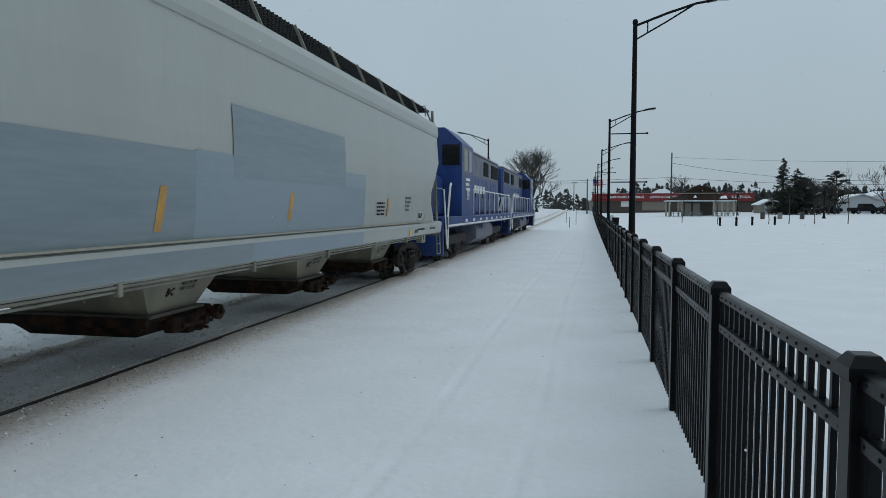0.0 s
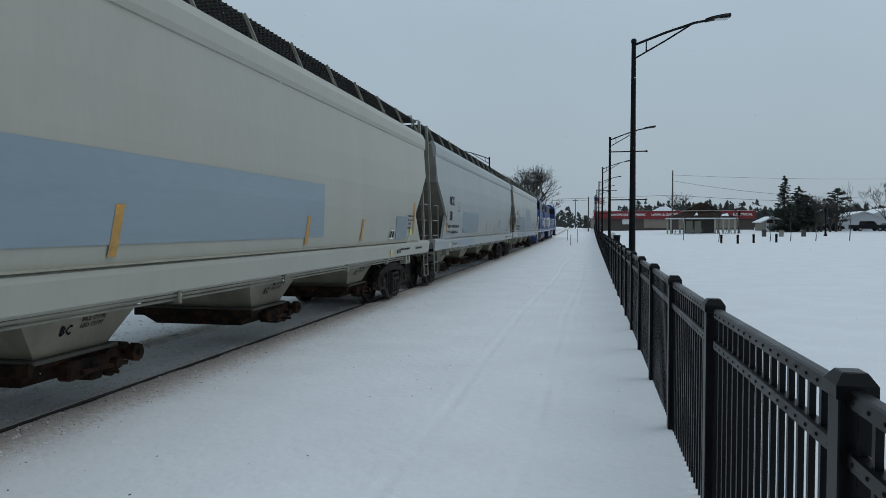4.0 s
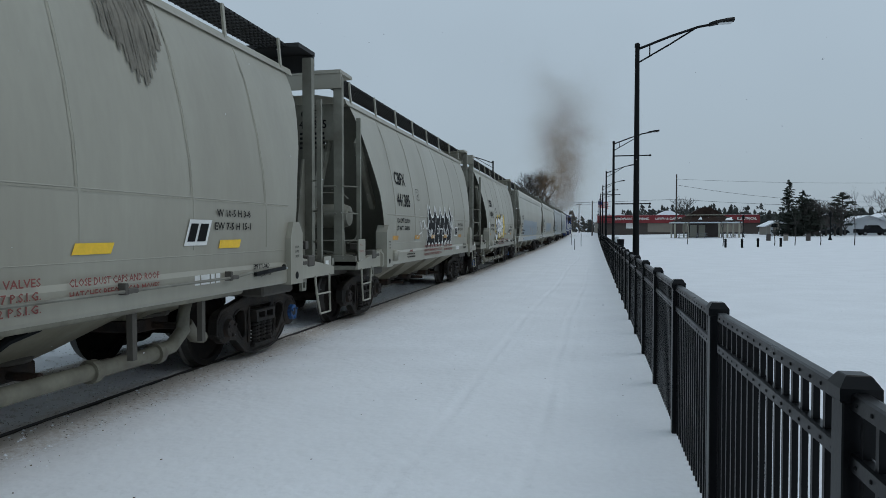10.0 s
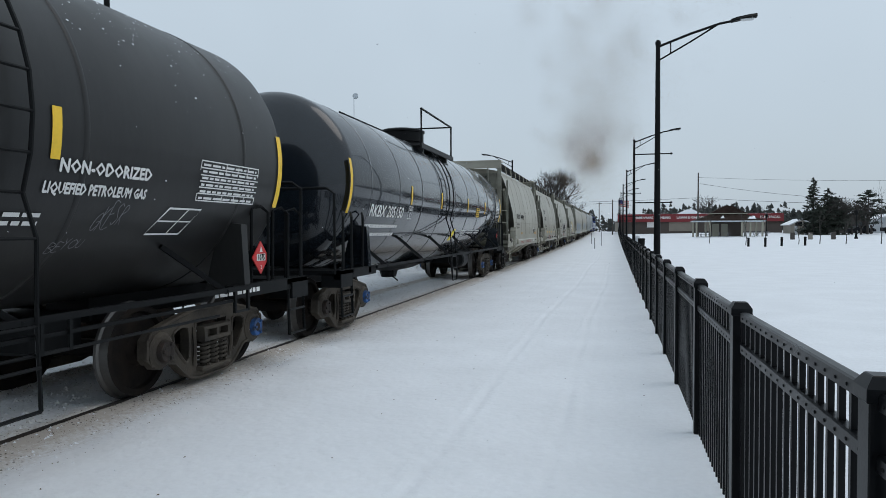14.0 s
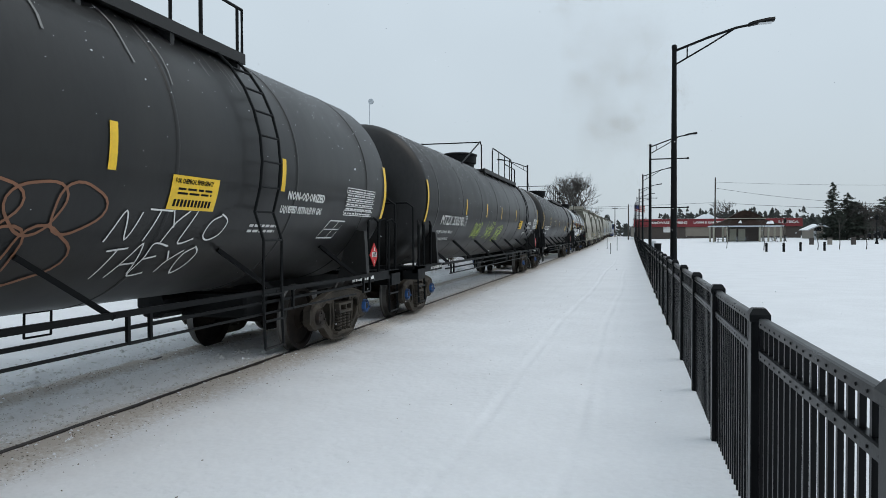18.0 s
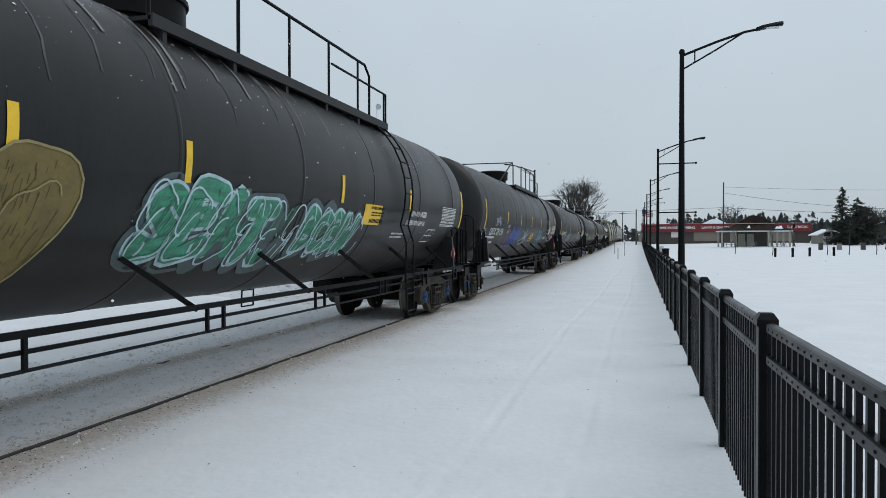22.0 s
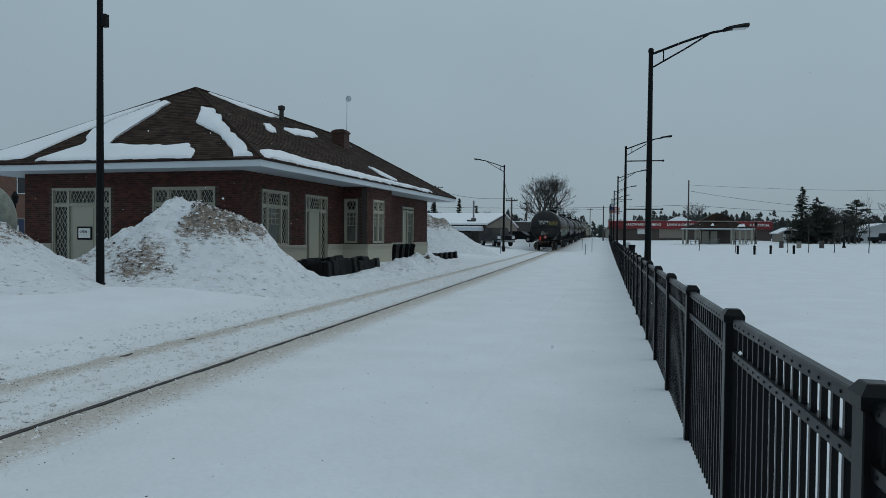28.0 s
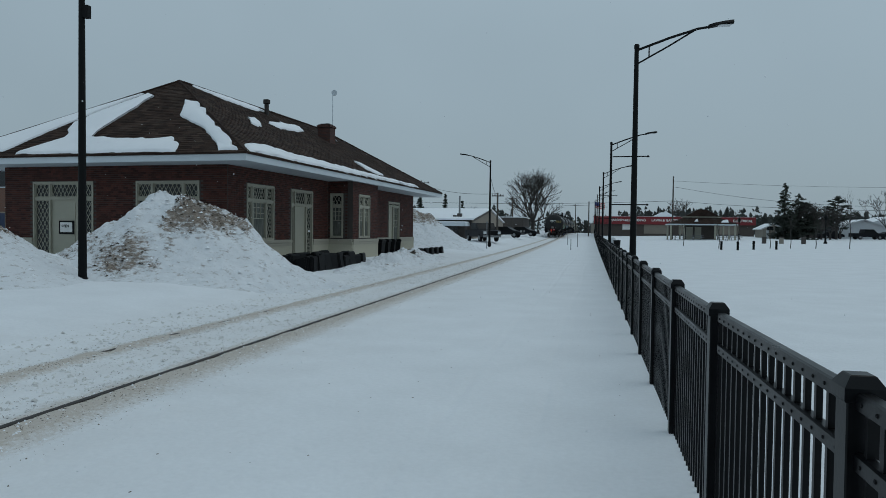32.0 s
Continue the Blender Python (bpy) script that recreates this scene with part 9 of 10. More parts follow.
c2 = place(n_hopper(HOPPER_PALE, "pale grey covered hopper car with grey overpainted band", True), 229.015)
n_marks(c2, "381", [(-8.0, 1.5, 2.1), (-2.5, 1.4, 1.84), (-.2, 1.4, 1.8), (2.12, 1.42, 1.76), (7.5, 1.45, 2.0)], 23, 3.6, 6.6)
for y in (-1.92, 1.8):
    part("decal", blob(Geo(), lambda a, b: (1.552, a, b), y, 1.15, .06, .075, 16, 0), YELLOW_TAPE, c2, "round yellow decal on the sill")
part("overpaint", strip(nput, -5.4, -2.17, 1.62, 2.12, 4, 6).join(strip(nput, -5.4, -2.55, 1.46, 1.62, 4, 2)), PATCH_GREY, c2, "blue-grey overpainted patch")
part("overpaint", sill_patch(-6.0, -3.25), PATCH_BLUE, c2)
c3 = place(n_hopper(HOPPER_CREAM, "cream grey covered hopper car with pale blue patch", True), 209.415)
n_marks(c3, "736", [(-8.0, 1.5, 2.1), (-2.2, 1.4, 1.84), (1.8, 1.4, 1.8), (4.2, 1.4, 1.78), (7.82, 1.4, 2.2)], 37, 7.31, 5.95)
part("overpaint", strip(nput, -4.9, 2.45, 1.5, 2.28, 4, 6), PATCH_BLUE, c3, "pale blue overpainted patch")
part("overpaint", strip(nput, 6.42, 7.28, 1.38, 1.87, 4, 6), PATCH_GREY, c3, "grey-blue overpainted patch")
c4 = place(n_hopper(HOPPER_CREAM, "cream grey covered hopper car with long pale blue band", True), 189.765)
n_marks(c4, "923", [(-8.05, 1.45, 2.1), (-2.05, 1.4, 1.84), (-.2, 1.4, 1.8), (1.8, 1.4, 1.78), (7.8, 1.4, 2.05)], 41, 3.7, 4.75)
part("overpaint", strip(nput, -6.85, 3.45, 1.31, 2.26, 6, 8), PATCH_BLUE, c4, "long pale blue overpainted band")
# reflection of the side's undulation, put in as a darker stripe
part("overpaint", strip(side_put(n_width, .0075), -5.9, 3.1, 1.80, 1.96, 6, 2), PATCH_MID, c4, "painted darker reflection stripe in the blue band")
part("overpaint", sill_patch(-6.85, 3.2), PATCH_BLUE, c4)

cput = side_put(c_width)
cput2 = side_put(c_width, .010)
cput3 = side_put(c_width, .014)


def c_marks(car, owner, number, seed, one_line=False):
    if one_line:
        mark(car, owner + "   " + number, .22, cput, -3.71, 2.13, BLACK_PAINT, 1, .0035, "reporting_mark", "black stencilled reporting mark", 2.4)
        mark(car, "LD LMT 229600", .075, cput2, -3.83, 1.86, BLACK_PAINT, 1, .002, width=.86)
        mark(car, "LT WT  56400", .075, cput2, -3.9, 1.72, BLACK_PAINT, 1, .002, width=.8)
    else:
        mark(car, owner, .27, cput, -3.74, 2.62, BLACK_PAINT, .9, .0035, "reporting_mark", "black stencilled reporting mark")
        mark(car, number, .27, cput, -3.74, 2.17, BLACK_PAINT, .92, .0035, "reporting_mark")
    u, v = (-.7, 2.18) if one_line else (-2.1, 2.36)
    g = ribbon(Geo(), cput2, [(u, v), (u + .25, v), (u + .25, v + .24), (u, v + .24), (u, v)], .016)
    part("plate_box", g, BLACK_PAINT, car)
    mark(car, "PLATE", .04, cput2, u + .045, v + .155, BLACK_PAINT, 1, 0, width=.16)
    mark(car, "C", .085, cput2, u + .09, v + .04, BLACK_PAINT, 1, .001, width=.075)
    if not one_line:
        mark(car, "LD LMT 229500" if number.endswith("411") else "LD LMT 229200", .095, cput2, -3.85, 1.82, BLACK_PAINT, 1, .002, width=1.02)
        mark(car, "LT WT  56500" if number.endswith("411") else "LT WT  56800", .095, cput2, -3.9, 1.66, BLACK_PAINT, 1, .002, width=1.03)
        mark(car, "DANGER", .05, lambda y, z: (1.549, y, z), -2.92, 1.19, paint("dull_red", (.24, .06, .05)), 1, .001, width=.25)
        mark(car, "DO NOT OPEN HATCHES OR DISCONNECT", .03, lambda y, z: (1.549, y, z), -3.12, 1.13, BLACK_PAINT, 1, .0005, width=.66)
        mark(car, "UNLOADING LINE UNTIL PRESSURE IS ZERO", .03, lambda y, z: (1.549, y, z), -3.12, 1.07, BLACK_PAINT, 1, .0005, width=.68)
    for y in (-2.2, 3.0) if one_line else (-4.0, -2.2, -.6, .9, 3.0):
        part("reflector", strip(cput2, y - .22, y + .22, 1.46, 1.55, 1, 2, .04), ORANGE_TAPE if seed % 2 else YELLOW_TAPE, car, "flat orange reflector strip")
    q = part("stencil_panel", strip(cput2, 2.15, 2.55, 1.5, 1.76, 1, 3, .1), WHITE_PAINT, car, "black and white stencil panel")
    piece("stencil", strip(cput3, 2.2, 2.33, 1.54, 1.72, 1, 3, .07).mesh("stencil", BLACK_PAINT), q)
    piece("stencil", strip(cput3, 2.37, 2.52, 1.54, 1.72, 1, 3, .07).mesh("stencil", BLACK_PAINT), q)
    if not one_line:
        mark(car, "W 10-5 H 3-8", .08, cput2, 2.75, 1.80, BLACK_PAINT, 1, .001, width=.72)
        mark(car, "EW 7-5 H 15-1", .08, cput2, 2.7, 1.66, BLACK_PAINT, 1, .001, width=.78)
    if one_line:
        bars(car, lambda y, z: (1.55, y, z), -2.6, -1.6, 1.12, 2, .035, .03, paint("dull_red", (.24, .06, .05)), seed + 2)
        bars(car, lambda y, z: (1.55, y, z), -.6, 1.2, 1.14, 2, .04, .03, paint("dull_red", (.24, .06, .05)), seed + 3)
    else:
        red = paint("dull_red", (.24, .06, .05))
        for k, text in enumerate(("CAR EQUIPPED WITH SAFETY RELIEF VALVES", "MAXIMUM OPERATION PRESSURE 14.7 P.S.I.G.", "MAXIMUM IN TRANSIT PRESSURE 2 P.S.I.G.")):
            mark(car, text, .062, lambda y, z: (1.556, y, z), -1.6, 1.25 - .095 * k, red, 1, .001, width=1.95)
        for k, text in enumerate(("CLOSE DUST CAPS AND ROOF", "HATCHES BEFORE CAR MOVES")):
            mark(car, text, .062, lambda y, z: (1.556, y, z), .62, 1.22 - .095 * k, red, 1, .001, width=1.1)
        mark(car, "EMPTY LOAD", .06, lambda y, z: (1.556, y, z), 3.5, 1.2, BLACK_PAINT, 1, .001, width=.4)
        mark(car, "TO ADJ. BLOCK", .06, lambda y, z: (1.556, y, z), 3.5, 1.11, BLACK_PAINT, 1, .001, width=.44)
    cp = part("caution_plate", Geo().box(1.485, 1.50, -6.14, -5.78, 1.14, 1.50, .004), HOPPER_TAN, car, "cream valve plate with red writing")
    piece("lettering", lettering("OPEN", .04, paint("dull_red", (.24, .06, .05)), lambda a, b: (1.504, -6.08 + a, 1.38 + b), .0, 1, .12), cp)
    piece("lettering", lettering("BLOWDOWN VALVE", .035, paint("dull_red", (.24, .06, .05)), lambda a, b: (1.504, -6.11 + a, 1.28 + b), .0, 1, .27), cp)
    bars(car, lambda y, z: (1.55, y, z), 2.3, 2.8, 1.1, 1, .1, .03, WHITE_PAINT, seed + 4)
    mark(car, owner, .15, lambda a, b: (a, -5.575, b), .2, 3.71, BLACK_PAINT, 1, .002, "reporting_mark", width=.40)
    mark(car, number, .15, lambda a, b: (a, -5.575, b), .17, 3.52, BLACK_PAINT, 1, .002, "reporting_mark", width=.52)
    bars(car, lambda a, b: (a, -5.575, b), .18, .66, 3.40, 4, .045, .04, BLACK_PAINT, seed + 9)


c5 = place(c_hopper(HOPPER_TAN, "grey curved-side covered hopper car with sprayed white piece", True, False), 173.34)
c_marks(c5, "CBFX", "441411", 53)
q = part("paper_notice", strip(cput2, -4.36, -4.18, 1.56, 1.98, 1, 4, .10), WHITE_PAINT, c5, "tall white paper notice")
for k in range(7):
    piece("bar", strip(cput3, -4.33 + .012 * k, -4.21 + .012 * k, 1.60 + .05 * k, 1.615 + .05 * k, 1, 1).mesh("bar", paint("faded_print", (.4, .4, .4))), q)
on_c = lambda lift: side_put(c_width, lift)
gh = part("graffiti", tag(on_c, .004, "3PAHU", -2.42, .42, 1.36, 2.0, .38, .18, .045, 5).join(blob(Geo(), side_put(c_width, .003), -1.0, 1.66, 1.35, .32, 24, .12, 3)), paint("spray_yellow", (.72, .52, .06)), c5, "yellow, black and white sprayed letters")
for k, ch in enumerate("3PAHU"):
    a, c = -2.42 + .568 * k, .045 * k
    lift = .011 + .010 * (k % 2)
    piece("outline", tag(on_c, lift, ch, a, a + .6, 1.36 + c, 2.02 + c, .29, .18, 0, 5 + k).mesh("outline", BLACK_PAINT), gh)
    piece("filling", tag(on_c, lift + .005, ch, a, a + .6, 1.36 + c, 2.02 + c, .20, .18, 0, 5 + k).mesh("filling", WHITE_PAINT), gh)
    piece("stroke", bubble(side_put(c_width, lift + .010), a + .35, 1.6 + c, .16, .2, .016, .2, k, .2, 16, .1, .6).mesh("stroke", BLACK_PAINT), gh)
piece("stroke", tag(on_c, .006, "GEO", -2.75, -2.3, 1.27, 1.40, .02, .1, 0, 6).mesh("stroke", BLACK_PAINT), gh)

c6 = place(c_hopper(HOPPER_TAN, "grey curved-side covered hopper car with sprayed black piece", False, False), 159.84)
c_marks(c6, "CBFX", "441385", 61)


def spiky(y, low):
    """The jagged upper or lower edge of the sprayed piece."""
    f = abs(((y + .98) / .62) % 1 - .5) * 2 if not low else abs(((y + 1.14) / .385) % 1 - .5) * 2
    return 2.0 + .30 * f ** 2.2 + .02 * y if not low else 1.34 - .24 * f ** 2 + .03 * (y > .5)


cols = [-1.2 + 2.95 * k / 110 for k in range(111)]
gh = part("graffiti", Geo().loft([[cput(y + .10 * (q / 7 - .5), spiky(y, True) + (spiky(y, False) - spiky(y, True)) * q / 7) for q in range(8)] for y in cols], close=False), BLACK_PAINT, c6, "black sprayed piece with white spiky outline")
g = ribbon(Geo(), cput2, [(y + .05, spiky(y, False)) for y in cols], .05)
ribbon(g, cput2, [(y - .05, spiky(y, True)) for y in cols], .045)
ribbon(g, cput2, rounded([(-1.25, 1.3), (-1.18, 1.55), (-1.08, 1.9), (-1.12, 2.3)]), .04), ribbon(g, cput2, rounded([(1.70, 1.35), (1.78, 1.6), (1.82, 2.0), (1.8, 2.1)]), .04)
for k in range(5):
    ribbon(g, cput2, rounded([(-.45 + k * .5, 1.3), (-.38 + k * .5, 1.65), (-.22 + k * .52, 2.0), (-.2 + k * .53, 2.2)]), .03)
for y in (-.95, -.62):
    blob(g, cput2, y, 1.88, .035, .04, 10, 0)
ribbon(g, cput2, rounded([(-1.05, 1.5), (-.95, 1.68), (-.9, 1.5), (-.8, 1.68), (-.75, 1.5), (-.65, 1.67), (-.55, 1.48), (-.45, 1.6)]), .035)
ribbon(g, cput2, [(-.05 + (.04 + .011 * k) * math.cos(k * .6), 1.66 + (.03 + .008 * k) * math.sin(k * .6)) for k in range(14)], .03)
g.join(scrawl(cput2, .2, 1.3, 1.5, 1.72, .03, 4, 8)).join(scrawl(cput2, 1.45, 2.05, 1.68, 2.1, .035, 3, 10)).join(scrawl(cput2, -1.95, -1.15, 1.68, 1.9, .03, 4, 9))
ribbon(g, cput2, rounded([(-2.2, 1.5), (-1.95, 1.58), (-1.75, 1.62), (-1.8, 1.75), (-1.72, 1.5)]), .03)
ob = piece("stroke", g.mesh("stroke", WHITE_PAINT), gh)
ob["kind"] = "stuff"

c7 = place(c_hopper(HOPPER_TAN, "grey curved-side covered hopper car streaked with rust", True, True), 146.34)
c_marks(c7, "CBFX", "441372", 72)
g = Geo()
rnd = random.Random(3)
for k in range(30):
    y = 1.32 + .9 * (k + rnd.random()) / 30
    low = 3.52 - .40 * math.exp(-((y - 1.78) / .26) ** 2) - rnd.random() * .16
    ribbon(g, cput3, [(y + .004 * math.sin(i + k), 3.92 + (low - 3.92) * i / 10) for i in range(11)], (.022 if k % 3 else .012) + rnd.random() * .02)
ob = part("stain", g, paint("run_off_grime", (.165, .150, .120), .7), c7, "dark run-off streaks")
ob["kind"] = "stuff"
c8 = place(c_hopper(HOPPER_TAN, "grey curved-side covered hopper car with boxed end", False, False), 133.44)
c_marks(c8, "TCMX", "440146", 85, True)
for text, y, z, w_ in (("W 10-5 H 3-8", 2.6, 1.66, .48), ("EW 7-5 H 15-1", 2.5, 1.57, .54), ("CU FT 3230", 2.42, 1.48, .38)):
    mark(c8, text, .05, cput2, y, z, BLACK_PAINT, 1, .001, width=w_)
part("reflector", strip(cput2, 3.5, 3.92, 1.45, 1.59, 2, 2, .08), ORANGE_TAPE, c8, "slanted orange reflector")
mark(c8, "2 INCH HF COMP SHOES", .042, lambda y, z: (1.55, y, z), 3.14, 1.14, BLACK_PAINT, 1, .001, width=.52)
part("graffiti", scrawl(cput2, 3.0, 3.4, 1.52, 1.82, .006, 4, 17), BLACK_PAINT, c8)

RR = 1.46
r1 = place(tank_car(TANK_GLOSS, "glossy dark grey tank car with yellow notices", 7.75, 13.4, RR, True), 118.04)
tank_marks(r1, "RKBX 205150", 91, 7.75, RR, (-4.05, -1.5, 1.6, 4.3))

tput2 = side_put(t_width, .009)
tput3 = side_put(t_width, .012)


def streaks(car, seed, n, white=False):
    rnd = random.Random(seed)
    g = Geo()
    def arc(y, along):
        return ((T_R + .009) * math.sin(along / T_R), y, T_Z + (T_R + .009) * math.cos(along / T_R))

    for k in range(n):
        y = rnd.uniform(-7, 6)
        w = rnd.uniform(.010, .045)
        end = rnd.uniform(.75, 1.25) * T_R
        ribbon(g, arc, [(y + .012 * math.sin(i * 1.7 + k), .2 + (end - .2) * i / 11) for i in range(12)], w)
    ob = part("stain", g, paint("milky_run", (.20, .20, .195), .7), car, "pale dried run-off streaks")
    ob["kind"] = "stuff"


def rime(car, seed):
    rnd = random.Random(seed)
    g = Geo()
    for k in range(2600):
        y, a = rnd.uniform(-8.9, 8.6) if rnd.random() < .6 else -8.9 + 5 * rnd.random() ** 1.5, rnd.gauss(.42, .42)
        x, z = T_R * math.sin(a), T_Z + T_R * math.cos(a)
        s = .003 + .014 * rnd.random() ** 3
        p = Vector((x, y, z))
        n = Vector((math.sin(a), 0, math.cos(a)))
        u = Vector((math.cos(a), 0, -math.sin(a)))
        q = p + n * .004
        g.add([q + u * s * .6, q + Vector((0, s, 0)), q - u * s * .6, q - Vector((0, s * 1.2, 0)), q + n * .006], [(0, 1, 4), (1, 2, 4), (2, 3, 4), (3, 0, 4)])
    ob = part("frost", g, SNOW, car, "thin scattered snow on the top")
    ob["kind"] = "stuff"


T_LABEL = "long black tank car with yellow reflector stripes"
tanks = []
for k, (mid, name, lab) in enumerate([(99.29, "MTZX 330267", T_LABEL + " and white scrawl"), (79.09, "MTZX 330290", T_LABEL + " and lime scrawls"), (58.79, "MTZX 330500", T_LABEL + " and chalky scrawls"), (38.29, "CBTX 781154", T_LABEL + " and blue scrawls"), (17.99, "MTZX 330341", T_LABEL + " and green sprayed pieces")]):
    tk = place(tank_car(TANK_BLACK, lab, 9.35 if k < 4 else 9.55, 16.2 if k < 4 else 16.8), mid)
    if k == 3:
        tank_marks(tk, name, 139, 8.75, refl=(-5.05, -2.35, .3, 3.1, 6.0), sign=(.52, 1.60), text_z=1.8, plate=-4.75, text_y=-7.55, text_w=2.05)
    else:
        tank_marks(tk, name, 100 + 13 * k, 9.2 if k < 4 else 9.42, small=k in (1, 2), text_y=-7.82 if k == 1 else -7.98, refl=(-5.6, -3.0, -.45, 2.65, 5.4) if k == 2 else ((-5.5, -2.69, -.87, 2.54, 5.5) if k == 4 else (-5.6, -3.0, -.6, 2.4, 5.5)), dy=(-.05, .22, 0, 0, -.2)[k], table=.35 if k == 4 else 0)
    streaks(tk, 7 + k, (12, 10, 20, 30, 46)[k])
    rime(tk, 50 + k)
    tanks.append(tk)
lime, rusty, blue, cyan = paint("spray_lime", (.45, .6, .05)), paint("spray_rust", (.22, .095, .048)), paint("spray_blue", (.04, .13, .55)), paint("spray_cyan", (.12, .5, .6))
grey_chalk = paint("spray_dull_grey", (.16, .16, .17))
for text, y0, y1, z0, z1, s in (("GKESR", 5.98, 6.32, 1.66, 1.84, 4), ("BEYOU", 5.66, 6.0, 1.48, 1.55, 6)):
    part("graffiti", tag(lambda lift: side_put(t_width, lift), .009, text, y0, y1, z0, z1, .006, .3, .01, s, .3), grey_chalk, tanks[0], "thin grey scratched tag")

on_t = lambda lift: side_put(t_width, lift)
for text, y0, y1, z0, z1, s in (("OBSBO", -4.1, -3.1, 1.60, 1.96, 1), ("LAYES", -2.35, -1.2, 1.60, 1.98, 2), ("NBSKE", -.75, .35, 1.50, 1.92, 3)):
    part("graffiti", tag(on_t, .009, text, y0, y1, z0, z1, .022, .2, 0, s, .2).join(tag(on_t, .013, text[::-1], y0 + .1, y1 - .15, z0 + .05, z1 - .12, .014, .3, 0, s + 9, .25)), lime, tanks[1], "lime sprayed scrawl")
part("graffiti", hatch(tput2, -4.2, -2.1, 1.42, 2.08, .014, 26, 12, .25).join(tag(on_t, .012, "WAESB", -4.15, -2.3, 1.46, 2.05, .026, .3, 0, 12, .25)).join(tag(on_t, .018, "ROSAU", -4.0, -2.4, 1.5, 2.0, .016, .2, 0, 14, .3)), paint("spray_grey_blue", (.32, .34, .42)), tanks[2], "chalky blue sprayed scrawl")
for y0, y1 in ((-6.45, -6.0), (-5.3, -4.8)):
    part("graffiti", scrawl(tput2, y0, y1, 1.56, 1.74, .014, 7, int(y0 * -3)), paint("spray_dull_grey", (.16, .16, .17)), tanks[2], "small grey sprayed scrawl")
g = Geo()
for k in range(4):
    g.join(bubble(side_put(t_width, .009 + .0006 * k), 1.25 + k * .39, 1.86, .25, .19, .022, .1, k, .1))
    if k < 3:
        g.join(bubble(side_put(t_width, .0115 + .0006 * k), 1.35 + k * .42, 1.50, .29, .21, .022, .14, k + 5, .1))
part("graffiti", g, rusty, tanks[2], "rust-coloured sprayed loops")
part("graffiti", tag(on_t, .009, "NTYLO", 2.82, 4.4, 1.60, 1.90, .016, .25, 0, 15, .15).join(tag(on_t, .013, "TAEYO", 2.86, 4.2, 1.30, 1.56, .016, .2, 0, 16, .2)), WHITE_PAINT, tanks[2], "white sprayed letters in two rows")
part("graffiti", tag(on_t, .012, "SKEB", -8.95, -8.5, 1.66, 1.95, .016, .2, -.01, 16, .25).join(tag(on_t, .016, "WAR", -8.95, -8.55, 1.48, 1.68, .014, .2, 0, 18, .3)), WHITE_PAINT, tanks[2], "white scrawl near the end")
mauve = paint("spray_mauve", (.26, .10, .22))
ice = paint("spray_ice", (.45, .56, .66))
part("graffiti", tag(on_t, .009, "BUBS", -3.85, -2.1, 1.45, 2.05, .05, .15, 0, 21, .12).join(hatch(tput3, -3.8, -2.0, 1.46, 2.02, .014, 60, 3, .2, 5)), blue, tanks[3], "blue sprayed outline letters")
part("graffiti", tag(on_t, .009, "GO", -4.6, -3.95, 1.42, 1.98, .04, .1, 0, 22, .15).join(bubble(side_put(t_width, .013), -4.25, 1.72, .24, .26, .02, .15, 2)), mauve, tanks[3], "mauve sprayed face-like loops")
# a burst of pale strokes crossing in one point
g, mist = Geo(), Geo()
for k, (a, r) in enumerate(((.25, 1.05), (.85, .45), (1.35, .55), (2.2, .5), (2.75, .95), (3.35, 1.1), (4.2, .45), (4.9, .4), (5.6, .5), (6.05, .9))):
    core = [(-.72 + math.cos(a) * r * u + .04 * math.sin(u * 5 + k), 1.76 + math.sin(a) * r * u * .75) for u in (0, .25, .5, .75, 1)]
    ribbon(g, side_put(t_width, .0105 + .0005 * k), core[:3], .035)
    ribbon(g, side_put(t_width, .0108 + .0005 * k), core[1:], .014)
    ribbon(mist, side_put(t_width, .0065 + .0004 * k), core[:4], .11)
g.join(bubble(side_put(t_width, .0145), -.95, 1.66, .75, .16, .03, .1, 4, .3, 26, .45, 1.0))
piece("mist", mist.mesh("mist", paint("spray_blue_mist", (.045, .06, .085))), part("graffiti", g, ice, tanks[3], "icy white sprayed burst"))
part("graffiti", tag(on_t, .009, "SEBWE", 2.62, 3.95, 1.66, 1.98, .026, .2, .01, 24, .2).join(tag(on_t, .014, "OBSBO", 2.66, 3.9, 1.64, 2.0, .02, .1, .01, 34, .3)).join(tag(on_t, .013, "GEKO", 3.0, 3.7, 1.42, 1.60, .024, .1, 0, 29, .2)), cyan, tanks[3], "cyan sprayed scrawl")
part("graffiti", tag(on_t, .009, "SABEN", 1.35, 2.25, 1.42, 1.60, .014, .3, .01, 26, .2), paint("spray_dull_grey", (.16, .16, .17)), tanks[3], "thin grey tag")
part("graffiti", tag(on_t, .009, "ABOSL", 6.0, 7.0, 1.95, 2.2, .035, .15, .02, 25, .1), paint("spray_peach", (.7, .58, .45)), tanks[3], "peach sprayed letters")
part("graffiti", strip(tput2, 7.4, 8.2, 1.62, 1.85, 2, 3, .1), paint("spray_pink", (.6, .25, .3)), tanks[3], "pink sprayed patch")
mark(tanks[2], "MTZX 330500", .05, lambda a, b: (1.083, -8.68 + a * .62 + b * .78, .50 - a * .78 + b * .62), 0, 0, WHITE_PAINT, 1, .001, width=.4)
# last car: green and gold pieces
tput4 = side_put(t_width, .015)
tput5 = side_put(t_width, .018)
green = mat("spray_green", (.045, .26, .16), .5, var=.5, scale=3, fine=20, bump=0, stretch=(1, 1, 6))
dark_green, mint = paint("spray_dark_green", (.02, .09, .07)), paint("spray_pale_mint", (.46, .62, .66))
gold = paint("spray_gold", (.17, .125, .035))
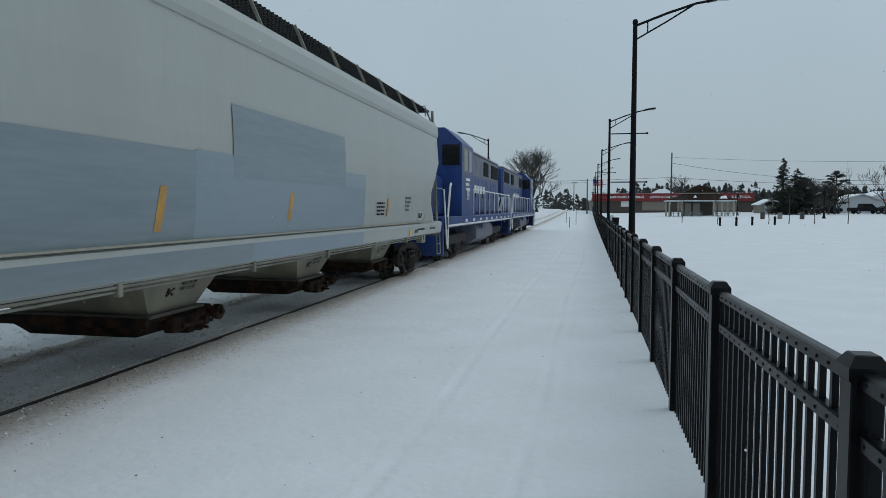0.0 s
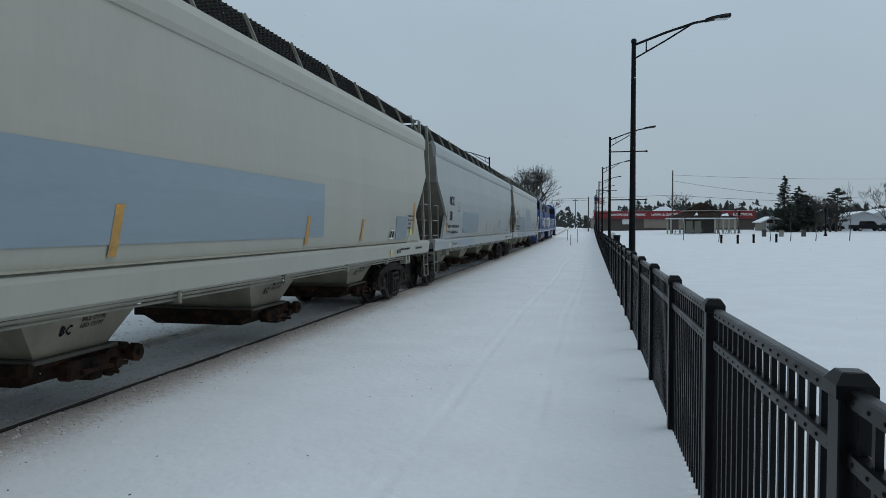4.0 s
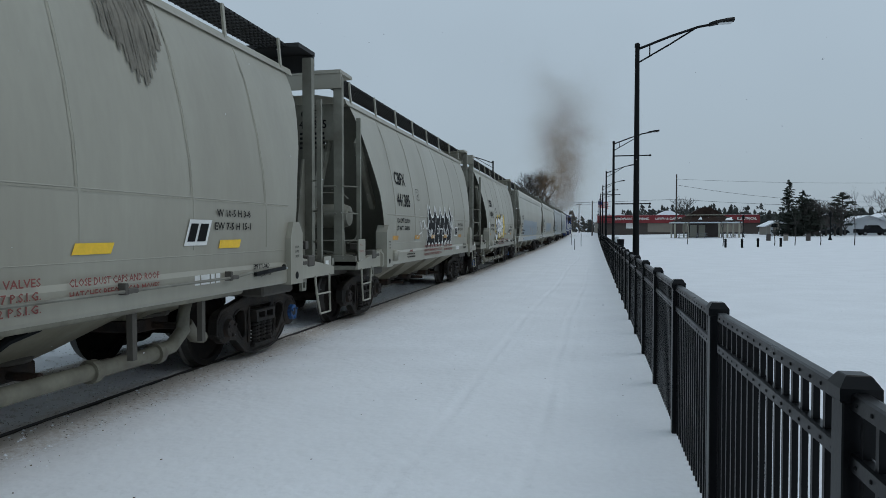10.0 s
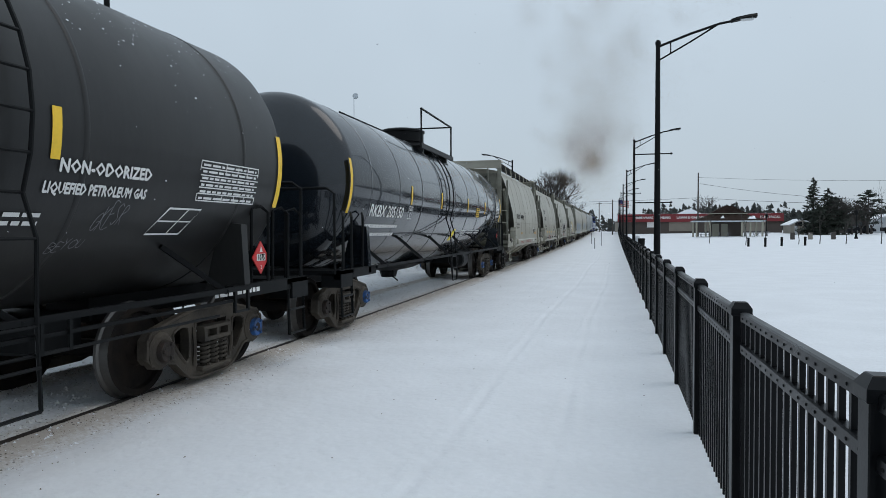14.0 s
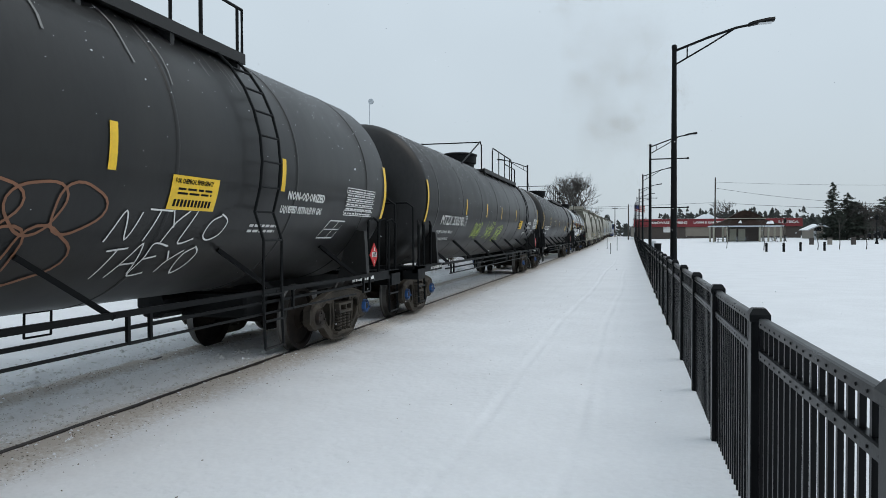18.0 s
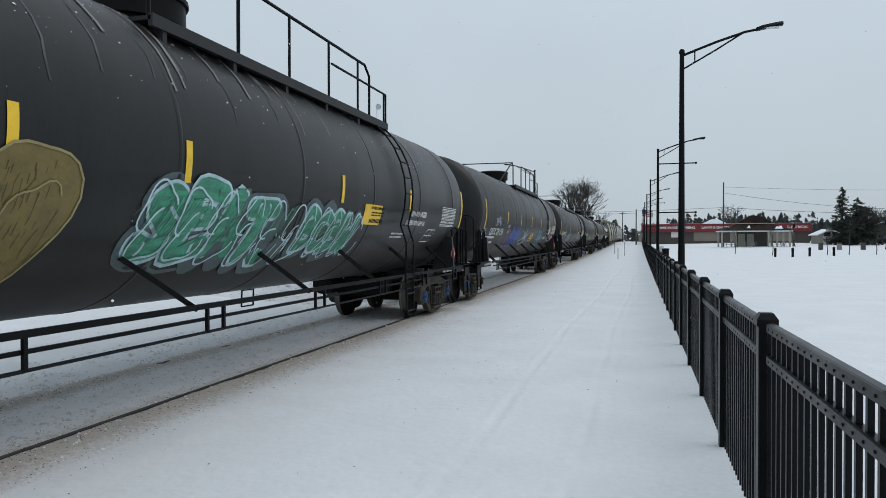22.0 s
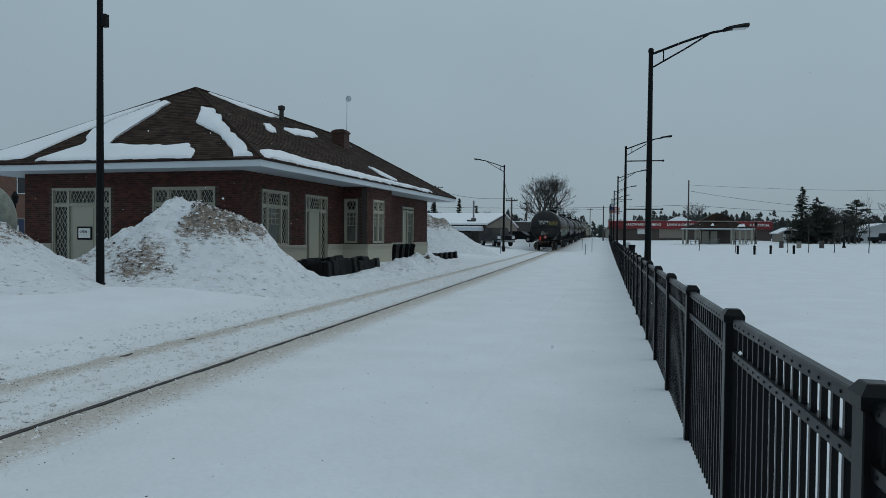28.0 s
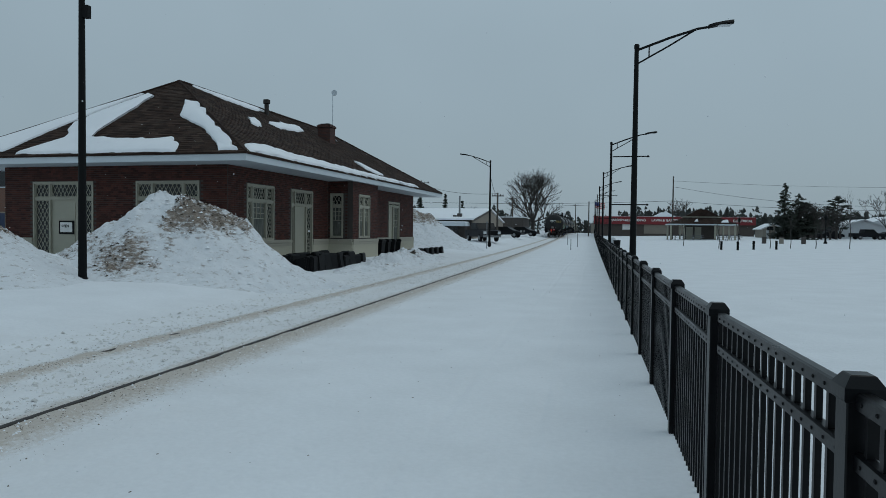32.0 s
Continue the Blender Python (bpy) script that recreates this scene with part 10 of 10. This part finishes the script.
dark_gold, pale_gold = paint("spray_dark_gold", (.09, .065, .02)), paint("spray_pale_gold", (.30, .25, .11))


def bubble_letter(y, z, ry, rz, seed, fill, ink, rim, lean=.22, w=.03):
    ob = part("graffiti", blob(Geo(), tput2, y, z, ry, rz, 22, .12, seed, lean), fill, tanks[4], "sprayed bubble letter with a pale outline")
    st = piece("stroke", hatch(tput3, y - ry * .7, y + ry * .8, z - rz * .75, z + rz * .75, .008, 16, seed, lean * rz, 1).mesh("stroke", ink), ob)
    st["kind"] = "stuff"
    piece("outline", bubble(tput4, y, z, ry, rz, w, .12, seed, lean).mesh("outline", rim), ob)
    piece("outline", bubble(tput5, y + .05, z - rz * .1, ry * .5, rz * .55, w * .7, .2, seed + 3, lean, 16, .1, .7).mesh("outline", rim), ob)


haze, mid_green = paint("spray_mist", (.075, .11, .115)), paint("spray_mid_green", (.07, .36, .21))
for text, y0, y1, z0, z1, w, seed in (("SEATL", -1.52, 1.02, 1.56, 2.08, .20, 7), ("BOBW", 1.35, 2.95, 1.58, 2.0, .12, 9)):
    gh = part("graffiti", tag(on_t, .006, text, y0, y1, z0, z1, w + .20, .22, -.02, seed, .1), haze, tanks[4], "sprayed green letters with a pale misty outline")
    step = (y1 - y0) / len(text)
    for k, ch in enumerate(text):
        a, c = y0 + step * k, -.02 * k
        lift = .012 + .010 * (k % 2)
        piece("outline", tag(on_t, lift, ch, a, a + step, z0 + c, z1 + c, w + .07, .22, 0, seed + k, .1).mesh("outline", mint), gh)
        piece("filling", tag(on_t, lift + .005, ch, a, a + step, z0 + c, z1 + c, w, .22, 0, seed + k, .1).mesh("filling", green), gh)
    rim = Geo()
    for k in range(len(text) + 1):
        c = y0 + step * (k + .25)
        rim.join(bubble(side_put(t_width, .0325 + .0004 * k), c, z1 - .14 - .02 * k, step * .40, .21, .020, .16, seed + k, .22, 22, .02, .72))
        rim.join(bubble(side_put(t_width, .0355 + .0004 * k), c + .05, z0 + .12 - .02 * k, step * .42, .22, .020, .16, seed + k + 4, .22, 22, .28, 1.0))
    piece("outline", rim.mesh("outline", mint), gh)
    st = piece("stroke", Geo().join(hatch(side_put(t_width, .0305), y0, y1 + .2, z0, z1, .007, 60, seed, .15, len(text))).mesh("stroke", dark_green), gh)
    st["kind"] = "stuff"
    st = piece("stroke", hatch(side_put(t_width, .0312), y0 + .1, y1 + .1, z0 + .1, z1, .007, 40, seed + 1, .15, len(text)).mesh("stroke", mid_green), gh)
    st["kind"] = "stuff"
for k in range(4):
    bubble_letter(-4.5 + k * .60, 1.76 + .06 * (k % 2), .40, .54, 40 + k, gold, dark_gold, pale_gold, .12, .02)
ob = part("graffiti", scrawl(tput5, .1, 1.2, 1.45, 1.75, .016, 6, 41), mint, tanks[4], "pale scrawl beside the green piece")
ob["kind"] = "stuff"
part("graffiti", tag(on_t, .009, "BAGS", -6.9, -5.8, 1.42, 1.78, .035, .1, 0, 43), rusty, tanks[4], "rust-coloured sprayed scrawl")
part("graffiti", tag(on_t, .009, "WK", -9.0, -8.2, 1.6, 2.0, .05, .1, 0, 44), gold, tanks[4], "gold scrawl near the end")
# rear head of the last car


head_half = 9.55


def head_put(x, z):
    r = math.hypot(x, z - T_Z)
    a = math.asin(min(.999, r / T_R))
    return (x, -head_half + .5 * (1 - math.cos(a)) - .012, z)


last = tanks[4]
mark(last, "MTZX 330341", .112, head_put, -.66, 2.84, WHITE_PAINT, 1, .0015, "reporting_mark", "white stencilled reporting mark", 1.0)
mark(last, "CAPY 33660  US GAL", .065, head_put, -.56, 2.715, WHITE_PAINT, 1, .002, width=.84)
mark(last, "CAPY 127417   L", .065, head_put, -.56, 2.60, WHITE_PAINT, 1, .002, width=.68)
for k, (text, w_) in enumerate((("M901E DFT GR", .42), ("36\" TW CLASS C WHLS", .66), ("SPRG D-5", .28), ("BR BM AAR 24", .44))):
    mark(last, text, .05, head_put, -.42 + .02 * k, 1.80 - k * .083, WHITE_PAINT, 1, .001, width=w_)
ob = part("graffiti", tag(lambda lift: lambda x, z: (head_put(x, z)[0], head_put(x, z)[1] - lift + .01, z), .01, "KWES!", .40, 1.36, 2.56, 2.90, .034, .05, -.012, 45, .25).join(tag(lambda lift: lambda x, z: (head_put(x, z)[0], head_put(x, z)[1] - lift + .01, z), .016, "BUAGS", .38, 1.2, 2.54, 2.86, .03, .05, -.01, 48, .3)), gold, last, "gold scrawl on the domed end")
placard(last, pose(.02, -9.6, 1.32, 0, 0, -90), "1075")
flag = Geo().loft([[(-.42 + a * .42, -10.0 + b, z) for a, b in ((-w, -.01), (w, -.01), (w, .01), (-w, .01))] for w, z in ((.08, .88), (.09, 1.08), (.30, 1.1), (.08, 1.45))])
part("marker_flag", flag, mat("signal_red", (.8, .05, .03), .5, var=.1, fine=30, bump=0), last, "red end-of-train marker")
eot = part("end_unit", Geo().box(-.50, -.22, -10.08, -9.86, .62, .98, .03).box(-.46, -.26, -10.12, -10.08, .70, .84, .02), TRUCK_IRON, last, "rusty end-of-train unit on the coupler")
piece("lamp", Geo().lathe([(0, .0), (.05, .0), (.05, .03), (0, .04)], 10, "y", (-.36, -10.15, .9)).mesh("lamp", RED_PAINT), eot)
part("air_hose", Geo().tube([(.16, -9.9, .72), (.22, -10.0, .55), (.20, -10.05, .36), (.05, -10.12, .24), (-.06, -10.16, .20)], .03, 8).lathe([(0, -.06), (.045, -.05), (.045, .05), (0, .06)], 8, "x", (-.1, -10.17, .19)), BLACK_METAL, last, "hanging black air hose")
# rear head and extra scrawls of the car before it


def head_put4(x, z):
    return (x, head_put(x, z)[1] + .2, z)


mark(tanks[3], "CBTX 781154", .112, head_put4, -.55, 2.84, WHITE_PAINT, 1, .004, "reporting_mark", "white stencilled reporting mark", 1.0)
mark(tanks[3], "CAPY 33700 GAL", .065, head_put4, -.56, 2.70, WHITE_PAINT, 1, .002, width=.74)
mark(tanks[3], "CAPY 127500 L", .065, head_put4, -.56, 2.58, WHITE_PAINT, 1, .002, width=.64)
placard(tanks[3], pose(.02, -9.4, 1.32, 0, 0, -90), "1075")
part("graffiti", tag(on_t, .012, "BESK", -8.55, -8.0, 1.68, 1.95, .02, .2, -.02, 61, .2).join(tag(on_t, .016, "SAR", -8.5, -8.0, 1.44, 1.66, .02, .3, 0, 63, .2)), ice, tanks[3], "icy white tag near the end")
part("graffiti", tag(on_t, .012, "SHAG", -6.95, -6.15, 2.08, 2.32, .026, .15, .01, 62, .2), ice, tanks[3], "icy white tag above the lettering")


def surge(t):
    """Slack running in and out of the couplings."""
    return float(np.interp(t, [0, 19, 20, 21, 22, 32], [0, 0, .14, .30, 0, 0]))


def motions():
    whole = [t * .5 for t in range(0, 65)]
    for ob, mid in TRAIN:
        walk(ob, [(t, pose(TRACK_X, mid + travelled(t) - S23 + surge(t), .035 + rise(mid + travelled(t) - S23))) for t in whole])
    # wheels roll: one row for each frame of the film
    for ob, y in ROLLING:
        walk(ob, [(k / FPS, pose(0, y, WHEEL_R, -math.degrees(travelled(k / FPS) / WHEEL_R) % 360)) for k in range(0, 32 * FPS + 1)])
    # smoke waits in the hood, leaves by the stack, climbs and drifts
    for ob, te, up, dx, dy, mid, jit, ax, az in PUFFS:
        def stack(t, z):
            y = mid + travelled(t) - S23
            return (TRACK_X + jit, y, z + rise(y))

        rows = []
        if te > .2:
            rows = [(0.0, pose(*stack(0, -13.0)))] + [(t, pose(*stack(t, -13.0))) for t in (te * .35, te * .7) if te > 1] + [(te - .12, pose(*stack(te - .12, -13.0)))]
        elif te > 0:
            rows = [(0.0, pose(*stack(0, -13.0)))]
        ex_, ey_, ez_ = stack(te, 4.1)

        def drift(a):
            return pose(ex_ + dx * a + ax * a * a, ey_ + dy * a, ez_ + up * a ** .55 + (.18 + .4 * az) * max(0, a - 5) ** 3, 0, 0, 12 * min(a, 5))

        for age in (.02, .3, .8, 1.6, 3, 5.5, 9, 14, 20, 28, 40):
            t = te + age
            if t < 0:
                continue
            a = min(t, 32.0) - te
            rows.append((min(t, 32.0), drift(a)))
            if t >= 32:
                break
        if te <= 0:
            a = -te
            rows.insert(0, (0.0, drift(a)))
        walk(ob, rows)
    walk(FLAKES, [(0.0, pose(0, 0, 0)), (16.0, pose(-.6, .5, -17)), (32.0, pose(.3, 0, -34))])


motions()
